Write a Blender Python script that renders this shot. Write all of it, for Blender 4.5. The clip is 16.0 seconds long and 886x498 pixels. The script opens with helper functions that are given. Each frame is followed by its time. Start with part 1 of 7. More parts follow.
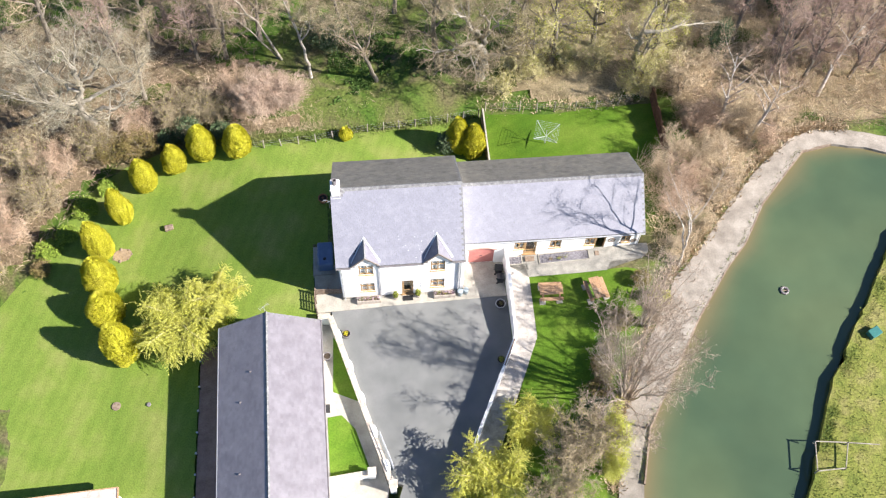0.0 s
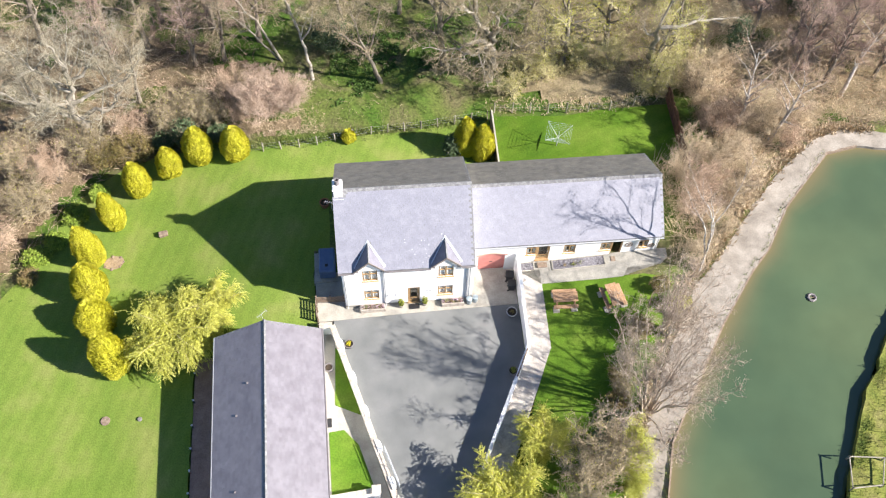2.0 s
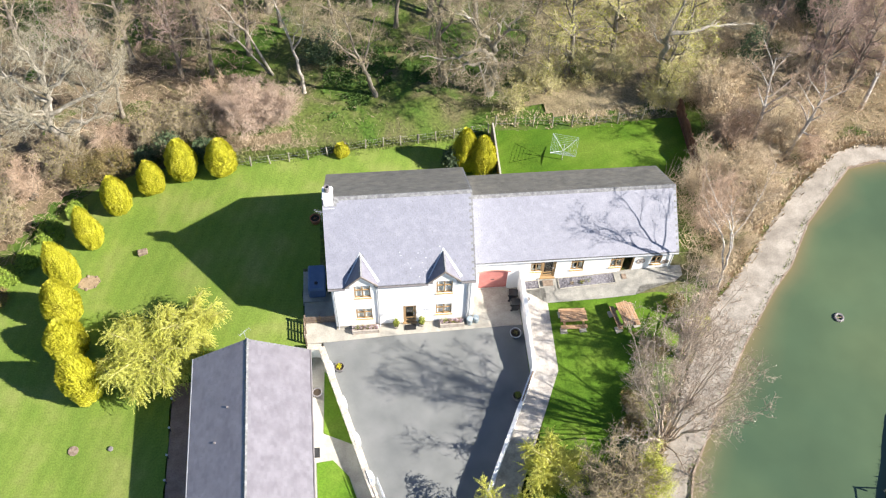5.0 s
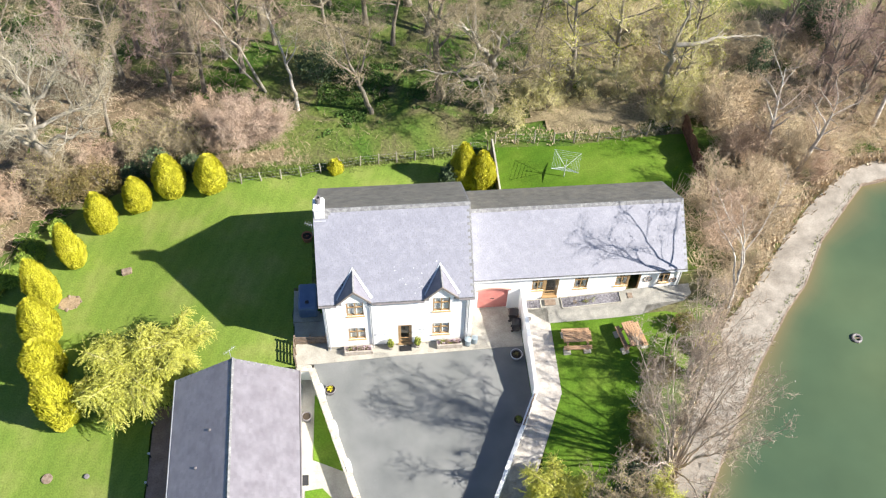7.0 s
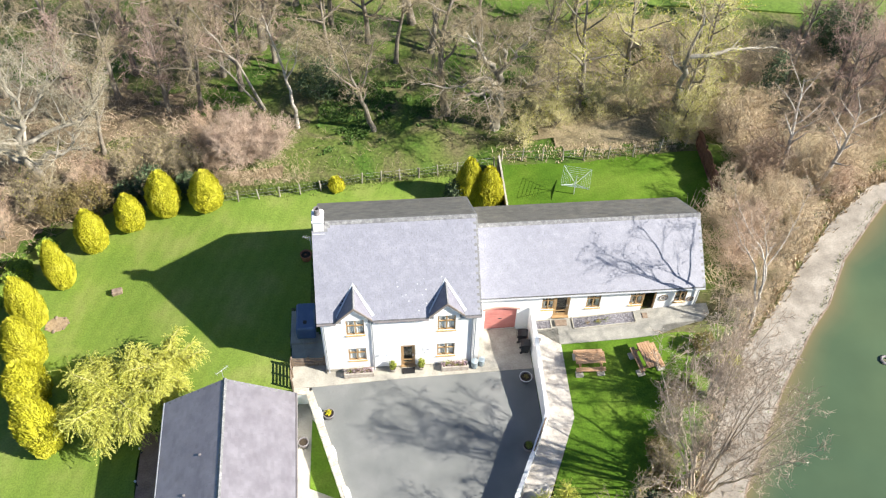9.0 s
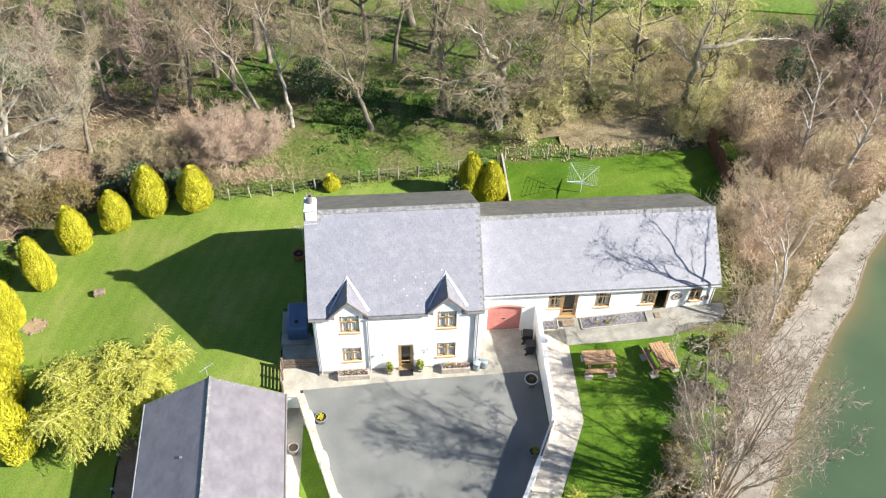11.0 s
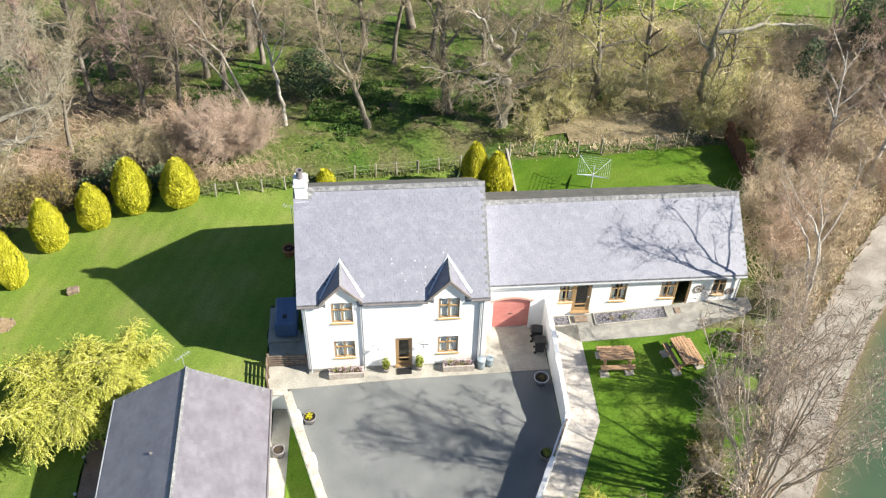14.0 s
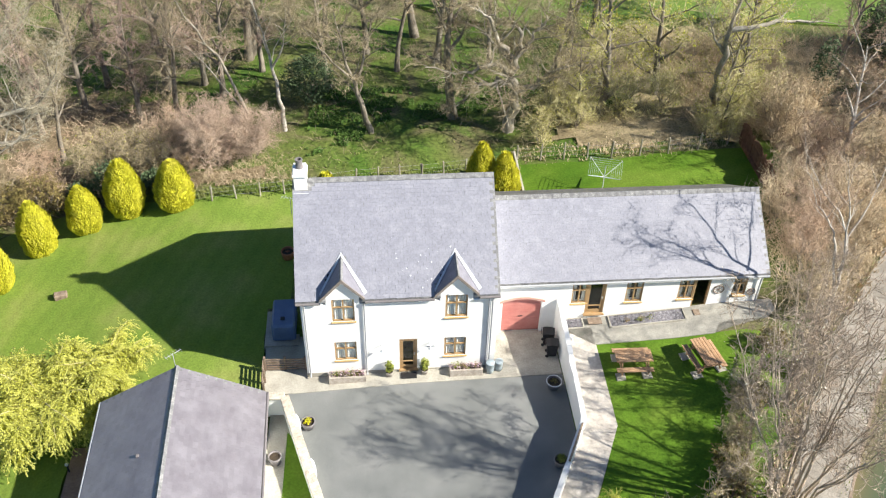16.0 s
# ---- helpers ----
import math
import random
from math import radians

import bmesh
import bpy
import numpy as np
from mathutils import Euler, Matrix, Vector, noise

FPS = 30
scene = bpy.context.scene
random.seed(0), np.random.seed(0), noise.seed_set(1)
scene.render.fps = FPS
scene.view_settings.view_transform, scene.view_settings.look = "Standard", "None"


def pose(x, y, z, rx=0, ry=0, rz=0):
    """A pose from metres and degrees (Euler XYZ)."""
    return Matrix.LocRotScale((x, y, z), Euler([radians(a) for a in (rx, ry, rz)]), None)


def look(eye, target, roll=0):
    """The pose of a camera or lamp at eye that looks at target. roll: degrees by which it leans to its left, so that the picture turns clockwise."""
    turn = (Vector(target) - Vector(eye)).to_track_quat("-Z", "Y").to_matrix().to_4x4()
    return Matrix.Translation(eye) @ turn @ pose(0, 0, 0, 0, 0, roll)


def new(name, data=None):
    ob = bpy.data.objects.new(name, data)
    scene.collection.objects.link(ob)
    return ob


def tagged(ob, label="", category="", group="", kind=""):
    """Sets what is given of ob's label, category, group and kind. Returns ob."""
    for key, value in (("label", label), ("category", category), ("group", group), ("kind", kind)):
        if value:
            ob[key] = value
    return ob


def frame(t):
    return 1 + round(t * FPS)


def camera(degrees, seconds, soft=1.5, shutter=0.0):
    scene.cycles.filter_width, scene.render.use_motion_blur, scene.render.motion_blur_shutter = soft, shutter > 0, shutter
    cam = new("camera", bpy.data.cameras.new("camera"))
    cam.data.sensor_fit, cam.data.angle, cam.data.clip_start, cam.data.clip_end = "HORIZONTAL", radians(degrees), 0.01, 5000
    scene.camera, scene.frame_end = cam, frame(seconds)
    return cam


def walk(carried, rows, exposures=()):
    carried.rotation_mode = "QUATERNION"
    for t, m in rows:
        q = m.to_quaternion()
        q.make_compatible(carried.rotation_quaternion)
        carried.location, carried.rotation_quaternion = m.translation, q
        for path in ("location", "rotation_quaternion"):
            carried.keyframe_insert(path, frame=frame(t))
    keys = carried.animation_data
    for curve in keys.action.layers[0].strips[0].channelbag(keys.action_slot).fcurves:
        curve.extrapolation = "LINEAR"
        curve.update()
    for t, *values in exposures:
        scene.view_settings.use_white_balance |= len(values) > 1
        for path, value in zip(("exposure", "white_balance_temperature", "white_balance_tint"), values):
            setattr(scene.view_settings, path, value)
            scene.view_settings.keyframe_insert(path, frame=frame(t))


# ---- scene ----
cam = camera(50.9, 16.0, soft=1.2)
PATH = [
    (0, (-1.104, 0.717, 63.010), (-0.540, 5.561, 54.280), 2.21),
    (0.5, (-1.251, 0.825, 62.014), (-0.688, 5.719, 53.312), 1.99),
    (1, (-1.421, 1.034, 60.997), (-0.868, 5.983, 52.325), 1.87),
    (1.5, (-1.520, 1.121, 60.028), (-0.962, 6.139, 51.396), 1.85),
    (2, (-1.443, 1.218, 59.185), (-0.880, 6.303, 50.593), 1.83),
    (2.5, (-1.415, 1.275, 58.366), (-0.853, 6.423, 49.811), 1.71),
    (3, (-1.376, 1.329, 57.536), (-0.789, 6.546, 49.026), 1.91),
    (3.5, (-1.340, 1.335, 56.658), (-0.749, 6.648, 48.207), 1.89),
    (6, (-1.151, 1.348, 52.142), (-0.532, 7.125, 44.003), 1.69),
    (6.5, (-1.043, 1.382, 51.332), (-0.420, 7.265, 43.270), 1.66),
    (7, (-0.993, 1.388, 50.522), (-0.365, 7.377, 42.538), 1.64),
    (7.5, (-0.953, 1.353, 49.669), (-0.331, 7.458, 41.773), 1.42),
    (8, (-1.055, 1.508, 48.918), (-0.424, 7.699, 41.091), 1.40),
    (8.5, (-1.074, 1.565, 48.063), (-0.443, 7.856, 40.316), 1.38),
    (9, (-1.058, 1.749, 47.264), (-0.433, 8.118, 39.579), 1.37),
    (11.5, (-1.013, 1.769, 42.222), (-0.355, 8.549, 34.900), 1.41),
    (12, (-1.017, 1.695, 41.320), (-0.350, 8.556, 34.076), 1.40),
    (12.5, (-1.063, 1.605, 40.353), (-0.397, 8.548, 33.187), 1.39),
    (13, (-1.145, 1.567, 39.322), (-0.469, 8.591, 32.236), 1.38),
    (13.5, (-1.167, 1.610, 38.324), (-0.477, 8.718, 31.324), 1.47),
    (14, (-1.036, 1.664, 37.365), (-0.352, 8.856, 30.451), 1.45),
    (14.5, (-1.117, 1.645, 36.441), (-0.414, 8.916, 29.613), 1.45),
    (15, (-1.120, 1.661, 35.627), (-0.417, 9.017, 28.890), 1.44),
    (15.5, (-1.236, 1.738, 34.853), (-0.529, 9.180, 28.210), 1.43),
    (16, (-1.344, 1.825, 34.040), (-0.628, 9.339, 27.481), 1.42),
]
walk(cam, [(t, look(eye, target, roll)) for t, eye, target, roll in PATH], exposures=[(0, 1.29, 6450, 13), (4, 1.27, 6480, 11), (9, 1.24, 6540, 8), (14, 1.12, 6600, 7), (16, 1.1, 6610, 7)])

# ---- light ----
SUN_TO = Vector((0.925 * math.cos(radians(37.8)), -0.38 * math.cos(radians(37.8)), math.sin(radians(37.8)))).normalized()
world = bpy.data.worlds.new("world")
scene.world = world
world.use_nodes = True
wn = world.node_tree.nodes
sky = wn.new("ShaderNodeTexSky")
sky.sky_type = "NISHITA"
sky.sun_disc = False
sky.sun_elevation = radians(37.8)
sky.sun_rotation = radians(112.3)
sky.ozone_density = 6.0
sky.dust_density = 0.2
world.node_tree.links.new(sky.outputs[0], wn["Background"].inputs[0])
wn["Background"].inputs[1].default_value = 0.057
sun = new("sun", bpy.data.lights.new("sun", "SUN"))
sun.data.energy, sun.data.angle, sun.data.color = 5.0, radians(0.6), (1.0, 0.94, 0.855)
sun.matrix_world = look(SUN_TO * 100, (0, 0, 0))


# ---- materials ----
def material(name, stops, scale=3.0, rough=0.85, metal=0.0, bump=0.2, fine=40.0, detail=6.0, mix=0.35, stretch=(1, 1, 1),
             vary=0.0, island=False, distort=0.0, spec=0.3):
    """A procedural surface: a coarse noise through a ramp of colours, a finer noise over it, and a fine relief."""
    m = bpy.data.materials.new(name)
    m.use_nodes = True
    n, ln = m.node_tree.nodes, m.node_tree.links
    b = n["Principled BSDF"]
    b.inputs["Roughness"].default_value = rough
    b.inputs["Metallic"].default_value = metal
    b.inputs["Specular IOR Level"].default_value = spec
    co = n.new("ShaderNodeNewGeometry")
    mp = n.new("ShaderNodeMapping")
    mp.inputs["Scale"].default_value = stretch
    ln.new(co.outputs["Position"], mp.inputs[0])
    big = n.new("ShaderNodeTexNoise")
    big.inputs["Scale"].default_value, big.inputs["Detail"].default_value = scale, detail
    big.inputs["Distortion"].default_value = distort
    ln.new(mp.outputs[0], big.inputs[0])
    ramp = n.new("ShaderNodeValToRGB")
    lo, hi = 0.3, 0.7
    els = ramp.color_ramp.elements
    while len(els) < len(stops):
        els.new(0.5)
    for i, c in enumerate(stops):
        els[i].position = lo + (hi - lo) * i / max(1, len(stops) - 1)
        els[i].color = (*c, 1)
    ln.new(big.outputs[0], ramp.inputs[0])
    small = n.new("ShaderNodeTexNoise")
    small.inputs["Scale"].default_value, small.inputs["Detail"].default_value = fine, 4
    ln.new(mp.outputs[0], small.inputs[0])
    mr = n.new("ShaderNodeMapRange")
    mr.inputs[1].default_value, mr.inputs[2].default_value = 0.25, 0.75
    mr.inputs[3].default_value, mr.inputs[4].default_value = 1 - mix, 1 + mix
    ln.new(small.outputs[0], mr.inputs[0])
    mul = n.new("ShaderNodeMix")
    mul.data_type, mul.blend_type = "RGBA", "MULTIPLY"
    mul.inputs[0].default_value = 1.0
    ln.new(ramp.outputs[0], mul.inputs[6])
    ln.new(mr.outputs[0], mul.inputs[7])
    last = mul.outputs[2]
    if vary:
        src = n.new("ShaderNodeNewGeometry").outputs["Random Per Island"] if island else n.new("ShaderNodeObjectInfo").outputs["Random"]
        vr = n.new("ShaderNodeMapRange")
        vr.inputs[3].default_value, vr.inputs[4].default_value = 1 - vary, 1 + vary
        ln.new(src, vr.inputs[0])
        m2 = n.new("ShaderNodeMix")
        m2.data_type, m2.blend_type = "RGBA", "MULTIPLY"
        m2.inputs[0].default_value = 1.0
        ln.new(last, m2.inputs[6])
        ln.new(vr.outputs[0], m2.inputs[7])
        last = m2.outputs[2]
    ln.new(last, b.inputs["Base Color"])
    if bump:
        bp = n.new("ShaderNodeBump")
        bp.inputs["Strength"].default_value, bp.inputs["Distance"].default_value = bump, 0.03
        ln.new(small.outputs[0], bp.inputs["Height"])
        ln.new(bp.outputs[0], b.inputs["Normal"])
    return m


def leafy(m, share=0.4):
    """Lets some of the sunlight through thin leaves."""
    n, ln = m.node_tree.nodes, m.node_tree.links
    b = n["Principled BSDF"]
    tr, mx = n.new("ShaderNodeBsdfTranslucent"), n.new("ShaderNodeMixShader")
    ln.new(b.inputs["Base Color"].links[0].from_socket, tr.inputs[0])
    mx.inputs[0].default_value = share
    ln.new(b.outputs[0], mx.inputs[1])
    ln.new(tr.outputs[0], mx.inputs[2])
    ln.new(mx.outputs[0], n["Material Output"].inputs[0])
    return m


def lawn_material(name, a, b, c, stripe):
    """Mown grass with soft mowing stripes, paler thin patches and fine blades."""
    m = material(name, [a, b, c], scale=0.35, rough=0.9, bump=0.6, fine=9.0, detail=9, mix=0.22, spec=0.15)
    n, ln = m.node_tree.nodes, m.node_tree.links
    bs = n["Principled BSDF"]
    old = bs.inputs["Base Color"].links[0].from_socket
    geo = n.new("ShaderNodeNewGeometry")
    mp = n.new("ShaderNodeMapping")
    mp.inputs["Rotation"].default_value = (0, 0, stripe)
    ln.new(geo.outputs["Position"], mp.inputs[0])
    wv = n.new("ShaderNodeTexWave")
    wv.inputs["Scale"].default_value, wv.inputs["Distortion"].default_value = 0.33, 1.5
    wv.inputs["Detail"].default_value = 3
    ln.new(mp.outputs[0], wv.inputs[0])
    mr = n.new("ShaderNodeMapRange")
    mr.inputs[3].default_value, mr.inputs[4].default_value = 0.96, 1.04
    ln.new(wv.outputs[1], mr.inputs[0])
    mx = n.new("ShaderNodeMix")
    mx.data_type, mx.blend_type = "RGBA", "MULTIPLY"
    mx.inputs[0].default_value = 1
    ln.new(old, mx.inputs[6])
    ln.new(mr.outputs[0], mx.inputs[7])
    ln.new(mx.outputs[2], bs.inputs["Base Color"])
    return m


M_LAWN = lawn_material("lawn_grass", (0.13, 0.208, 0.032), (0.165, 0.235, 0.042), (0.22, 0.257, 0.068), 0.35)
M_LAWN2 = lawn_material("garden_grass", (0.062, 0.138, 0.011), (0.09, 0.17, 0.015), (0.13, 0.2, 0.026), 1.2)
M_WOOD = material("woodland_floor", [(0.048, 0.1, 0.012), (0.07, 0.13, 0.016), (0.105, 0.135, 0.03), (0.13, 0.118, 0.056), (0.075, 0.13, 0.018)], scale=0.22, fine=5, detail=10, mix=0.5, bump=0.8, distort=0.6)
# tan dry grass, also a lightened copy of the litter for the copse
M_DRYLIT = material("dry_grass_copse_light", [(0.165, 0.135, 0.078), (0.245, 0.2, 0.118), (0.33, 0.27, 0.165), (0.185, 0.185, 0.066)], scale=0.4, fine=7, detail=10, mix=0.4, bump=0.8, distort=0.5)
M_LITTER = material("leaf_litter", [(0.123, 0.09, 0.052), (0.176, 0.133, 0.081), (0.229, 0.176, 0.111), (0.132, 0.129, 0.044)], scale=0.35, fine=6, detail=10, mix=0.45, bump=0.8, distort=0.5)
M_ROUGH = material("rough_bank", [(0.12, 0.15, 0.025), (0.17, 0.185, 0.036), (0.22, 0.205, 0.07)], scale=0.8, fine=8, detail=8, mix=0.45, bump=0.8)
M_FIELD = material("field_grass", [(0.085, 0.15, 0.02), (0.115, 0.18, 0.03), (0.15, 0.195, 0.05)], scale=0.15, fine=4, detail=8, mix=0.3, bump=0.6)
M_TARMAC = material("tarmac", [(0.145, 0.152, 0.15), (0.18, 0.187, 0.183), (0.212, 0.216, 0.212)], scale=0.5, fine=30, detail=8, mix=0.16, bump=0.25, rough=0.9)
M_CONC = material("concrete", [(0.30, 0.28, 0.24), (0.38, 0.36, 0.31), (0.45, 0.425, 0.37)], scale=1.2, fine=14, detail=8, mix=0.16, bump=0.2)
M_FLAG = material("flagstone", [(0.21, 0.205, 0.185), (0.28, 0.27, 0.24), (0.35, 0.335, 0.295)], scale=2.0, fine=18, detail=8, mix=0.2, bump=0.2, vary=0.12)
M_PALE = material("pale_render_path", [(0.36, 0.325, 0.29), (0.48, 0.44, 0.395), (0.58, 0.54, 0.49)], scale=2.2, fine=9, detail=8, mix=0.16, bump=0.25)
M_GRAVEL = material("lake_path_gravel", [(0.21, 0.187, 0.158), (0.283, 0.254, 0.217), (0.365, 0.331, 0.286)], scale=1.0, fine=16, detail=9, mix=0.25, bump=0.4)
M_WHITE = material("white_render", [(0.78, 0.78, 0.765), (0.83, 0.83, 0.82), (0.86, 0.86, 0.85)], scale=0.9, fine=22, detail=8, mix=0.05, bump=0.08)
M_STONE = material("coping_stone", [(0.42, 0.36, 0.30), (0.54, 0.48, 0.40), (0.62, 0.56, 0.48)], scale=3, fine=12, mix=0.2, bump=0.4, vary=0.1)
M_SLATE = material("roof_slate", [(0.227, 0.23, 0.272), (0.246, 0.249, 0.293), (0.278, 0.28, 0.324)], scale=2.2, fine=12, detail=10, mix=0.15, bump=0.12, rough=0.42, vary=0.03, spec=0.7)
M_SLATEI = material("roof_slate_field", [(0.227, 0.23, 0.272), (0.246, 0.249, 0.293), (0.278, 0.28, 0.324)], scale=2.2, fine=12, detail=10, mix=0.15, bump=0.12, rough=0.42, vary=0.035, island=True, spec=0.7)
# roof slate darkened for the dormers: shade of their left slopes in the colour
M_DORMSL = material("dormer_slate_shaded", [(0.17, 0.165, 0.2), (0.2, 0.195, 0.23), (0.23, 0.225, 0.262)], scale=2.2, fine=12, detail=8, mix=0.15, bump=0.15, rough=0.6, spec=0.4)
M_MOSSY = material("mossy_roof_slate", [(0.13, 0.125, 0.115), (0.165, 0.16, 0.145), (0.20, 0.19, 0.165)], scale=1.5, fine=22, detail=8, mix=0.2, bump=0.15, rough=0.7, vary=0.1, island=True)
M_BARNSL = material("barn_slate", [(0.165, 0.15, 0.168), (0.194, 0.18, 0.2), (0.226, 0.212, 0.234)], scale=1.3, fine=25, detail=8, mix=0.1, bump=0.08, rough=0.36, vary=0.08, spec=1.0)
M_BARNSLI = material("barn_slate_field", [(0.165, 0.15, 0.168), (0.194, 0.18, 0.2), (0.226, 0.212, 0.234)], scale=1.3, fine=25, detail=8, mix=0.1, bump=0.08, rough=0.36, vary=0.09, island=True, spec=1.0)
M_RIDGE = material("ridge_tile", [(0.15, 0.15, 0.155), (0.20, 0.20, 0.205), (0.30, 0.30, 0.295)], scale=5, fine=20, mix=0.2, rough=0.6)
M_LEAD = material("lead_flashing", [(0.52, 0.54, 0.58), (0.66, 0.68, 0.71)], scale=4, fine=20, mix=0.1, rough=0.4, bump=0.1, spec=0.5)
M_OAK = material("golden_oak_frame", [(0.28, 0.175, 0.08), (0.36, 0.235, 0.115), (0.43, 0.29, 0.155)], scale=3, fine=30, mix=0.15, stretch=(1, 1, 6), rough=0.5, spec=0.5)
M_SILL = material("golden_oak_sill", [(0.42, 0.265, 0.09), (0.50, 0.33, 0.13)], scale=3, fine=30, mix=0.12, stretch=(6, 1, 1), rough=0.5, spec=0.5)
M_BARGE = material("weathered_bargeboard", [(0.2, 0.17, 0.15), (0.26, 0.225, 0.2)], scale=3, fine=24, mix=0.2, rough=0.6)
M_TIMBER = material("weathered_timber", [(0.30, 0.18, 0.10), (0.42, 0.26, 0.15), (0.50, 0.33, 0.21)], scale=5, fine=40, mix=0.2, stretch=(1, 4, 1), vary=0.12)
M_GREYWOOD = material("grey_timber", [(0.14, 0.10, 0.075), (0.21, 0.16, 0.12), (0.28, 0.22, 0.17)], scale=5, fine=40, mix=0.2, vary=0.15)
M_RED = material("red_garage_paint", [(0.47, 0.17, 0.15), (0.52, 0.205, 0.18), (0.56, 0.24, 0.21)], scale=2, fine=20, mix=0.06, bump=0.05, rough=0.6)
M_PIPE = material("grey_plastic", [(0.36, 0.37, 0.39), (0.42, 0.43, 0.45)], scale=4, fine=30, mix=0.08, rough=0.5)
M_GUTTER = material("gutter_plastic", [(0.16, 0.15, 0.155), (0.22, 0.20, 0.20)], scale=4, fine=30, mix=0.08, rough=0.5)
M_BLACK = material("black_plastic", [(0.014, 0.014, 0.016), (0.026, 0.026, 0.028)], scale=4, fine=30, mix=0.15, rough=0.45, spec=0.5)
M_DARKIN = material("dark_interior", [(0.02, 0.02, 0.022), (0.035, 0.034, 0.033)], scale=2, fine=10, mix=0.1, bump=0)
M_CURTAIN = material("net_curtain", [(0.74, 0.75, 0.74), (0.84, 0.85, 0.84)], scale=3, fine=20, mix=0.1, stretch=(8, 8, 1), bump=0.1)
M_TERRA = material("terracotta", [(0.30, 0.12, 0.06), (0.38, 0.17, 0.09)], scale=6, fine=30, mix=0.15)
M_STONEPOT = material("stone_pot", [(0.30, 0.27, 0.24), (0.42, 0.38, 0.34)], scale=6, fine=30, mix=0.15)
M_PLANTER = material("brick_planter", [(0.3, 0.26, 0.22), (0.39, 0.345, 0.3), (0.46, 0.42, 0.37)], scale=5, fine=18, mix=0.2, bump=0.4)
M_SOIL = material("soil", [(0.035, 0.025, 0.018), (0.06, 0.045, 0.03)], scale=5, fine=25, mix=0.4, bump=0.6)
M_EARTH = material("bare_earth", [(0.24, 0.17, 0.11), (0.32, 0.235, 0.155), (0.40, 0.30, 0.21)], scale=3, fine=14, mix=0.25, bump=0.5)
M_CHIP = material("purple_slate_chippings", [(0.11, 0.107, 0.122), (0.18, 0.172, 0.19), (0.27, 0.26, 0.28)], scale=9, fine=30, detail=4, mix=0.45, bump=0.9, island=True, vary=0.3)
M_BARK = material("bark", [(0.13, 0.11, 0.085), (0.21, 0.18, 0.145), (0.30, 0.265, 0.22)], scale=4, fine=22, mix=0.3, stretch=(1, 1, 0.4), bump=0.5)
M_PALEBARK = material("pale_bark", [(0.205, 0.182, 0.145), (0.305, 0.276, 0.226), (0.41, 0.38, 0.325)], scale=3, fine=18, mix=0.25, stretch=(1, 1, 0.5), bump=0.4)
M_BIRCH = material("birch_bark", [(0.28, 0.235, 0.20), (0.45, 0.41, 0.365), (0.58, 0.545, 0.50)], scale=2.5, fine=15, mix=0.25, stretch=(1, 1, 2), bump=0.2)
M_TWIG = material("grey_twigs", [(0.23, 0.186, 0.116), (0.31, 0.255, 0.163), (0.38, 0.319, 0.211)], scale=0.6, fine=6, mix=0.25, bump=0, vary=0.12)
M_TWIGP = material("pale_twigs", [(0.25, 0.22, 0.155), (0.325, 0.289, 0.209), (0.395, 0.356, 0.266)], scale=0.6, fine=6, mix=0.25, bump=0, vary=0.08)
M_TWIGR = material("russet_twigs", [(0.345, 0.24, 0.165), (0.455, 0.335, 0.24), (0.54, 0.418, 0.308)], scale=0.6, fine=6, mix=0.25, bump=0, vary=0.12)
M_TWIGM = material("dusky_mauve_twigs", [(0.27, 0.185, 0.15), (0.35, 0.25, 0.205), (0.42, 0.31, 0.26)], scale=0.6, fine=6, mix=0.25, bump=0, vary=0.12)
M_TWIGPK = material("pinkish_twigs", [(0.34, 0.25, 0.19), (0.43, 0.325, 0.252), (0.5, 0.39, 0.31)], scale=0.6, fine=6, mix=0.25, bump=0, vary=0.1)
M_TWIGY = material("yellow_green_twigs", [(0.42, 0.375, 0.19), (0.52, 0.465, 0.245), (0.6, 0.54, 0.3)], scale=0.6, fine=6, mix=0.25, bump=0, vary=0.12)
M_TWIGL = material("lime_twigs", [(0.44, 0.48, 0.08), (0.55, 0.58, 0.12), (0.63, 0.64, 0.19)], scale=0.6, fine=6, mix=0.25, bump=0, vary=0.1)
M_ALDER = material("tan_alder_bark", [(0.33, 0.265, 0.205), (0.45, 0.37, 0.295), (0.55, 0.465, 0.385)], scale=4, fine=20, mix=0.25, stretch=(1, 1, 0.4), bump=0.3)
M_TWIGA = material("purple_brown_twigs", [(0.26, 0.2, 0.152), (0.35, 0.277, 0.215), (0.43, 0.35, 0.275)], scale=0.6, fine=6, mix=0.25, bump=0, vary=0.1)
M_STRAW = material("straw_stems", [(0.41, 0.325, 0.212), (0.525, 0.42, 0.285), (0.61, 0.5, 0.35)], scale=0.6, fine=6, mix=0.25, bump=0, vary=0.1)
M_BUD = material("pale_buds", [(0.50, 0.46, 0.37), (0.62, 0.58, 0.49)], scale=4, fine=20, mix=0.15, bump=0)
M_NEWLEAF = material("fresh_leaves", [(0.40, 0.42, 0.06), (0.49, 0.49, 0.085), (0.56, 0.54, 0.14)], scale=1.0, fine=8, mix=0.25, bump=0, island=True, vary=0.25)
M_GOLD = material("golden_conifer_sprays", [(0.50, 0.48, 0.03), (0.61, 0.58, 0.045), (0.67, 0.63, 0.085)], scale=1.6, fine=9, mix=0.15, bump=0, island=True, vary=0.12)
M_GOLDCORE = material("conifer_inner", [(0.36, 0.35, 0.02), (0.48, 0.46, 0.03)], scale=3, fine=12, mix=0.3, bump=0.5)
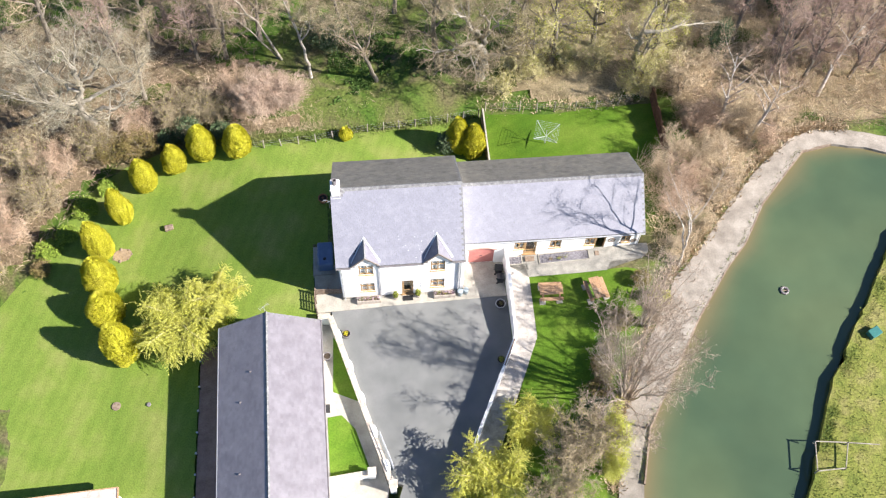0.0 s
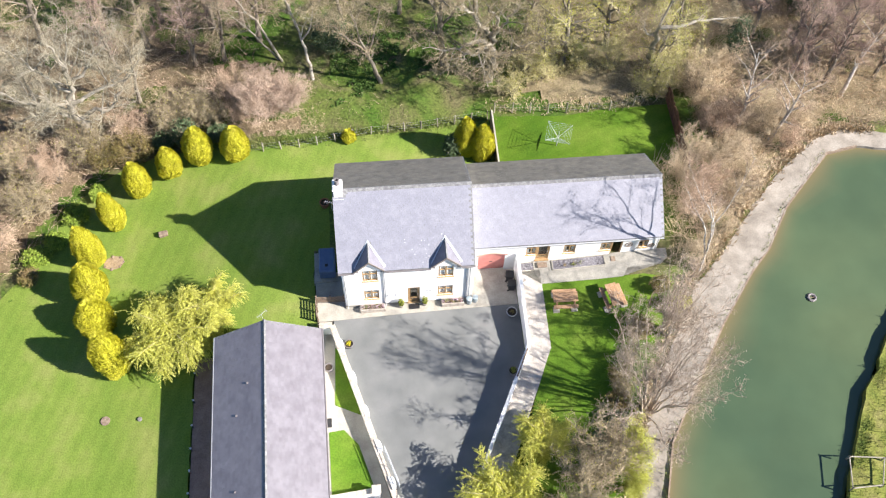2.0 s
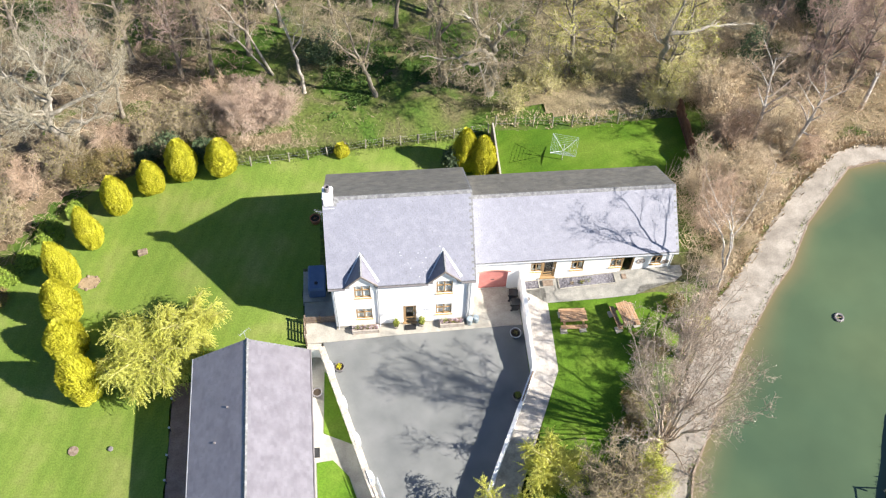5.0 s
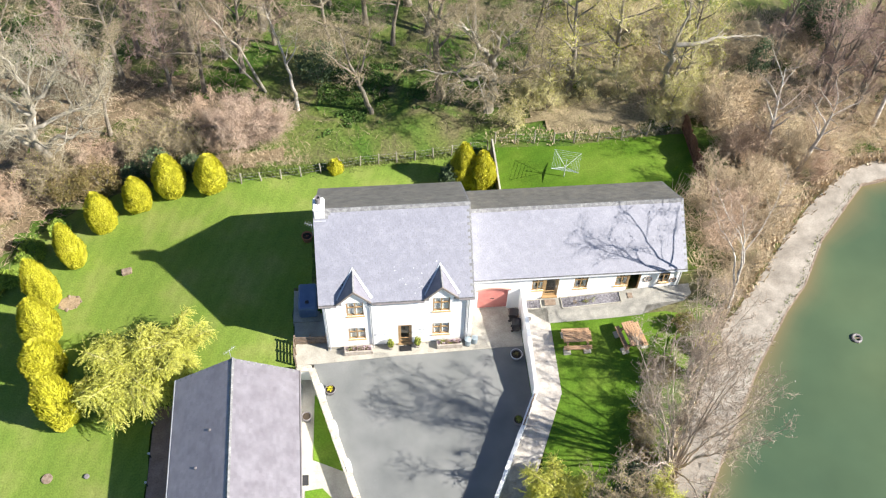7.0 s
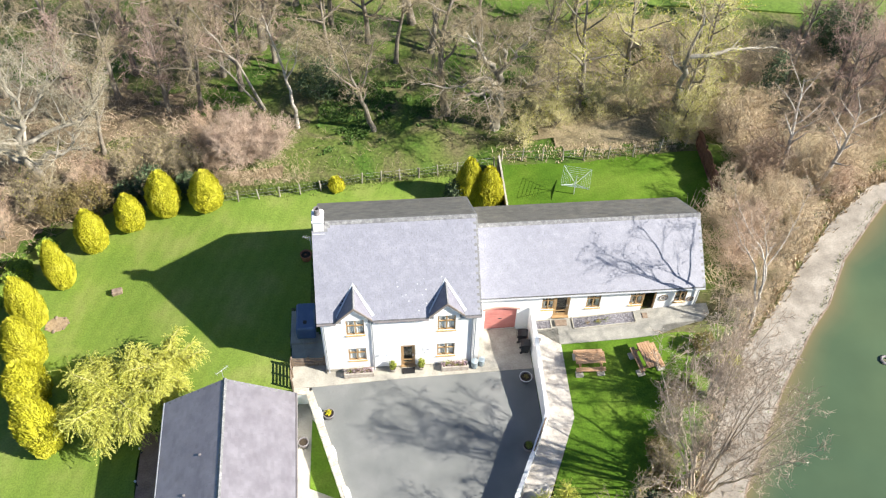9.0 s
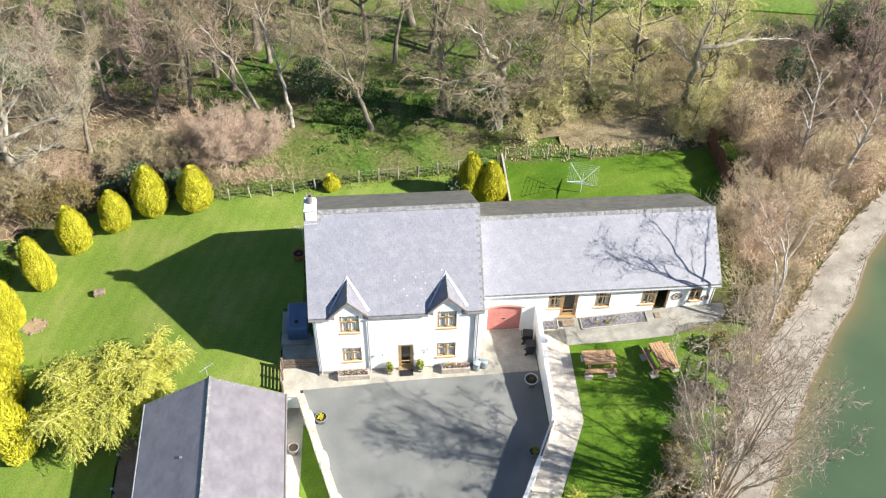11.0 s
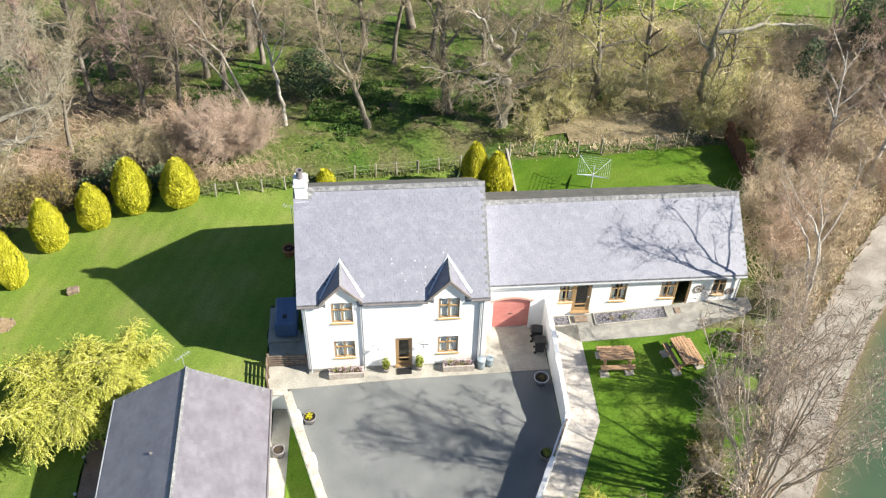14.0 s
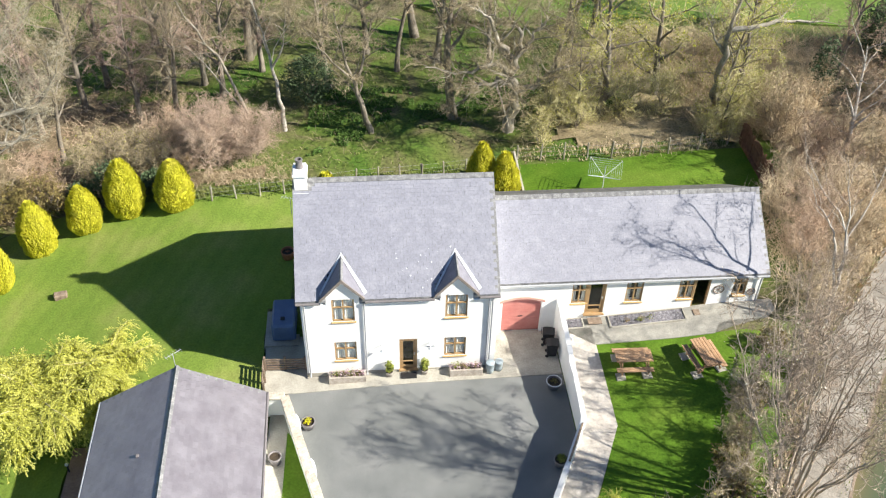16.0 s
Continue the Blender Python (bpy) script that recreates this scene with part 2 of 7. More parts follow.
M_WILLOW = material("golden_willow_strands", [(0.55, 0.56, 0.13), (0.65, 0.65, 0.17), (0.73, 0.72, 0.23)], scale=1.2, fine=8, mix=0.2, bump=0, island=True, vary=0.22)
M_EVERG = material("evergreen_leaves", [(0.055, 0.09, 0.04), (0.085, 0.125, 0.06), (0.12, 0.16, 0.085)], scale=1.2, fine=8, mix=0.3, bump=0, island=True, vary=0.3)
M_SHRUB = material("brown_green_shrub_leaves", [(0.14, 0.125, 0.04), (0.21, 0.165, 0.06), (0.26, 0.19, 0.10)], scale=1.2, fine=8, mix=0.3, bump=0, island=True, vary=0.3)
leafy(M_NEWLEAF, 0.4)
leafy(M_WILLOW, 0.55)
leafy(M_GOLD, 0.15)
M_GREENB = material("bright_green_leaves", [(0.15, 0.225, 0.028), (0.21, 0.29, 0.04), (0.29, 0.36, 0.07)], scale=1.2, fine=8, mix=0.3, bump=0, island=True, vary=0.25)
M_SHADELEAF = material("shade_leaves", [(0.05, 0.1, 0.018), (0.075, 0.14, 0.026), (0.11, 0.17, 0.04)], scale=1.2, fine=8, mix=0.3, bump=0, island=True, vary=0.3)
M_TUFT = material("grass_tufts", [(0.10, 0.155, 0.028), (0.14, 0.185, 0.04), (0.20, 0.20, 0.08)], scale=0.8, fine=8, mix=0.3, bump=0, island=True, vary=0.3)


def glass_material():
    m = bpy.data.materials.new("window_glass")
    m.use_nodes = True
    n, ln = m.node_tree.nodes, m.node_tree.links
    n.remove(n["Principled BSDF"])
    tr, gl, mx = n.new("ShaderNodeBsdfTransparent"), n.new("ShaderNodeBsdfGlossy"), n.new("ShaderNodeMixShader")
    gl.inputs["Roughness"].default_value = 0.02
    tr.inputs[0].default_value = (0.95, 0.97, 0.97, 1)
    fr, ex, mr = n.new("ShaderNodeLayerWeight"), n.new("ShaderNodeMath"), n.new("ShaderNodeMapRange")
    ex.operation = "POWER"
    ex.inputs[1].default_value = 4.0
    mr.inputs[3].default_value, mr.inputs[4].default_value = 0.05, 0.8
    ln.new(fr.outputs["Facing"], ex.inputs[0])
    ln.new(ex.outputs[0], mr.inputs[0])
    ln.new(mr.outputs[0], mx.inputs[0])
    ln.new(tr.outputs[0], mx.inputs[1])
    ln.new(gl.outputs[0], mx.inputs[2])
    ln.new(mx.outputs[0], n["Material Output"].inputs[0])
    return m


def water_material():
    # broad dark blotches stand in for tree shadow and reflection on the water
    m = material("lake_water", [(0.045, 0.078, 0.046), (0.075, 0.11, 0.058), (0.105, 0.134, 0.066)], scale=0.06, fine=0.35, detail=3, mix=0.1, bump=0, rough=0.06, spec=0.5)
    n, ln = m.node_tree.nodes, m.node_tree.links
    nz, bp, geo = n.new("ShaderNodeTexNoise"), n.new("ShaderNodeBump"), n.new("ShaderNodeNewGeometry")
    nz.inputs["Scale"].default_value = 2.2
    # silt shows brown through the shallow margin
    at, mx = n.new("ShaderNodeAttribute"), n.new("ShaderNodeMix")
    at.attribute_name = "shallow"
    mx.data_type = "RGBA"
    mx.inputs[7].default_value = (0.165, 0.135, 0.07, 1)
    bc = n["Principled BSDF"].inputs["Base Color"]
    ln.new(bc.links[0].from_socket, mx.inputs[6])
    ln.new(at.outputs["Fac"], mx.inputs[0])
    ln.new(mx.outputs[2], bc)
    ln.new(geo.outputs["Position"], nz.inputs[0])
    bp.inputs["Strength"].default_value, bp.inputs["Distance"].default_value = 0.12, 0.03
    ln.new(nz.outputs[0], bp.inputs["Height"])
    ln.new(bp.outputs[0], n["Principled BSDF"].inputs["Normal"])
    return m


M_GLASS = glass_material()
M_WATER = water_material()


# ---- building blocks ----
WX = [(-400, -14), (-60, -6), (-22, -2.5), (-18, -1.85), (-15, -1.2), (-11, -0.5), (-7, -0.36), (-3, -0.05), (0, 0), (7, 0.05), (10, 0.65), (13, 1.05), (16, 1.45),
      (22, 1.55), (40, 1.5), (120, 2), (400, 4)]


WX_X, WX_Z = [p[0] for p in WX], [p[1] for p in WX]
SPREAD = np.array((-1.6, -0.8, 0, 0.8, 1.6))


def ground_z(x, y=0):
    """The height of the ground, which falls away to the west, its bends rounded off."""
    return float(np.interp(x + SPREAD, WX_X, WX_Z).mean())


def garden_z(x, y=0):
    return float(np.interp(x, [3, 6, 9, 13, 16, 22], [0.6, 0.66, 0.75, 1.05, 1.45, 1.56]))


def mesh_of(name, verts, faces, mat, smooth=False):
    me = bpy.data.meshes.new(name)
    me.from_pydata(verts, [], faces)
    if smooth:
        me.shade_smooth()
    me.materials.append(mat)
    return me


def piece(name, me, parent=None, label="", m=None):
    ob = new(name, me)
    if parent:
        ob.parent = parent
    if m is not None:
        ob.matrix_basis = m
    if label:
        tagged(ob, label)
    return ob


def part(name, bm, mat, parent=None, label="", smooth=False, m=None):
    """Links a bmesh as one mesh object under a thing or a part."""
    me = bpy.data.meshes.new(name)
    bm.normal_update()
    bm.to_mesh(me)
    bm.free()
    if smooth:
        me.shade_smooth()
    me.materials.append(mat)
    return piece(name, me, parent, label, m)


def thing(name, label, category, group="", at=None):
    ob = tagged(new(name), label, category, group)
    if at is not None:
        ob.matrix_basis = at
    return ob


def box(bm, x0, x1, y0, y1, z0, z1, bevel=0.0, turn=None):
    """A box between two corners, bevelled, perhaps turned by a matrix."""
    res = bmesh.ops.create_cube(bm, size=1.0)
    vs = res["verts"]
    bmesh.ops.transform(bm, matrix=Matrix.Translation(((x0 + x1) / 2, (y0 + y1) / 2, (z0 + z1) / 2)) @ Matrix.Diagonal((x1 - x0, y1 - y0, z1 - z0, 1)), verts=vs)
    if bevel:
        es = list({e for v in vs for e in v.link_edges})
        out = bmesh.ops.bevel(bm, geom=es, offset=bevel, segments=1, affect="EDGES")
        vs = list({v for f in out["faces"] for v in f.verts} | {v for v in vs if v.is_valid})
    if turn is not None:
        bmesh.ops.transform(bm, matrix=turn, verts=vs)
    return vs


def boxes(*rows, bevel=0.0):
    bm = bmesh.new()
    for r in rows:
        box(bm, *r, bevel=bevel)
    return bm


def prism(bm, outline, axis, a, b):
    """An outline of (u, v) pairs drawn out between a and b along an axis: x takes (y, z), y takes (x, z), z takes (x, y)."""
    def at(u, v, w):
        return {"x": (w, u, v), "y": (u, w, v), "z": (u, v, w)}[axis]
    lo = [bm.verts.new(at(u, v, a)) for u, v in outline]
    hi = [bm.verts.new(at(u, v, b)) for u, v in outline]
    n = len(lo)
    fs = [bm.faces.new(lo), bm.faces.new(hi)]
    for i in range(n):
        fs.append(bm.faces.new((lo[i], lo[(i + 1) % n], hi[(i + 1) % n], hi[i])))
    bmesh.ops.recalc_face_normals(bm, faces=fs)
    return bm


def lathe(profile, n=16):
    """A turned body from (radius, height) pairs."""
    verts, faces = [], []
    for r, z in profile:
        for i in range(n):
            a = 2 * math.pi * i / n
            verts.append((r * math.cos(a), r * math.sin(a), z))
    for j in range(len(profile) - 1):
        for i in range(n):
            faces.append((j * n + i, j * n + (i + 1) % n, (j + 1) * n + (i + 1) % n, (j + 1) * n + i))
    faces.append(tuple(range(n - 1, -1, -1)))
    faces.append(tuple(range((len(profile) - 1) * n, len(profile) * n)))
    return verts, faces


def sheet(name, outline, mat, height, lift=0.02, step=1.0, thick=0.0, label="", category="", kind="structure", wobble=0.0):
    """A ground surface over an outline of (x, y), laid on a height function, cut every step so that it follows the slope."""
    bm = bmesh.new()
    pts = []
    n = len(outline)
    for i in range(n):
        (x0, y0), (x1, y1) = outline[i], outline[(i + 1) % n]
        k = max(1, int(math.hypot(x1 - x0, y1 - y0) / 0.6)) if wobble else 1
        for j in range(k):
            u = j / k
            x, y = x0 + (x1 - x0) * u, y0 + (y1 - y0) * u
            if wobble and j:
                x += wobble * noise.noise((x * 1.7, y * 1.7, 3.1))
                y += wobble * noise.noise((x * 1.7, y * 1.7, 9.4))
            pts.append((x, y))
    face = bm.faces.new([bm.verts.new((x, y, 0)) for x, y in pts])
    if face.calc_area() and face.normal.z < 0:
        face.normal_flip()
    bmesh.ops.triangulate(bm, faces=bm.faces[:])
    xs, ys = [p[0] for p in pts], [p[1] for p in pts]
    for lo, hi, axis in ((min(xs), max(xs), 0), (min(ys), max(ys), 1)):
        v = math.ceil(lo / step) * step
        while v < hi:
            co, no = [0, 0, 0], [0, 0, 0]
            co[axis], no[axis] = v, 1
            bmesh.ops.bisect_plane(bm, geom=bm.verts[:] + bm.edges[:] + bm.faces[:], plane_co=co, plane_no=no, dist=1e-5)
            v += step
    for v in bm.verts:
        v.co.z = height(v.co.x, v.co.y) + lift
    bmesh.ops.recalc_face_normals(bm, faces=bm.faces[:])
    if sum(f.normal.z for f in bm.faces) < 0:
        bmesh.ops.reverse_faces(bm, faces=bm.faces[:])
    if thick:
        edges = [e for e in bm.edges if e.is_boundary]
        out = bmesh.ops.extrude_edge_only(bm, edges=edges)
        for g in out["geom"]:
            if isinstance(g, bmesh.types.BMVert):
                g.co.z -= thick
    ob = part(name, bm, mat)
    return tagged(ob, label, category, "", kind)


# ---- ground, lake, paths ----
LAKE_W = [(8, -25), (11.5, 0), (13.9, 12), (14.8, 16), (15.9, 19.75), (17.9, 22.9), (21.2, 27.9), (24.3, 31.9), (26.0, 33.7), (28.2, 37.1), (31.1, 40.15),
          (32.7, 41.8), (35.2, 42.3), (37.9, 41.8), (40, 41.0), (47, 38.0)]
LAKE_E = [(43.5, 41), (40.8, 38), (37.15, 33.0), (34.25, 28.8), (31.35, 24.9), (29.1, 21.6), (27.25, 18.0), (25.4, 14.3), (19, 0), (14, -25)]
BANK_E = [(15, -25), (22, 0), (29.2, 14.0), (30.85, 18.5), (33.1, 23.0), (34.1, 24.7), (38, 30), (42.5, 36), (46, 40)]
LAKE = LAKE_W + [(44.5, 39.5)] + LAKE_E[1:]
POND = [(15.2, -25), (22.2, 0), (29.4, 14.0), (31.05, 18.5), (33.3, 23.0), (34.3, 24.7), (38.2, 30), (42.7, 36), (47, 41), (95, 30), (80, -25)]
PATH_W = [(9.5, 0), (12.3, 12), (13.05, 15.5), (14.0, 20.0), (15.8, 23.9), (19.7, 30.8), (22.4, 33.5), (26.1, 37.8), (29.15, 40.85), (32.1, 43.2), (34.2, 43.9), (37, 43.6), (40, 42.75), (48, 40)]


def inside(x, y, poly):
    hit, j = False, len(poly) - 1
    for i in range(len(poly)):
        (xi, yi), (xj, yj) = poly[i], poly[j]
        if (yi > y) != (yj > y) and x < (xj - xi) * (y - yi) / (yj - yi) + xi:
            hit = not hit
        j = i
    return hit


def build_ground():
    xs = sorted({*range(-60, 100, 1), *[p[0] for p in WX], -1500, -1000, -700, -300, -200, -150, -120, -90, -75, 110, 150, 200, 300, 700, 1000, 1500})
    ys = sorted({*range(-30, 112, 1), -1500, -1000, -600, -300, -150, -80, -50, 120, 140, 170, 220, 300, 450, 700, 1000, 1500})
    verts, faces = [], []
    for y in ys:
        for x in xs:
            z = ground_z(x, y)
            if abs(x) < 90 and -26 < y < 50:
                wet = any(inside(x + dx, y + dy, poly) for poly in (LAKE, POND) for dx, dy in ((0, 0), (0.7, 0), (-0.7, 0), (0, 0.7), (0, -0.7)))
                if wet:
                    z = 0.4
            if y > 49 or x < -29:
                z += 0.12 * noise.noise((x * 0.25, y * 0.25, 0)) + 0.05 * noise.noise((x * 0.9, y * 0.9, 4))
            if -8 < x < 8 and 14 < y < 35:
                z -= 0.35 if x > -2 else 1.3
            if -17 < x < -6 and 4 < y < 30:
                z -= 0.45
            verts.append((x, y, z))
    w = len(xs)
    for j in range(len(ys) - 1):
        for i in range(w - 1):
            faces.append((j * w + i, j * w + i + 1, (j + 1) * w + i + 1, (j + 1) * w + i))
    ob = new("ground", mesh_of("ground", verts, faces, M_WOOD))
    return tagged(ob, "rough woodland ground of leaf litter, moss and grass", "ground", "", "structure")


build_ground()


def flat_mesh(name, outline, z, mat, label, category):
    me = mesh_of(name, [(x, y, z) for x, y in outline], [tuple(range(len(outline)))], mat)
    if me.polygons[0].normal.z < 0:
        me.flip_normals()
    return tagged(new(name, me), label, category, "", "structure")


# the lake: shallow rows along the path side, then open water
rows, depth = [], (0.0, 0.35, 0.9, 1.7, 2.8)
SHORE, FAR = LAKE_W[:-1] + [(42.3, 39.7)], LAKE_E[1:]
for d in depth:
    row = []
    for i, p in enumerate(SHORE):
        a, b = Vector(SHORE[max(0, i - 1)]), Vector(SHORE[min(len(SHORE) - 1, i + 1)])
        t = (b - a).normalized()
        w = d * (0.75 + 0.5 * noise.noise((p[0] * 0.3, p[1] * 0.3, 3))) * min(1, (len(SHORE) - 1 - i) / 4)
        row.append((p[0] + t.y * w, p[1] - t.x * w, 1.33))
    rows.append(row)
nw = len(SHORE)
verts = [v for row in rows for v in row] + [(x, y, 1.33) for x, y in FAR]
faces = [(r * nw + i, (r + 1) * nw + i, (r + 1) * nw + i + 1, r * nw + i + 1) for r in range(len(depth) - 1) for i in range(nw - 1)]
last = (len(depth) - 1) * nw
faces.append(tuple(range(last, last + nw + len(FAR))))
lake_me = mesh_of("lake", verts, faces, M_WATER)
shallow = lake_me.attributes.new("shallow", "FLOAT", "POINT")
for i in range(len(verts)):
    shallow.data[i].value = (0.9, 0.75, 0.45, 0.15, 0.0)[i // nw] if i < last + nw else 0.0
for f in lake_me.polygons:
    if f.normal.z < 0:
        f.flip()
tagged(new("lake", lake_me), "still green lake water, brown in the shallow margin", "water", "", "structure")
flat_mesh("pond", POND, 1.30, M_WATER, "dark water beyond the grassy bank", "water")
sheet("lake_path", PATH_W + LAKE_W[::-1][:-1] + [(11.5, 0)], M_GRAVEL, lambda x, y: 1.56 if x > 16 else ground_z(x) + 0.06, 0.03, 2.0, 0.6, "pale worn gravel path along the lake", "path", wobble=0.16)
sheet("lake_bank", LAKE_E[1:][::-1] + BANK_E[2:-1], M_ROUGH, lambda x, y: 1.9 + 0.12 * noise.noise((x * .4, y * .4, 2)), 0.03, 1.0, 0.6, "rough grassy bank between two waters", "bank", wobble=0.35)

LAWN_W = [(-31.8, 34.8), (-30.6, 36.5), (-28.9, 38.5), (-27.4, 41.7), (-25.6, 44.7), (-23.2, 46.6), (-19.6, 47.9), (-15.5, 47.6), (-11.9, 47.0), (-6.7, 47.0), (-0.5, 47.3), (4.5, 47.7),
          (7.1, 47.9), (7.1, 41.2), (-5.0, 41.2), (-5.9, 41.4), (-5.9, 37.1), (-7.1, 37.0), (-7.1, 34.3), (-6.9, 31.0), (-6.9, 29.6), (-15.6, 29.4), (-15.6, 2), (-60, 2), (-60, 22), (-42, 28.5)]
sheet("lawn", LAWN_W, M_LAWN, ground_z, 0.03, 1.0, 0.2, "broad mown lawn, pale in thin patches", "lawn", wobble=0.15)
sheet("north_garden_lawn", [(7.4, 41.3), (7.4, 48.2), (13, 47.2), (19.6, 47.4), (21.7, 47.4), (21.3, 42.4), (18.4, 41.3)], M_LAWN2, ground_z, 0.04, 1.0, 0.2, "small mown garden lawn behind the cottage", "lawn", wobble=0.1)
sheet("south_garden_lawn", [(9.15, 32.4), (16.5, 32.3), (18.5, 31.8), (17.6, 28.2), (14.9, 23.9), (13.1, 20), (12.2, 15), (6.0, 12), (5.2, 15), (7.5, 23.6), (9.15, 27.4)], M_LAWN2, garden_z, 0.05, 1.0, 0.5,
      "bright green garden lawn with picnic tables", "lawn", wobble=0.05)


def litter(name, outline, label, mat=None):
    """Leaf litter over an outline, with a ragged edge."""
    xs, ys = [p[0] for p in outline], [p[1] for p in outline]
    verts, faces, q = [], [], 0.5
    for i in range(int((max(xs) - min(xs)) / q)):
        for j in range(int((max(ys) - min(ys)) / q)):
            x, y = min(xs) + i * q, min(ys) + j * q
            dx, dy = 1.6 * noise.noise((x * 0.5, y * 0.5, 5)), 1.6 * noise.noise((x * 0.5, y * 0.5, 8))
            if inside(x + dx, y + dy, outline) and not inside(x, y, LAWN_W) and not inside(x + q, y, LAWN_W) and not inside(x, y - q, LAWN_W) and not inside(x + 0.8, y - 0.8, LAWN_W):
                k = len(verts)
                verts += [(u, v, ground_z(u) + 0.05) for u, v in ((x, y), (x + q, y), (x + q, y + q), (x, y + q))]
                faces.append((k, k + 1, k + 2, k + 3))
    tagged(new(name, mesh_of(name, verts, faces, mat or M_LITTER)), label, "leaf litter", "", "structure")


# copse ground paler than the litter elsewhere: sunlight put into its colour
litter("copse_floor", [(19.4, 33.6), (22.6, 41.0), (23.4, 49.0), (24.0, 58.0), (48, 60), (60, 48), (40, 44.6), (34, 45.0), (29, 42.2), (25, 38.2), (21.5, 34.6)], "grass and leaf litter under a thick copse, lightness put into the colour", M_DRYLIT)
litter("scrub_floor", [(9.5, 49.6), (13.2, 48.5), (16.6, 48.1), (20.8, 48.6), (23.4, 49.0), (24.5, 62), (18, 64), (12, 60), (10.5, 54)], "bleached dead grass behind the garden fence", M_DRYLIT)
litter("thicket_floor", [(-33.5, 36.5), (-29.8, 40.2), (-27.4, 45.0), (-22.5, 48.3), (-14, 48.4), (-8, 48.3), (-9, 54), (-16, 57), (-22, 62), (-48, 66), (-60, 50), (-50, 36)], "brown leaf litter under the leafless thicket")
sheet("field", [(-200, 82), (-20, 82), (0, 72), (9, 65), (18, 64.5), (26, 64), (34, 62.5), (45, 61.5), (80, 58), (200, 70), (220, 300), (-220, 300)], M_FIELD, ground_z, 0.15, 20.0, 0.5, "open green field beyond the wood", "field")

# yard
COURT = [(-5.75, 31.5), (7.45, 31.6), (7.5, 27.5), (4.15, 20.55), (0.5, 12), (-3, 5), (-6, 5), (-1.2, 17.6), (-2.0, 17.9), (-5.75, 30.5)]


def court_z(x, y):
    return min(0.05, -0.2 * min(1, max(0, (-x) / 5)))


sheet("courtyard", COURT, M_TARMAC, court_z, 0.0, 1.0, 0.6, "grey tarmac courtyard, worn and dusty", "courtyard")
sheet("front_slab", [(-6.9, 31.0), (7.4, 31.3), (7.4, 34.3), (4.2, 34.3), (4.2, 32.1), (-4.9, 32.1), (-4.9, 32.6), (-6.9, 32.6)], M_CONC, court_z, 0.035, 1.0, 0.5, "pale concrete apron along the house front", "slab")
sheet("barn_patio", [(-6.6, 30.5), (-5.8, 30.4), (-2.2, 17.6), (-2.6, 15), (-7, 15)], M_CONC, lambda x, y: -0.78, 0, 2.0, 0.4, "pale concrete patio beside the low barn", "patio")
sheet("barn_lawn_upper", [(-5.75, 29.2), (-5.35, 28.7), (-3.75, 23.9), (-5.85, 24.9)], M_LAWN2, lambda x, y: -0.74, 0, 1.0, 0.05, "small shaded strip of lawn behind the wall", "lawn")
sheet("barn_lawn_lower", [(-6.3, 23.0), (-5.3, 23.1), (-4.35, 22.0), (-3.35, 18.75), (-6.2, 18.5)], M_LAWN2, lambda x, y: -0.74, 0, 1.0, 0.05, "small sunny patch of lawn on the barn patio", "lawn")
sheet("barn_deck", [(-15.55, 29.3), (-13.4, 29.3), (-13.2, 5), (-15.35, 5)], material("brown_paving", [(0.26, 0.165, 0.125), (0.36, 0.24, 0.19)], scale=2, fine=12, mix=0.2), lambda x, y: ground_z(-15.4), 0.06, 2.0, 0.2,
      "brown paved strip behind the barn", "paving")
sheet("west_patio", [(-7.1, 34.2), (-4.8, 34.2), (-4.8, 42.2), (-5.95, 42.2), (-5.95, 37.1), (-7.1, 37.1)], M_CONC, lambda x, y: -0.36, 0.0, 2.0, 0.3, "shaded concrete strip beside the house gable", "patio")
sheet("side_yard", [(-7.0, 32.6), (-4.8, 32.6), (-4.8, 34.2), (-7.0, 34.2)], M_CONC, lambda x, y: -0.36, 0.004, 2.0, 0.3, "concrete side passage beside the house", "patio")
sheet("wall_walk", [(7.62, 33.6), (9.2, 33.35), (9.15, 27.38), (7.45, 23.6), (5.2, 18.5), (3.6, 19.0), (4.4, 20.7), (7.66, 27.45)], M_PALE, garden_z, 0.075, 1.0, 0.6, "pale cemented walk along the top of the yard wall", "path")
sheet("terrace", [(9.18, 33.5), (9.15, 32.35), (15.0, 32.25), (15.4, 32.9), (17.8, 33.0), (18.4, 33.5), (18.4, 34.25), (7.65, 34.25), (7.65, 33.55)], M_FLAG, lambda x, y: garden_z(x) + 0.03, 0.06, 1.0, 0.3, "grey concrete terrace before the cottage", "terrace")


# ---- buildings ----
def wall_cells(bm, x0, x1, z0, z1, holes, y0, y1):
    """A wall along x with openings (x0, x1, z0, z1) through it."""
    xs = sorted({x0, x1, *[v for h in holes for v in h[:2]]})
    zs = sorted({z0, z1, *[v for h in holes for v in h[2:]]})
    for i in range(len(xs) - 1):
        for j in range(len(zs) - 1):
            cx, cz = (xs[i] + xs[i + 1]) / 2, (zs[j] + zs[j + 1]) / 2
            if not any(h[0] < cx < h[1] and h[2] < cz < h[3] for h in holes):
                box(bm, xs[i], xs[i + 1], y0, y1, zs[j], zs[j + 1])
    bmesh.ops.remove_doubles(bm, verts=bm.verts[:], dist=0.0005)
    seen = {}
    for f in bm.faces:
        seen.setdefault(tuple(round(c, 3) for c in f.calc_center_median()), []).append(f)
    bmesh.ops.delete(bm, geom=[f for fs in seen.values() if len(fs) > 1 for f in fs], context="FACES")


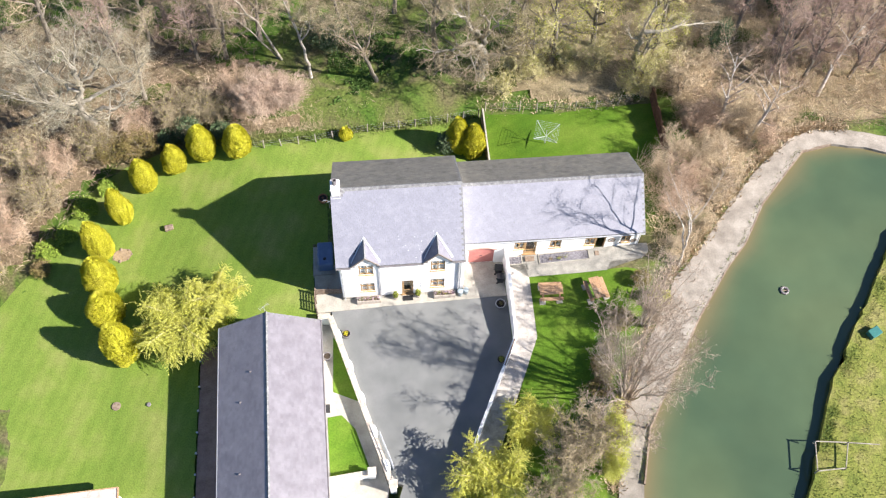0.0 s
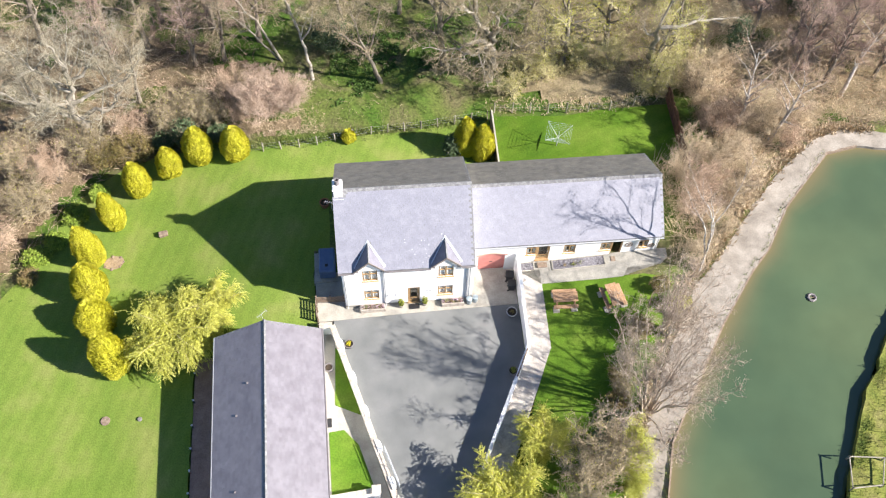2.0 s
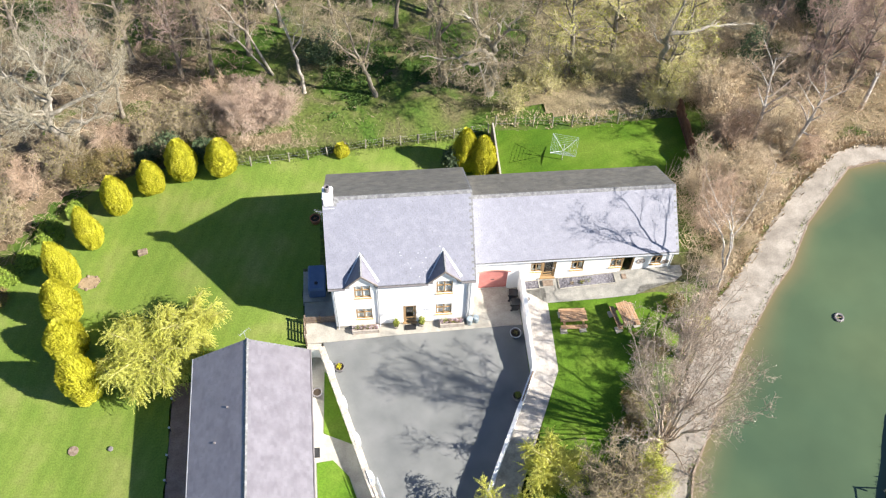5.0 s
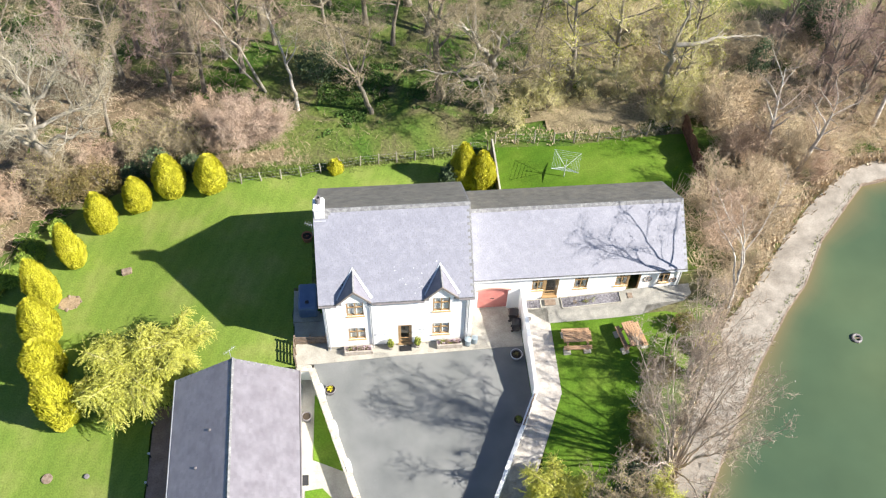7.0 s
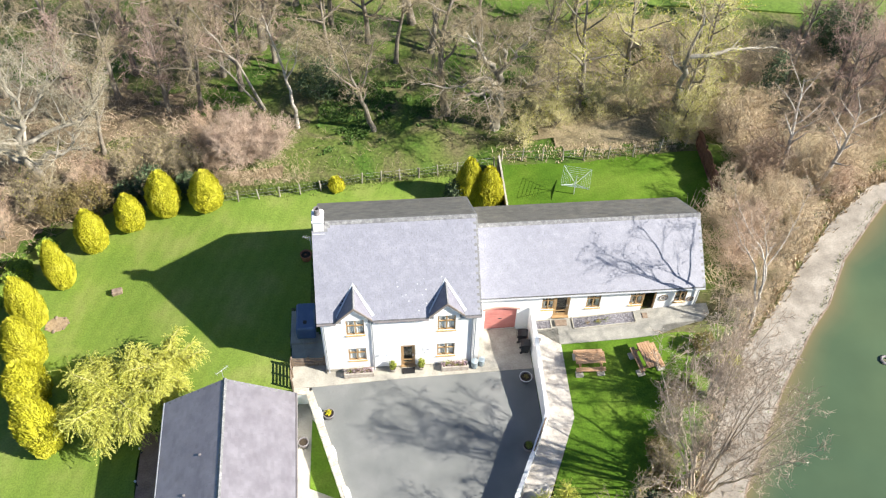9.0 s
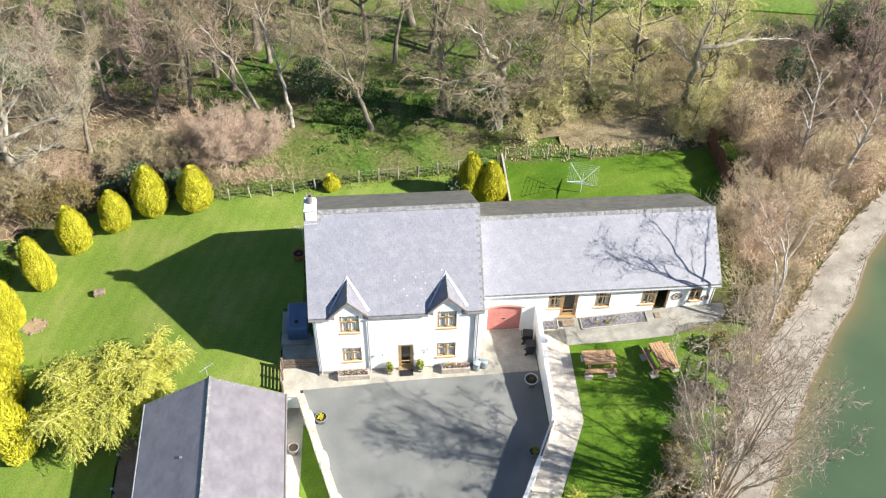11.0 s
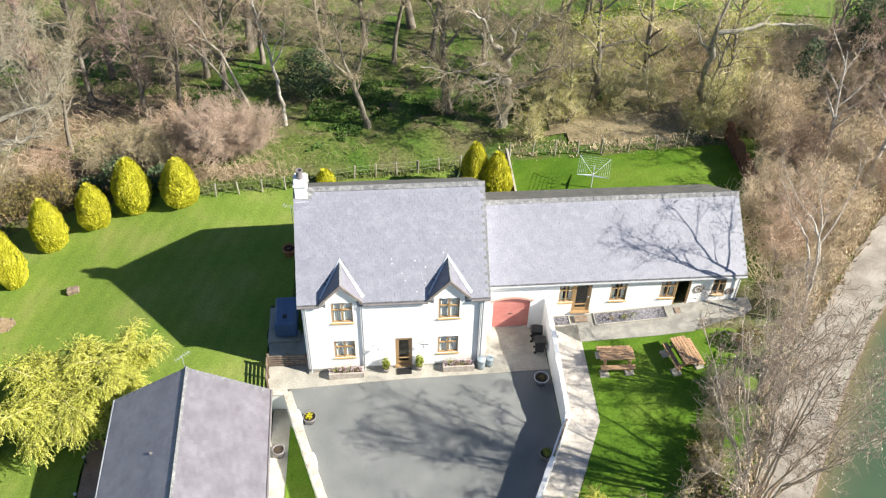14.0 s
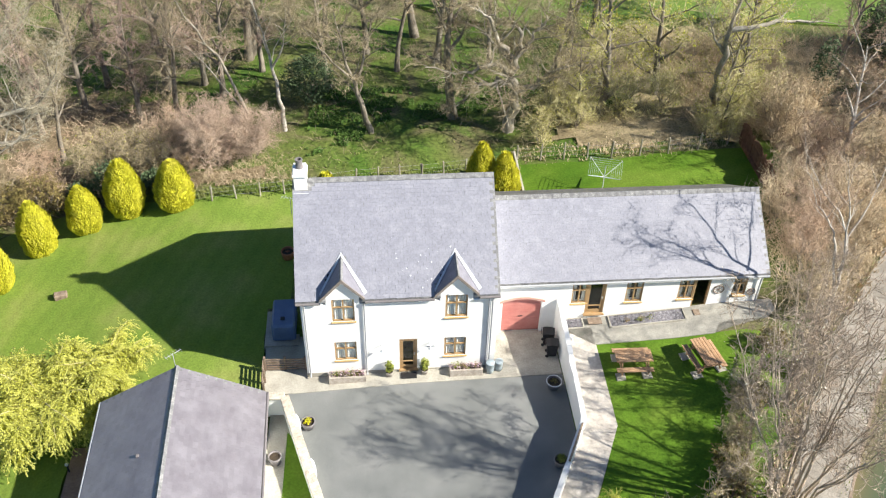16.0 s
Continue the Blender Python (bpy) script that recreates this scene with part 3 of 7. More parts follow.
def window(parent, x0, x1, z0, z1, y, curtain=0.6, cols=2, sill=True):
    """A casement in a wall that faces -y: frame and bars of golden oak, glass panes, sill, net curtains."""
    d = 0.065
    w = part("window", boxes((x0, x1, y + 0.03, y + 0.12, z0, z0 + d), (x0, x1, y + 0.03, y + 0.12, z1 - d, z1), (x0, x0 + d, y + 0.03, y + 0.12, z0 + d, z1 - d), (x1 - d, x1, y + 0.03, y + 0.12, z0 + d, z1 - d)),
             M_OAK, parent, "golden oak casement with four panes")
    xm, zm = (x0 + x1) / 2, z0 + (z1 - z0) * 0.62
    part("mullion", boxes((xm - 0.035, xm + 0.035, y + 0.025, y + 0.11, z0 + d, z1 - d)), M_OAK, w)
    part("transom", boxes((x0 + d, xm - 0.045, y + 0.03, y + 0.1, zm - 0.03, zm + 0.03), (xm + 0.045, x1 - d, y + 0.03, y + 0.1, zm - 0.03, zm + 0.03)), M_OAK, w)
    for a, b in ((x0 + d, xm - 0.045), (xm + 0.045, x1 - d)):
        for c, e in ((z0 + d, zm - 0.03), (zm + 0.03, z1 - d)):
            g = part("pane", boxes((a, b, y + 0.07, y + 0.078, c, e)), M_GLASS, w)
            g.visible_shadow = False
    if sill:
        part("sill", boxes((x0 - 0.06, x1 + 0.06, y - 0.07, y + 0.12, z0 - 0.055, z0 - 0.002), bevel=0.012), M_SILL, w)
    if curtain:
        bm = bmesh.new()
        for side in (0, 1):
            a = x0 + 0.02 if side == 0 else x1 - 0.02 - (x1 - x0) * curtain / 2
            width = (x1 - x0) * curtain / 2
            n = 10
            row = [(bm.verts.new((a + width * i / n, y + 0.15 + 0.02 * math.sin(i * 2.4), z0)), bm.verts.new((a + width * i / n, y + 0.15 + 0.02 * math.sin(i * 2.4), z1))) for i in range(n + 1)]
            for i in range(n):
                bm.faces.new((row[i][0], row[i + 1][0], row[i + 1][1], row[i][1]))
        part("curtain", bm, M_CURTAIN, w, "white net curtains")
    return w


def slate_field(parent, origin, along, up, length, rise, width=0.29, course=0.2, own=0, own_test=None, skip=None, seed=1, mats=None, butt=0.008):
    """Slates laid in bonded courses over a slope: some as single pieces, the rest joined."""
    rnd = random.Random(seed)
    one, many = mats or (M_SLATE, M_SLATEI)
    along, up = Vector(along).normalized(), Vector(up).normalized()
    out = along.cross(up).normalized()
    if out.z < 0:
        out = -out
    shapes = []
    for k in range(4):
        w, h, t = width - 0.004 - 0.002 * k, course + 0.05, (0.007 + 0.001 * k) * butt / 0.012
        vs = [along * a + up * b + out * c for a, b, c in ((0, 0, butt), (w, 0, butt), (w, h, -0.004), (0, h, -0.004), (0, 0, butt + t), (w, 0, butt + t), (w, h, 0.002), (0, h, 0.002))]
        fs = [(0, 3, 2, 1), (4, 5, 6, 7), (0, 1, 5, 4), (1, 2, 6, 5), (3, 0, 4, 7)]
        if along.cross(up).z < 0:
            fs = [f[::-1] for f in fs]
        shapes.append((vs, fs, mesh_of("slate", [tuple(v) for v in vs], fs, one)))
    verts, faces, count = [], [], 0
    rows = int(rise / course)
    for j in range(rows):
        off = 0 if j % 2 else -width / 2
        n = int(length / width) + 2
        for i in range(n):
            a, b = off + i * width, j * course
            if a < -0.01 or a + width > length + 0.02:
                if a < -0.01 and a + width > 0.05:
                    a = 0.0
                else:
                    continue
            if skip and skip(a + width / 2, b + course / 2):
                continue
            vs, fs, me = shapes[rnd.randrange(4)]
            pos = Vector(origin) + along * (a + rnd.uniform(-0.004, 0.004)) + up * (b + rnd.uniform(-0.01, 0.006)) + out * rnd.uniform(0, butt / 3)
            if count < own and (own_test is None or own_test(a, b)):
                piece("slate", me, parent, m=Matrix.Translation(pos))
                count += 1
            else:
                k = len(verts)
                verts += [tuple(pos + v) for v in vs]
                faces += [tuple(k + q for q in f) for f in fs]
    if verts:
        tagged(piece("slate_field", mesh_of("slate_field", verts, faces, many), parent), kind="stuff")


def gable_roof(parent, x0, x1, yf, yr, ze, ym, zr, thick=0.14, gaps=()):
    """A pitched roof deck along x, from front eave yf to rear eave yr, with its ridge at (ym, zr); gaps leave room for dormers."""
    bm = bmesh.new()
    prism(bm, [(ym, zr), (yr, ze), (yr, ze - thick), (ym, zr - thick * 1.3)], "x", x0, x1)
    s = (zr - ze) / (ym - yf)
    yc = yf + 1.1
    top = yc if gaps else yf
    prism(bm, [(top, ze + (top - yf) * s), (ym, zr), (ym, zr - thick * 1.3), (top, ze + (top - yf) * s - thick)], "x", x0, x1)
    a = x0
    for g0, g1 in (*gaps, (x1, x1)) if gaps else ():
        prism(bm, [(yf, ze), (yc, ze + 1.1 * s), (yc, ze + 1.1 * s - thick), (yf, ze - thick)], "x", a, g0)
        a = g1
    return part("roof", bm, M_RIDGE, parent, "pitched slate roof")


def ridge_tiles(parent, x0, x1, y, z, n):
    me = None
    w = (x1 - x0) / n
    for i in range(n):
        if me is None:
            bm = bmesh.new()
            prism(bm, [(-0.17, -0.11), (-0.02, 0.055), (0.02, 0.055), (0.17, -0.11), (0.14, -0.13), (0, 0.01), (-0.14, -0.13)], "x", 0.006, w - 0.006)
            me = bpy.data.meshes.new("ridge_tile")
            bm.to_mesh(me)
            bm.free()
            me.materials.append(M_RIDGE)
        piece("ridge_tile", me, parent, m=pose(x0 + i * w, y, z + 0.02))


def pipe_bm(pts, r, n=8):
    """A round pipe through points."""
    verts, faces = [], []
    tube(verts, faces, [Vector(p) for p in pts], [r] * len(pts), n)
    bm = bmesh.new()
    vs = [bm.verts.new(v) for v in verts]
    for f in faces:
        bm.faces.new([vs[i] for i in f])
    return bm


def tube(verts, faces, pts, radii, n):
    """Adds a tapered tube through pts; a last radius of 0 ends it in a point."""
    rings = []
    side = None
    for i, p in enumerate(pts):
        d = (pts[min(i + 1, len(pts) - 1)] - pts[max(i - 1, 0)])
        d = d.normalized() if d.length else Vector((0, 0, 1))
        if side is None:
            side = d.orthogonal().normalized()
        side = (side - d * side.dot(d))
        side = side.normalized() if side.length > 1e-6 else d.orthogonal().normalized()
        other = d.cross(side)
        k = len(verts)
        if radii[i] <= 0:
            verts.append(tuple(p))
            rings.append((k,))
        else:
            for j in range(n):
                a = 2 * math.pi * j / n
                verts.append(tuple(p + (side * math.cos(a) + other * math.sin(a)) * radii[i]))
            rings.append(tuple(range(k, k + n)))
    for a, b in zip(rings, rings[1:]):
        if len(b) == 1:
            for j in range(n):
                faces.append((a[j], a[(j + 1) % n], b[0]))
        else:
            for j in range(n):
                faces.append((a[j], a[(j + 1) % n], b[(j + 1) % n], b[j]))


# main house
H_X0, H_X1, H_Y0, H_Y1 = -4.85, 4.15, 32.0, 40.75
H_EAVE, H_RIDGE, H_MID, H_FRONT = 4.95, 8.55, 36.2, 31.93
SLOPE = (H_RIDGE - H_EAVE) / (H_MID - H_FRONT)
house = thing("house", "white rendered two-storey house with grey slate roof and two dormers", "house")
bm = bmesh.new()
front_holes = [(-3.46, -2.43, 0.92, 2.16), (1.70, 2.73, 0.92, 2.16), (-0.42, 0.42, 0.08, 2.18), (-3.45, -2.43, 3.52, 4.62), (1.71, 2.73, 3.52, 4.62)]
wall_cells(bm, H_X0, H_X1, -0.8, 4.62, front_holes, H_Y0, H_Y0 + 0.3)
part("front_wall", bm, M_WHITE, house)
part("rear_wall", boxes((H_X0, H_X1, H_Y1 - 0.3, H_Y1, -0.8, 4.62)), M_WHITE, house)
for nm, a, b in (("gable_wall", H_X0, H_X0 + 0.3), ("gable_wall", H_X1 - 0.3, H_X1)):
    bm = bmesh.new()
    prism(bm, [(H_Y0 + 0.3, -0.8), (H_Y1 - 0.3, -0.8), (H_Y1 - 0.3, 4.75), (H_MID, H_RIDGE - 0.3), (H_Y0 + 0.3, 4.75)], "x", a, b)
    part(nm, bm, M_WHITE, house)
part("upper_floor", boxes((H_X0 + 0.3, H_X1 - 0.3, H_Y0 + 0.3, H_Y1 - 0.3, 2.5, 2.7)), M_DARKIN, house)
part("plinth", boxes((H_X0 - 0.02, -0.5, H_Y0 - 0.025, H_Y0 - 0.001, -0.6, 0.12), (0.5, H_X1, H_Y0 - 0.025, H_Y0 - 0.001, -0.6, 0.12)), M_CONC, house)
DORMERS = (-2.94, 2.22)
roof = gable_roof(house, -5.03, 4.2, H_FRONT, 40.95, H_EAVE, H_MID, H_RIDGE, gaps=[(xc - 0.74, xc + 0.74) for xc in DORMERS])


def dormer(xc):
    """A gabled dormer flush with the front wall."""
    w, ze, za = 0.76, 5.06, 5.92
    wx0, wx1 = xc - 0.51, xc + 0.51
    bm = bmesh.new()
    for a, b in ((xc - w, wx0), (wx1, xc + w)):
        box(bm, a, b, H_Y0 - 0.005, H_Y0 + 0.22, 4.45, 4.92)
    prism(bm, [(xc - w, 4.92), (xc + w, 4.92), (xc + w, ze), (xc, za), (xc - w, ze)], "y", H_Y0 - 0.005, H_Y0 + 0.22)
    d = part("dormer", bm, M_WHITE, house, "white gabled dormer with slate roof and lead valleys")
    for s in (-1, 1):
        bm = bmesh.new()
        prism(bm, [(H_Y0 + 0.22, 4.5), (H_Y0 + 0.22, ze), (H_Y0 + 0.5, ze), (H_Y0 + 0.25, 4.7)], "x", xc + s * w, xc + s * (w - 0.12))
        part("cheek", bm, M_WHITE, d)
    # roof: two planes that run back into the main slope
    zr, zo, o = 6.24, 5.1, 0.98
    yb, yo = H_FRONT + (zr - H_EAVE) / SLOPE, H_FRONT + (zo - H_EAVE) / SLOPE
    for s in (-1, 1):
        bm = bmesh.new()
        top = [bm.verts.new(c) for c in ((xc, 31.9, zr), (xc + s * o, 31.9, zo), (xc + s * o, yo, zo), (xc, yb, zr))]
        low = [bm.verts.new((v.co.x, v.co.y, v.co.z - 0.09)) for v in top]
        fs = [bm.faces.new(top), bm.faces.new(low[::-1])] + [bm.faces.new((top[i], top[(i + 1) % 4], low[(i + 1) % 4], low[i])) for i in range(4)]
        bmesh.ops.recalc_face_normals(bm, faces=fs)
        part("dormer_roof", bm, M_DORMSL, d, "grey slate dormer slope")
        bm = bmesh.new()
        prism(bm, [(0, zr - 0.19), (0, zr + 0.01), (s * (o + 0.03), zo - 0.02), (s * (o + 0.01), zo - 0.17)], "y", 31.845, 31.898)
        bmesh.ops.translate(bm, vec=(xc, 0, 0), verts=bm.verts[:])
        part("bargeboard", bm, M_BARGE, d)
        bm = bmesh.new()
        # left strip narrower: the dormer's shade on its lead is put into the shape
        a, b = Vector((xc, yb + 0.1, zr + 0.1 * SLOPE + 0.055)), Vector((xc + s * (o + (0.14 if s > 0 else 0.03)), yo + 0.05, zo + 0.05 * SLOPE + 0.055))
        c, e = Vector((xc, yb - 0.06, zr + 0.035)), Vector((xc + s * (o + 0.0), yo - 0.03, zo + 0.045))
        top = [bm.verts.new(v) for v in (a, b, e, c)]
        low = [bm.verts.new(v.co - Vector((0, 0, 0.05))) for v in top]
        fs = [bm.faces.new(top), bm.faces.new(low[::-1])] + [bm.faces.new((top[i], top[(i + 1) % 4], low[(i + 1) % 4], low[i])) for i in range(4)]
        bmesh.ops.recalc_face_normals(bm, faces=fs)
        part("valley_flashing", bm, M_LEAD, d, "pale lead valley flashing")
    bm = bmesh.new()
    prism(bm, [(-0.09, -0.06), (0, 0.05), (0.09, -0.06), (0, 0.0)], "y", 31.88, yb)
    bmesh.ops.translate(bm, vec=(xc, 0, zr), verts=bm.verts[:])
    part("dormer_ridge", bm, M_RIDGE, d)
    window(house, wx0, wx1, 3.52, 4.92, H_Y0, 1.0)


for xc in DORMERS:
    dormer(xc)
window(house, -3.46, -2.43, 0.92, 2.16, H_Y0, 0.96)
window(house, 1.70, 2.73, 0.92, 2.16, H_Y0, 0.96)


def glazed_door(parent, x0, x1, z0, z1, y, name="door", label="golden oak door with a large glass pane", swing=0.0):
    """A framed door in a wall that faces -y: oak frame, leaf with glass and a panel below, threshold, handle."""
    f = part(name, boxes((x0, x0 + 0.07, y + 0.02, y + 0.16, z0, z1), (x1 - 0.07, x1, y + 0.02, y + 0.16, z0, z1), (x0 + 0.07, x1 - 0.07, y + 0.02, y + 0.16, z1 - 0.08, z1)), M_OAK, parent, label)
    part("threshold", boxes((x0 - 0.05, x1 + 0.05, y - 0.12, y + 0.2, z0 - 0.06, z0 + 0.03), bevel=0.01), M_OAK, f)
    turn = Matrix.Translation((x0 + 0.07, y + 0.09, 0)) @ Matrix.Rotation(swing, 4, "Z") @ Matrix.Translation((-(x0 + 0.07), -(y + 0.09), 0))
    a, b, zl = x0 + 0.075, x1 - 0.075, z0 + 0.04
    bm = boxes((a, a + 0.1, y + 0.06, y + 0.11, zl, z1 - 0.09), (b - 0.1, b, y + 0.06, y + 0.11, zl, z1 - 0.09), (a + 0.1, b - 0.1, y + 0.06, y + 0.11, z1 - 0.2, z1 - 0.09),
               (a + 0.1, b - 0.1, y + 0.06, y + 0.11, zl, zl + 0.18), (a + 0.1, b - 0.1, y + 0.06, y + 0.11, zl + 0.42, zl + 0.47))
    bmesh.ops.transform(bm, matrix=turn, verts=bm.verts[:])
    part("door_leaf", bm, M_OAK, f)
    for c, e in ((zl + 0.18, zl + 0.42), (zl + 0.47, z1 - 0.2)):
        bm = boxes((a + 0.1, b - 0.1, y + 0.08, y + 0.088, c, e))
        bmesh.ops.transform(bm, matrix=turn, verts=bm.verts[:])
        part("pane", bm, M_GLASS, f).visible_shadow = False
    bm = boxes((b - 0.08, b - 0.04, y + 0.01, y + 0.06, zl + 0.9, zl + 1.06), bevel=0.008)
    bmesh.ops.transform(bm, matrix=turn, verts=bm.verts[:])
    part("handle", bm, M_LEAD, f)
    return f


glazed_door(house, -0.42, 0.42, 0.1, 2.18, H_Y0)
# gutters and downpipes
for a, b in ((-5.03, -3.98), (-1.92, 1.2), (3.26, 4.2)):
    part("gutter", pipe_bm([(a, 31.87, 4.82), (b, 31.87, 4.82)], 0.06), M_GUTTER, house)
for x, top in ((-4.68, 4.79), (-1.98, 4.79), (3.72, 4.79), (3.88, 4.79)):
    part("downpipe", pipe_bm([(x, 31.87, top), (x, 31.93, top - 0.25), (x, 31.93, 0.1), (x, 31.82, 0.0)], 0.04), M_PIPE, house)
part("chimney", boxes((-4.94, -4.36, 35.82, 36.58, 7.5, 8.95), (-4.99, -4.31, 35.77, 36.63, 8.95, 9.06), (-4.94, -4.36, 35.82, 36.58, 9.06, 9.22), bevel=0.015), M_WHITE, house, "white rendered chimney stack")
v, f = lathe([(0.17, 9.2), (0.15, 9.6), (0.18, 9.63), (0.18, 9.68), (0.11, 9.68), (0.11, 9.3)], 14)
me = mesh_of("chimney_pot", [(p[0] - 4.65, p[1] + 36.2, p[2]) for p in v], f, M_GUTTER)
piece("chimney_pot", me, house)
part("chimney_flashing", boxes((-4.97, -4.3, 35.68, 36.7, 7.9, 8.14)), M_LEAD, house)


def dormer_gap(a, b):
    """Whether a place on the front slope lies under a dormer roof."""
    x, y = -5.03 + a, H_FRONT + b * math.cos(math.atan(SLOPE))
    z = H_EAVE + (y - H_FRONT) * SLOPE
    return any(abs(x - xc) < 0.95 and z < 6.24 - abs(x - xc) * 1.16 + 0.05 for xc in DORMERS) or (x < -4.1 and y > 35.7)


up = Vector((0, 1, SLOPE)).normalized()
rise = math.hypot(H_MID - H_FRONT, H_RIDGE - H_EAVE)
slate_field(roof, (-5.03, H_FRONT, H_EAVE), (1, 0, 0), up, 9.23, rise, own=300, own_test=lambda a, b: a > 3.2, skip=dormer_gap, seed=3)
slate_field(roof, (-5.03, 40.95, H_EAVE), (1, 0, 0), (0, -1, (H_RIDGE - H_EAVE) / (40.95 - H_MID)), 9.23, math.hypot(40.95 - H_MID, H_RIDGE - H_EAVE), seed=4, mats=(M_MOSSY, M_MOSSY))
fl_v, fl_f = [], []
rnd = random.Random(77)
for _ in range(26):
    fx, fy = rnd.gauss(0.75, 0.75), H_FRONT + abs(rnd.gauss(1.2, 0.55))
    fr, n0 = rnd.uniform(0.012, 0.04), len(fl_v)
    fl_v += [(fx + fr * math.cos(q), fy + fr * math.sin(q) * 0.8, H_EAVE + (fy + fr * math.sin(q) * 0.8 - H_FRONT) * SLOPE + 0.04) for q in (0.2, 1.3, 2.4, 3.3, 4.4, 5.5)]
    fl_f.append(tuple(range(n0, n0 + 6)))
tagged(piece("lichen", mesh_of("lichen", fl_v, fl_f, M_LEAD), roof), kind="stuff")
ridge_tiles(roof, -4.3, 4.2, H_MID, H_RIDGE, 19)

# cottage annexe
A_X0, A_X1, A_Y0, A_Y1 = 4.16, 17.68, 34.2, 41.1
A_EAVE, A_RIDGE, A_MID, A_FRONT = 3.52, 6.06, 37.62, 34.06
A_SLOPE = (A_RIDGE - A_EAVE) / (A_MID - A_FRONT)
cottage = thing("cottage", "long low white rendered cottage with slate roof and arched garage", "cottage")
a_holes = [(4.75, 6.7, 0.0, 2.35), (8.15, 8.9, 1.88, 3.26), (8.9, 9.85, 1.1, 3.26), (10.85, 11.7, 1.83, 3.26), (13.5, 14.3, 1.88, 3.26), (14.3, 15.08, 1.12, 3.26), (16.25, 16.95, 1.97, 3.26)]
bm = bmesh.new()
wall_cells(bm, A_X0, A_X1, -0.6, 3.28, a_holes, A_Y0, A_Y0 + 0.3)
part("front_wall", bm, M_WHITE, cottage)
part("rear_wall", boxes((A_X0, A_X1, A_Y1 - 0.3, A_Y1, -0.6, 3.28)), M_WHITE, cottage)
bm = bmesh.new()
prism(bm, [(A_Y0 + 0.3, -0.6), (A_Y1 - 0.3, -0.6), (A_Y1 - 0.3, 3.36), (A_MID, A_RIDGE - 0.3), (A_Y0 + 0.3, 3.36)], "x", A_X1 - 0.3, A_X1)
part("gable_wall", bm, M_WHITE, cottage)
part("floor_slab", boxes((6.9, A_X1 - 0.3, A_Y0 + 0.3, A_Y1 - 0.3, 0.9, 1.0)), M_DARKIN, cottage)
part("partition", boxes((6.8, 6.9, A_Y0 + 0.3, A_Y1 - 0.3, -0.5, 3.0)), M_DARKIN, cottage)
aroof = gable_roof(cottage, 4.21, 17.88, A_FRONT, 41.32, A_EAVE, A_MID, A_RIDGE, 0.12)
aup = Vector((0, 1, A_SLOPE)).normalized()
arise = math.hypot(A_MID - A_FRONT, A_RIDGE - A_EAVE)
slate_field(aroof, (4.21, A_FRONT, A_EAVE), (1, 0, 0), aup, 13.67, arise, own=300, own_test=lambda a, b: a < 6.5, seed=5)
slate_field(aroof, (4.21, 41.32, A_EAVE), (1, 0, 0), (0, -1, (A_RIDGE - A_EAVE) / (41.32 - A_MID)), 13.67, math.hypot(41.32 - A_MID, A_RIDGE - A_EAVE), seed=6, mats=(M_MOSSY, M_MOSSY))
ridge_tiles(aroof, 4.21, 17.88, A_MID, A_RIDGE, 30)
part("gutter", pipe_bm([(4.25, 34.0, 3.38), (17.86, 34.0, 3.38)], 0.055), M_PIPE, cottage)
part("downpipe", pipe_bm([(17.55, 34.0, 3.35), (17.55, 34.1, 3.1), (17.55, 34.12, 1.4)], 0.04), M_PIPE, cottage)
# garage door under a segmental arch
bm = bmesh.new()
arch = [(4.75, 2.36), (6.7, 2.36)] + [(6.7 - 1.95 * i / 12, 2.08 + 0.24 * math.sin(math.pi * i / 12)) for i in range(13)]
prism(bm, arch, "y", A_Y0 + 0.01, A_Y0 + 0.29)
part("arch_infill", bm, M_WHITE, cottage)
bm = bmesh.new()
for i in range(12):
    u0, u1 = i / 12, (i + 1) / 12
    q = [(4.6 + 2.25 * u, 2.1 + 0.25 * math.sin(math.pi * u) + k) for u, k in ((u0, 0), (u1, 0), (u1, 0.13), (u0, 0.13))]
    prism(bm, q, "y", A_Y0 - 0.05, A_Y0 + 0.02)
bmesh.ops.remove_doubles(bm, verts=bm.verts[:], dist=0.001)
part("arch_band", bm, material("pink_paint", [(0.52, 0.29, 0.24), (0.60, 0.36, 0.30)], scale=3, fine=20, mix=0.1), cottage, "salmon painted arch band")
garage = part("garage_door", boxes((4.76, 6.69, A_Y0 + 0.14, A_Y0 + 0.2, 0.05, 2.34)), M_RED, cottage, "faded red garage door")
for i in range(5):
    part("board", boxes((4.77, 6.68, A_Y0 + 0.115, A_Y0 + 0.139, 0.06 + i * 0.45, 0.505 + i * 0.45), bevel=0.006), M_RED, garage)
part("handle", boxes((5.6, 5.82, A_Y0 + 0.08, A_Y0 + 0.114, 1.05, 1.1), bevel=0.008), M_BLACK, garage)
for x0, x1, z0 in ((8.15, 8.9, 1.88), (10.85, 11.7, 1.83), (13.5, 14.3, 1.88), (16.25, 16.95, 1.97)):
    window(cottage, x0, x1, z0, 3.26, A_Y0, 0.0 if x0 > 16 else 0.55)
glazed_door(cottage, 8.9, 9.85, 1.13, 3.26, A_Y0)
glazed_door(cottage, 14.3, 15.08, 1.15, 3.26, A_Y0, label="golden oak door standing open inwards", swing=1.2)

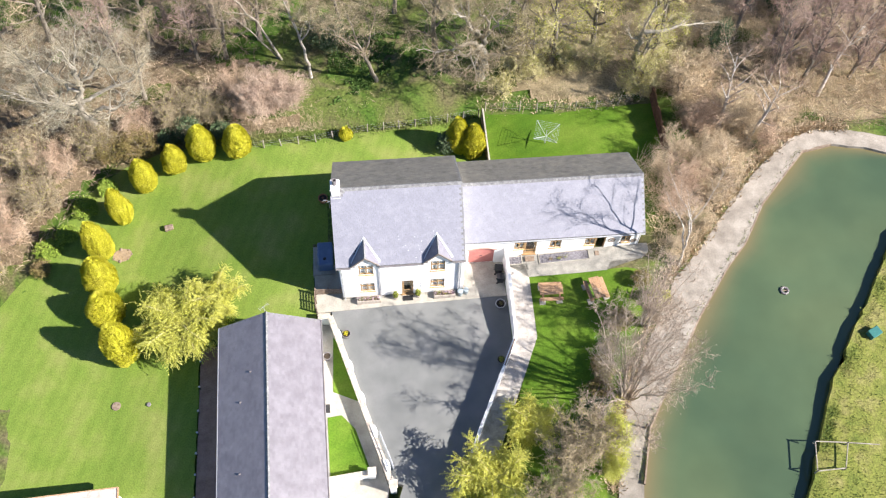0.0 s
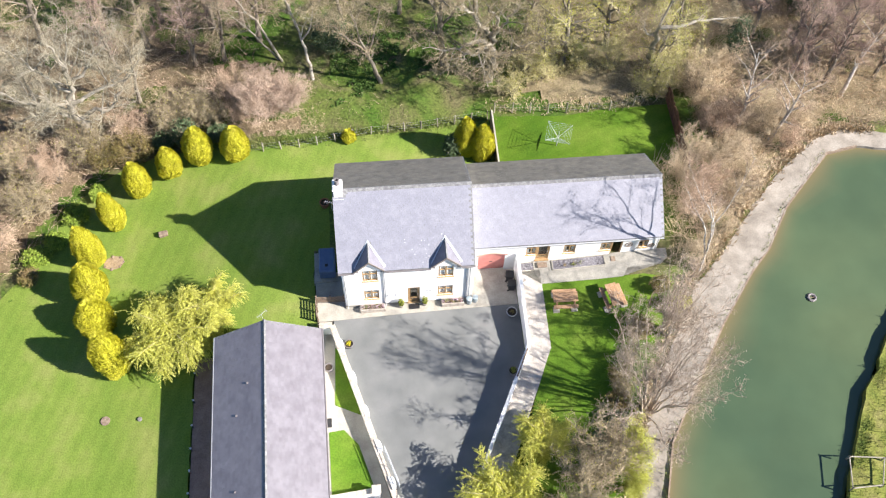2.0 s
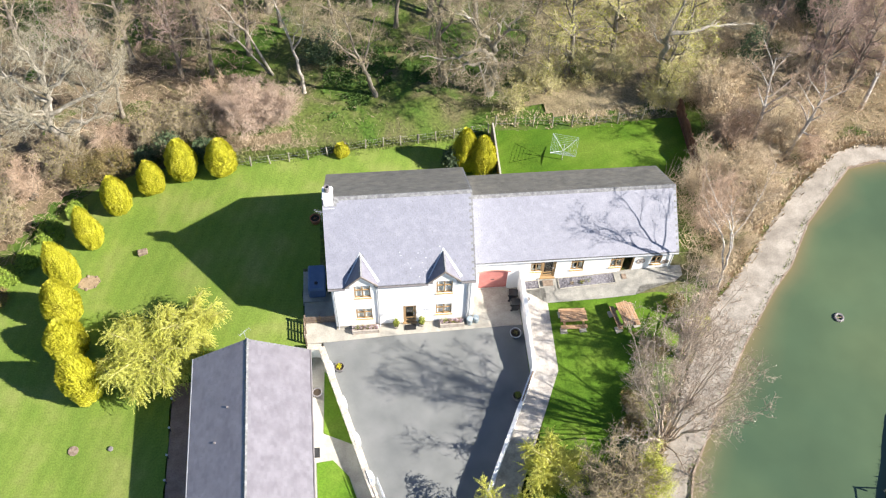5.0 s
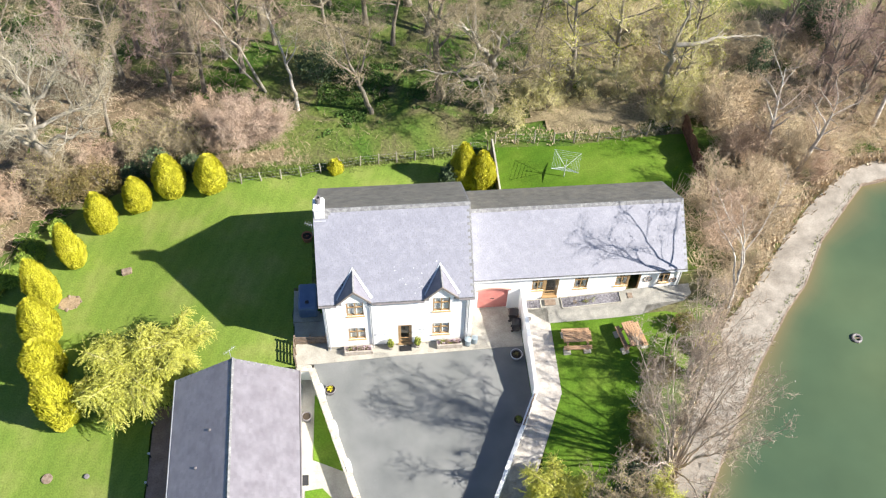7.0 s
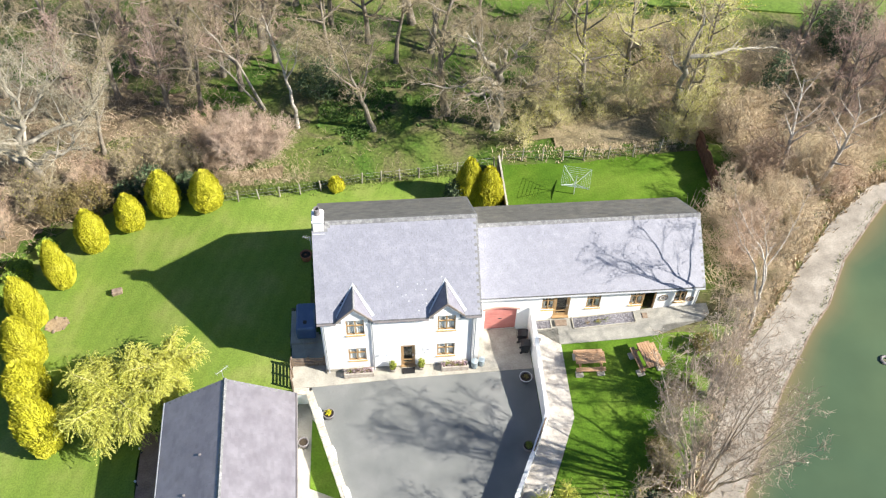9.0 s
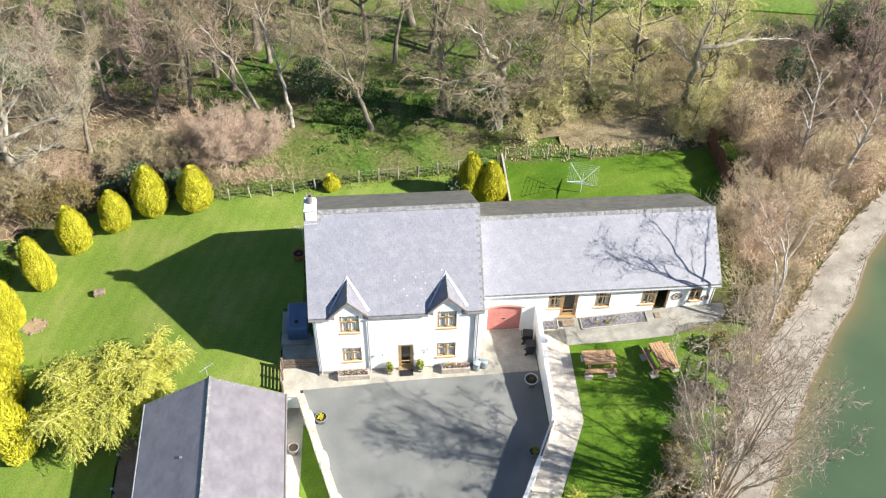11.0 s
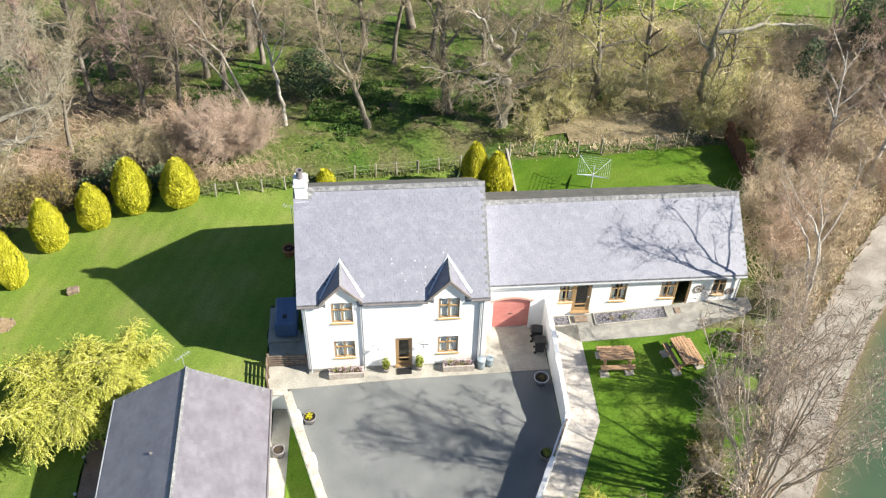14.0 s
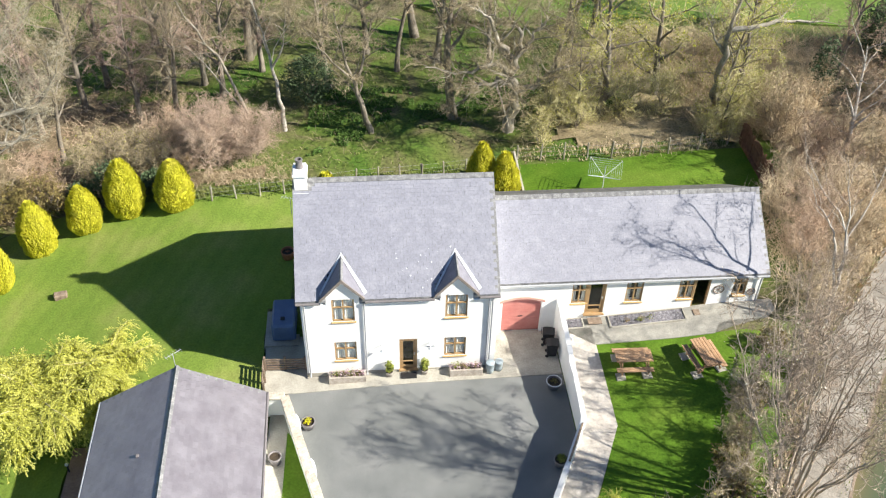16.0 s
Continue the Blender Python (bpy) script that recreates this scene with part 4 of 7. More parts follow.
# barn
BARN = pose(-10.04, 29.4, 0, 0, 0, 1.3)
B_E, B_R, B_W, B_L = 1.88, 3.87, 3.58, 26.0
barn = thing("barn", "long low white barn with a pale slate roof", "barn", at=BARN)
part("east_wall", boxes((3.1, 3.35, -B_L, -0.35, -1.0, 1.95)), M_WHITE, barn)
part("west_wall", boxes((-3.35, -3.1, -B_L, -0.35, -2.2, 1.95)), M_WHITE, barn)
for y0 in (-0.35, -B_L):
    bm = bmesh.new()
    prism(bm, [(-3.1, -2.0), (3.1, -2.0), (3.1, 1.95), (0, B_R - 0.22), (-3.1, 1.95)], "y", y0 - 0.25, y0)
    part("gable_wall", bm, M_WHITE, barn)
bm = bmesh.new()
prism(bm, [(-B_W, B_E), (0, B_R), (B_W, B_E), (B_W, B_E - 0.12), (0, B_R - 0.16), (-B_W, B_E - 0.12)], "y", -B_L, 0)
broof = part("roof", bm, M_RIDGE, barn, "pale slate roof, its west slope in shade")
bs = (B_R - B_E) / B_W
brise = math.hypot(B_W, B_R - B_E)
slate_field(broof, (B_W, -B_L, B_E), (0, 1, 0), (-1, 0, bs), B_L, brise, width=0.3, course=0.2, own=300, own_test=lambda a, b: a > 20, seed=7, mats=(M_BARNSL, M_BARNSLI), butt=0.006)
slate_field(broof, (-B_W, -B_L, B_E), (0, 1, 0), (1, 0, bs), B_L, brise, width=0.3, course=0.2, seed=8, mats=(M_BARNSL, M_BARNSLI), butt=0.003)
bm = bmesh.new()
prism(bm, [(-0.11, -0.05), (0, 0.045), (0.11, -0.05), (0, -0.02)], "y", -B_L, 0.02)
bmesh.ops.translate(bm, vec=(0, 0, B_R + 0.03), verts=bm.verts[:])
part("ridge", bm, M_RIDGE, broof)
for x in (-3.64, 3.64):
    part("gutter", pipe_bm([(x, -B_L, B_E - 0.08), (x, 0, B_E - 0.08)], 0.06), M_GUTTER if x > 0 else M_PIPE, barn)
for x, y in ((-1.95, -6.1), (-2.0, -11.0), (-1.2, -4.1)):
    part("roof_vent", boxes((x - 0.07, x + 0.07, y - 0.06, y + 0.06, B_R + x * bs - 0.1, B_R - abs(x) * bs + 0.07), bevel=0.015), M_GUTTER, barn)


# ---- yard walls ----
def wall_run(name, pts, thick, base, top, mat, label, rough=0.0, cope=None):
    """A wall along a line of (x, y), from base to top heights, with an uneven top."""
    root = thing(name, label, "wall")
    for (x0, y0), (x1, y1) in zip(pts, pts[1:]):
        d = Vector((x1 - x0, y1 - y0, 0))
        n, L = Vector((-d.y, d.x, 0)).normalized() * thick / 2, d.length
        k = max(1, int(L / 0.25)) if rough else 1
        bm = bmesh.new()
        rows = []
        for i in range(k + 1):
            p = Vector((x0, y0, 0)) + d * i / k
            h = top(p.x, p.y) + (rough * noise.noise((p.x * 2.3, p.y * 2.3, 1)) if rough else 0)
            w = 1 + (0.3 * noise.noise((p.x * 3, p.y * 3, 7)) if rough else 0)
            rows.append([bm.verts.new((*(p + n).xy, base)), bm.verts.new((*(p + n * w).xy, h)), bm.verts.new((*(p - n * w).xy, h - rough * 0.5)), bm.verts.new((*(p - n).xy, base))])
        for a, b in zip(rows, rows[1:]):
            for q in range(3):
                bm.faces.new((a[q], a[q + 1], b[q + 1], b[q]))
        bm.faces.new(rows[0])
        bm.faces.new(rows[-1][::-1])
        bmesh.ops.recalc_face_normals(bm, faces=bm.faces[:])
        part("wall_face", bm, mat, root)
        if cope:
            cw, ch, cl, cm = cope
            m = max(1, int(L / cl))
            ang = math.atan2(d.y, d.x)
            me = None
            for i in range(m):
                p = Vector((x0, y0, 0)) + d * (i + 0.5) / m
                if me is None:
                    bm = bmesh.new()
                    box(bm, -L / m / 2 + 0.006, L / m / 2 - 0.006, -cw / 2, cw / 2, 0, ch, bevel=0.015)
                    me = bpy.data.meshes.new("coping_stone")
                    bm.to_mesh(me)
                    bm.free()
                    me.materials.append(cm)
                piece("coping_stone", me, root, m=pose(p.x, p.y, top(p.x, p.y), 0, 0, math.degrees(ang)))
    return root


yard_wall = wall_run("yard_wall", [(7.55, 34.15), (7.58, 27.5), (4.2, 20.5), (1.5, 14.5)], 0.22, -0.5, lambda x, y: 1.46 + 0.125 * (y - 27.5) if y > 27.5 else 1.46 - 0.006 * (27.5 - y), M_WHITE,
                     "tall white rendered yard wall with a rough stone top", rough=0.07)
drive_wall = wall_run("drive_wall", [(-6.75, 30.45), (-5.85, 30.4), (-2.05, 17.9)], 0.3, -0.9, lambda x, y: 0.35 + 0.02 * (y - 30), M_WHITE, "low white garden wall with pale stone coping", cope=(0.42, 0.09, 0.6, M_STONE))
for i in range(5):
    u = 0.12 + i * 0.2
    x, y = -5.85 + 3.8 * u, 30.4 - 12.5 * u
    bm = bmesh.new()
    prism(bm, [(0, 0), (0.28, 0.09), (0.34, 0.3), (0.34, 0.6), (0.28, 0.8), (0, 0.9)], "z", -0.4, 0.36)
    part("buttress", bm, M_WHITE, drive_wall, m=pose(x + 0.1, y - 0.4, 0, 0, 0, 16.9))
patio_wall = wall_run("patio_wall", [(-6.4, 18.3), (-3.4, 18.6)], 0.3, -0.9, lambda x, y: 0.0, M_WHITE, "low white cross wall on the barn patio", cope=(0.4, 0.08, 0.6, M_STONE))


def gate_pillar(x, y, h):
    r = thing("gate_pillar", "square white gate pillar with a stone cap", "pillar", "gate pillars", pose(x, y, -0.3))
    part("shaft", boxes((-0.22, 0.22, -0.22, 0.22, -0.6, h), bevel=0.01), M_WHITE, r)
    part("cap", boxes((-0.3, 0.3, -0.3, 0.3, h, h + 0.1), bevel=0.03), M_STONE, r)


gate_pillar(-1.9, 17.5, 1.1)
gate_pillar(-3.3, 18.6, 0.6)


def rail_gate():
    r = thing("metal_gate", "open grey metal gate folded along the wall", "gate", at=pose(-2.62, 21.15, -0.05, 0, 0, -71.6))
    for z in (0.25, 0.5, 0.75, 1.05):
        part("rail", pipe_bm([(0, 0, z), (2.55, 0, z)], 0.025), M_LEAD, r)
    for x in (0, 1.28, 2.55):
        part("upright", pipe_bm([(x, 0, 0.1), (x, 0, 1.1)], 0.03), M_LEAD, r)


rail_gate()


# ---- trees ----
def wander(p, d, length, n, jit, lift, rnd):
    pts = [p.copy()]
    d = d.normalized()
    for _ in range(n):
        d = (d + Vector((rnd.gauss(0, jit), rnd.gauss(0, jit), rnd.gauss(0, jit) + lift))).normalized()
        p = p + d * length / n
        pts.append(p.copy())
    return pts


def at_path(pts, u):
    f = u * (len(pts) - 1)
    i = min(int(f), len(pts) - 2)
    return pts[i].lerp(pts[i + 1], f - i), (pts[i + 1] - pts[i]).normalized()


def leaf_clump(verts, faces, p, s, rnd):
    """A small solid tuft of six faces."""
    k = len(verts)
    ax = Vector((rnd.gauss(0, 1), rnd.gauss(0, 1), rnd.gauss(0, 1))).normalized()
    sd = ax.orthogonal().normalized()
    ot = ax.cross(sd)
    verts.append(tuple(p - ax * s))
    for j in range(3):
        a = 2.094 * j
        verts.append(tuple(p + (sd * math.cos(a) + ot * math.sin(a)) * s * 0.5))
    verts.append(tuple(p + ax * s))
    for j in range(3):
        faces.append((k, k + 1 + (j + 1) % 3, k + 1 + j))
        faces.append((k + 4, k + 1 + j, k + 1 + (j + 1) % 3))


def dress(limb, L, lr, branches, twigs, fine, twig_r, droop, leaf, leaf_size, rnd, cv, cf, lv, lf):
    """Branches, twigs, fine tips and buds along a limb."""
    for j in range(branches):
        w = 0.22 + 0.78 * (j + rnd.random()) / branches
        q, bd = at_path(limb, min(w, 0.99))
        side = Vector((rnd.gauss(0, 1), rnd.gauss(0, 1), rnd.gauss(0, 0.7) + 0.25)).normalized()
        bl = L * 0.42 * (1.2 - 0.6 * w) * rnd.uniform(0.7, 1.2) + 0.25
        br = wander(q, bd * 0.7 + side, bl, 4, 0.18, droop + 0.03, rnd)
        b_r = max(twig_r * 1.15, lr * (1 - 0.8 * w) * 0.55)
        tube(cv, cf, br, [b_r, b_r * 0.8, b_r * 0.6, b_r * 0.45, b_r * 0.3], 3)
        for k in range(twigs):
            x = 0.15 + 0.85 * (k + rnd.random()) / twigs
            g, gd = at_path(br, min(x, 0.99))
            sd = Vector((rnd.gauss(0, 1), rnd.gauss(0, 1), rnd.gauss(0, 0.8) + 0.2)).normalized()
            tl = bl * 0.5 * rnd.uniform(0.6, 1.2) + 0.15
            tw = wander(g, gd * 0.6 + sd, tl, 1, 0.15, droop, rnd)
            tube(cv, cf, tw, [twig_r, 0], 3)
            for _ in range(fine):
                e, ed = at_path(tw, rnd.uniform(0.2, 0.98))
                fd = (ed * 0.6 + Vector((rnd.gauss(0, 1), rnd.gauss(0, 1), rnd.gauss(0, 0.8) + 0.15))).normalized()
                tip = e + fd * tl * rnd.uniform(0.35, 0.75)
                tube(cv, cf, [e, tip], [twig_r * 0.62, 0], 3)
                if leaf and rnd.random() < leaf:
                    leaf_clump(lv, lf, tip, leaf_size * rnd.uniform(0.6, 1.3), rnd)


def bent(ctrl, n, jit, rnd):
    """A smooth, slightly crooked line through a few control points."""
    c = [Vector(p) for p in ctrl]
    c = [c[0] * 2 - c[1]] + c + [c[-1] * 2 - c[-2]]
    pts = []
    for i in range(len(c) - 3):
        p0, p1, p2, p3 = c[i:i + 4]
        for k in range(n):
            t = k / n
            q = 0.5 * (2 * p1 + (p2 - p0) * t + (2 * p0 - 5 * p1 + 4 * p2 - p3) * t * t + (3 * p1 - p0 - 3 * p2 + p3) * t ** 3)
            pts.append(q + Vector((rnd.gauss(0, jit), rnd.gauss(0, jit), rnd.gauss(0, jit * 0.5))) * (1 if pts else 0))
    return pts + [c[-2].copy()]


def stem_tree(name, label, x, y, z, stems, bark, twig, bud, seed, limbs=8, reach=1.8, branches=5, twigs=5, fine=3, start=0.35, rise=0.6, twig_r=0.012, leaf=0.0, leaf_size=0.04, jit=0.05, group="wood"):
    """A tree whose main stems follow (control points, radius); every stem is a part, its limbs and twigs the crown."""
    rnd = random.Random(seed)
    root = thing(name, label, "tree", group, pose(x, y, z))
    cv, cf, lv, lf = [], [], [], []
    for ctrl, r in stems:
        line = bent(ctrl, 4, jit, rnd)
        m = len(line) - 1
        sv, sf = [], []
        tube(sv, sf, line, [max(0.012, r * (1 - 0.88 * i / m)) for i in range(m + 1)], 7)
        for i in range(limbs):
            u = start + (1 - start) * (i + rnd.random()) / limbs
            p, td = at_path(line, min(u, 0.99))
            az = i * 2.4 + rnd.uniform(-0.6, 0.6)
            L = reach * (1.15 - 0.6 * u) * rnd.uniform(0.7, 1.2)
            limb = wander(p, td * 0.9 + Vector((math.cos(az), math.sin(az), rise * rnd.uniform(0, 1))), L, 5, 0.16, 0.02, rnd)
            lr = max(0.014, r * (1 - 0.85 * u) * 0.5)
            tube(sv, sf, limb, [lr * (1 - 0.16 * k) for k in range(6)], 5)
            dress(limb, L, lr, branches, twigs, fine, twig_r, 0.01, leaf, leaf_size, rnd, cv, cf, lv, lf)
        piece("stem", mesh_of("stem", sv, sf, bark, True), root)
    piece("crown", mesh_of("crown", cv, cf, twig), root)
    if lv:
        tagged(piece("bud_spray", mesh_of("bud_spray", lv, lf, bud), root), kind="stuff")
    return root


def tree_meshes(seed, h, crown, limbs=9, branches=7, twigs=7, fine=5, lean=0.12, start=0.3, droop=0.02, stems=1, rise=0.9, leaf=0, leaf_size=0.1, thick=1.0, twig_r=0.022, jit=0.17):
    """Trunk, twiggy crown and leaves of a tree that is h high with a crown of that radius."""
    rnd = random.Random(seed)
    tv, tf, cv, cf, lv, lf = [], [], [], [], [], []
    r0 = (0.02 * h + 0.03) * thick
    for s in range(stems):
        tilt = lean if stems == 1 else 0.35
        a = 2 * math.pi * s / stems + rnd.random()
        d = Vector((math.cos(a) * tilt, math.sin(a) * tilt, 1))
        n = 8
        trunk = wander(Vector((0.12 * math.cos(a) * (stems > 1), 0.12 * math.sin(a) * (stems > 1), -0.3)), d, h * 0.86, n, 0.07, 0.03, rnd)
        rr = r0 / math.sqrt(stems)
        tube(tv, tf, trunk, [rr * (1.25 if i == 0 else 1 - 0.85 * i / n) for i in range(n + 1)], 7)
        for i in range(limbs):
            u = start + (1 - start) * (i + rnd.random() * 0.8) / limbs
            p, td = at_path(trunk, min(u, 0.99))
            az = i * 2.4 + rnd.uniform(-0.5, 0.5)
            prof = math.sin(math.pi * min(1, 0.25 + 0.75 * (1 - (u - start) / (1 - start)) ** 0.8)) ** 0.6 if u < 0.97 else 0.4
            L = crown * (0.55 + 0.5 * prof) * rnd.uniform(0.75, 1.15)
            dd = Vector((math.cos(az), math.sin(az), rise * rnd.uniform(0.3, 1.2) + 0.5 * u))
            limb = wander(p, dd, L, 6, jit, droop, rnd)
            lr = rr * (1 - 0.85 * u) * 0.62 + 0.012
            tube(tv, tf, limb, [lr * (1 - 0.82 * k / 6) for k in range(7)], 5)
            dress(limb, L, lr, branches, twigs, fine, twig_r, droop, leaf, leaf_size, rnd, cv, cf, lv, lf)
    return (tv, tf), (cv, cf), (lv, lf)


class Kind:
    """A tree built once, whose meshes its repeats share."""
    def __init__(self, name, bark, twig, leafmat, **kw):
        t, c, l = tree_meshes(**kw)
        self.trunk = mesh_of("trunk", *t, bark, True)
        self.crown = mesh_of("crown", *c, twig)
        self.leaves = mesh_of("leaves", *l, leafmat) if l[0] else None
        self.name = name

    def put(self, x, y, scale=1.0, turn=0.0, label="", category="tree", group="", z=None, tilt=0.0, sz=1.0):
        z = ground_z(x, y) if z is None else z
        r = thing(self.name, label, category, group, pose(x, y, z, tilt, 0, turn))
        for nm, me in (("trunk", self.trunk), ("crown", self.crown), ("leaves", self.leaves)):
            if me:
                piece(nm, me, r, m=Matrix.Diagonal((scale, scale, scale * sz, 1)))
        return r


OAK = Kind("bare_tree", M_BARK, M_TWIG, M_NEWLEAF, seed=11, h=13, crown=5.2, limbs=11, branches=8, twigs=7, fine=4, twig_r=0.015, thick=1.1)
OAK2 = Kind("bare_tree", M_BARK, M_TWIG, M_NEWLEAF, seed=12, h=14, crown=4.4, limbs=11, branches=8, twigs=7, fine=5, twig_r=0.014, start=0.35, thick=0.8)
PALE = Kind("pale_tree", M_PALEBARK, M_TWIGP, M_NEWLEAF, seed=21, h=12, crown=6.0, limbs=13, branches=10, twigs=8, fine=6, start=0.16, rise=0.7, thick=0.95, twig_r=0.013, jit=0.26)
TALL = Kind("bare_tree", M_BARK, M_TWIG, M_NEWLEAF, seed=31, h=16, crown=3.6, limbs=13, branches=7, twigs=6, fine=4, twig_r=0.016, start=0.3, thick=0.95)
LEAFY = Kind("budding_tree", M_BARK, M_TWIGY, M_NEWLEAF, seed=41, h=12, crown=4.2, limbs=13, start=0.1, branches=6, twigs=6, fine=5, leaf=0.55, leaf_size=0.08, twig_r=0.015)
PINK = Kind("bare_shrub", M_BARK, M_TWIGPK, M_NEWLEAF, seed=51, h=4.2, crown=2.0, limbs=9, branches=7, twigs=7, fine=8, stems=6, start=0.2, thick=0.6, twig_r=0.01, rise=1.0)
RUSS = Kind("russet_tree", M_BARK, M_TWIGM, M_NEWLEAF, seed=61, h=10, crown=2.9, limbs=12, branches=8, twigs=6, fine=4, start=0.22, twig_r=0.014, rise=1.5)
BIRCH = Kind("birch_tree", M_BIRCH, M_TWIGR, M_NEWLEAF, seed=71, h=11, crown=3.0, limbs=10, branches=7, twigs=6, fine=4, start=0.3, lean=0.1, twig_r=0.012, thick=0.85, rise=1.3)
SCRUB = Kind("bare_shrub", M_BARK, M_TWIG, M_NEWLEAF, seed=91, h=3.6, crown=2.2, limbs=7, branches=6, twigs=7, fine=4, stems=4, start=0.1, leaf=0.06, leaf_size=0.06, twig_r=0.02)
YSCRUB = Kind("budding_shrub", M_BARK, M_TWIGY, M_NEWLEAF, seed=97, h=3.4, crown=2.3, limbs=6, branches=5, twigs=5, fine=4, stems=4, start=0.08, leaf=0.2, leaf_size=0.06, twig_r=0.016, rise=1.3)
LIME = Kind("budding_shrub", M_BARK, M_TWIGL, M_NEWLEAF, seed=99, h=3.0, crown=1.3, limbs=6, branches=5, twigs=5, fine=5, stems=6, start=0.05, leaf=0.75, leaf_size=0.055, twig_r=0.012, rise=2.2)
STRAWS = Kind("straw_shrub", M_BARK, M_STRAW, M_NEWLEAF, seed=98, h=3.6, crown=2.0, limbs=7, branches=5, twigs=5, fine=4, stems=5, start=0.08, twig_r=0.014, rise=1.9)
RSCRUB = Kind("russet_shrub", M_BARK, M_TWIGR, M_NEWLEAF, seed=95, h=3.4, crown=2.2, limbs=7, branches=6, twigs=7, fine=4, stems=4, start=0.1, twig_r=0.014, rise=1.4)

stem_tree("pale_tree", "old sprawling tree with twisted pale bare limbs", -25.6, 50.4, -2.8, [([(0, 0, -0.4), (0.25, -0.3, 2.4), (-0.2, -0.5, 4.6), (0.9, -1.0, 7.4), (1.4, -1.4, 10.4), (1.0, -1.7, 13.2)], 0.4), ([(0.2, -0.3, 3.4), (-1.5, -0.6, 5.2), (-3.6, -0.8, 6.6), (-5.6, -1.0, 8.8)], 0.2), ([(0.1, -0.2, 3.0), (1.8, -0.6, 4.6), (3.4, -0.9, 4.9), (4.4, -0.6, 6.6)], 0.22),
                                                                                             ([(0.4, -0.7, 5.6), (3.0, 0.0, 6.4), (5.0, 0.3, 6.8), (6.4, 0.4, 9.6)], 0.18), ([(0.8, -0.9, 7.2), (-0.8, -1.0, 9.6), (-1.8, -1.4, 12.4)], 0.16), ([(1.0, -1.0, 8.0), (3.0, -0.6, 10.0), (4.6, -0.4, 12.2)], 0.15), ([(0.4, -0.6, 5.0), (0.2, 2.2, 7.4), (0.6, 4.4, 9.4)], 0.16),
                                                                                             ([(0.4, -0.8, 6.0), (-0.6, -2.8, 7.6), (0.3, -4.4, 9.2)], 0.13), ([(0.2, -0.3, 2.8), (-2.2, 0.5, 4.4), (-4.2, 1.4, 7.0)], 0.15)],
          M_PALEBARK, M_TWIGP, M_BUD, 305, limbs=11, reach=3.3, branches=6, twigs=6, fine=4, start=0.3, rise=0.6, twig_r=0.011, jit=0.16)
PALE.put(-37, 55, 1.2, 200, "old sprawling tree with pale bare limbs", group="wood")
stem_tree("slim_bare_tree", "slim bare tree leaning in the wood", -1.35, 52.65, -0.3, [([(0, 0, -0.2), (-0.6, 0, 2.6), (-1.35, -0.1, 5.4), (-2.0, -0.3, 9.2)], 0.22), ([(-0.9, 0, 3.6), (-0.2, 0.4, 6.0), (0.3, 0.6, 8.6)], 0.12), ([(-1.0, 0, 4.2), (-2.6, -0.4, 6.2), (-3.8, -0.6, 8.2)], 0.09)],
          M_BARK, M_TWIG, M_BUD, 306, limbs=11, reach=2.6, branches=6, twigs=6, fine=4, start=0.35, rise=0.8, jit=0.05)
stem_tree("gnarled_tree", "gnarled bare tree with twisted pale limbs", 7.55, 52.1, 0.2, [([(0, 0, -0.3), (0.1, 0, 2.2), (-0.2, -0.1, 4.2), (0.2, -0.2, 6.4), (-0.5, -0.3, 8.6)], 0.42), ([(-0.1, -0.1, 3.4), (-1.3, -0.5, 4.0), (-2.4, -0.7, 3.4), (-3.6, -1.1, 2.6)], 0.22),
                                                                                          ([(-0.1, -0.1, 4.4), (-1.5, -0.6, 5.2), (-3.0, -0.9, 4.9), (-5.6, -1.4, 5.6)], 0.2), ([(0, 0, 5.2), (-1.2, -0.3, 6.8), (-1.7, -0.8, 8.4), (-3.0, -0.8, 9.2)], 0.2), ([(0, 0, 3.2), (1.3, -0.5, 3.4), (2.6, -0.7, 4.9), (3.6, -1.2, 5.2)], 0.2),
                                                                                          ([(0.1, -0.1, 5.4), (1.3, 0.2, 6.9), (2.0, 0.5, 8.6)], 0.15), ([(-0.1, -0.2, 3.8), (-0.6, -1.8, 4.9), (-1.3, -3.2, 5.2)], 0.14), ([(0, 0.1, 4.6), (-1.5, 1.6, 6.0), (-3.4, 2.4, 6.8)], 0.14)],
          M_PALEBARK, M_TWIG, M_BUD, 304, limbs=10, reach=2.8, branches=7, twigs=6, fine=4, start=0.3, rise=0.5, twig_r=0.013, jit=0.14)
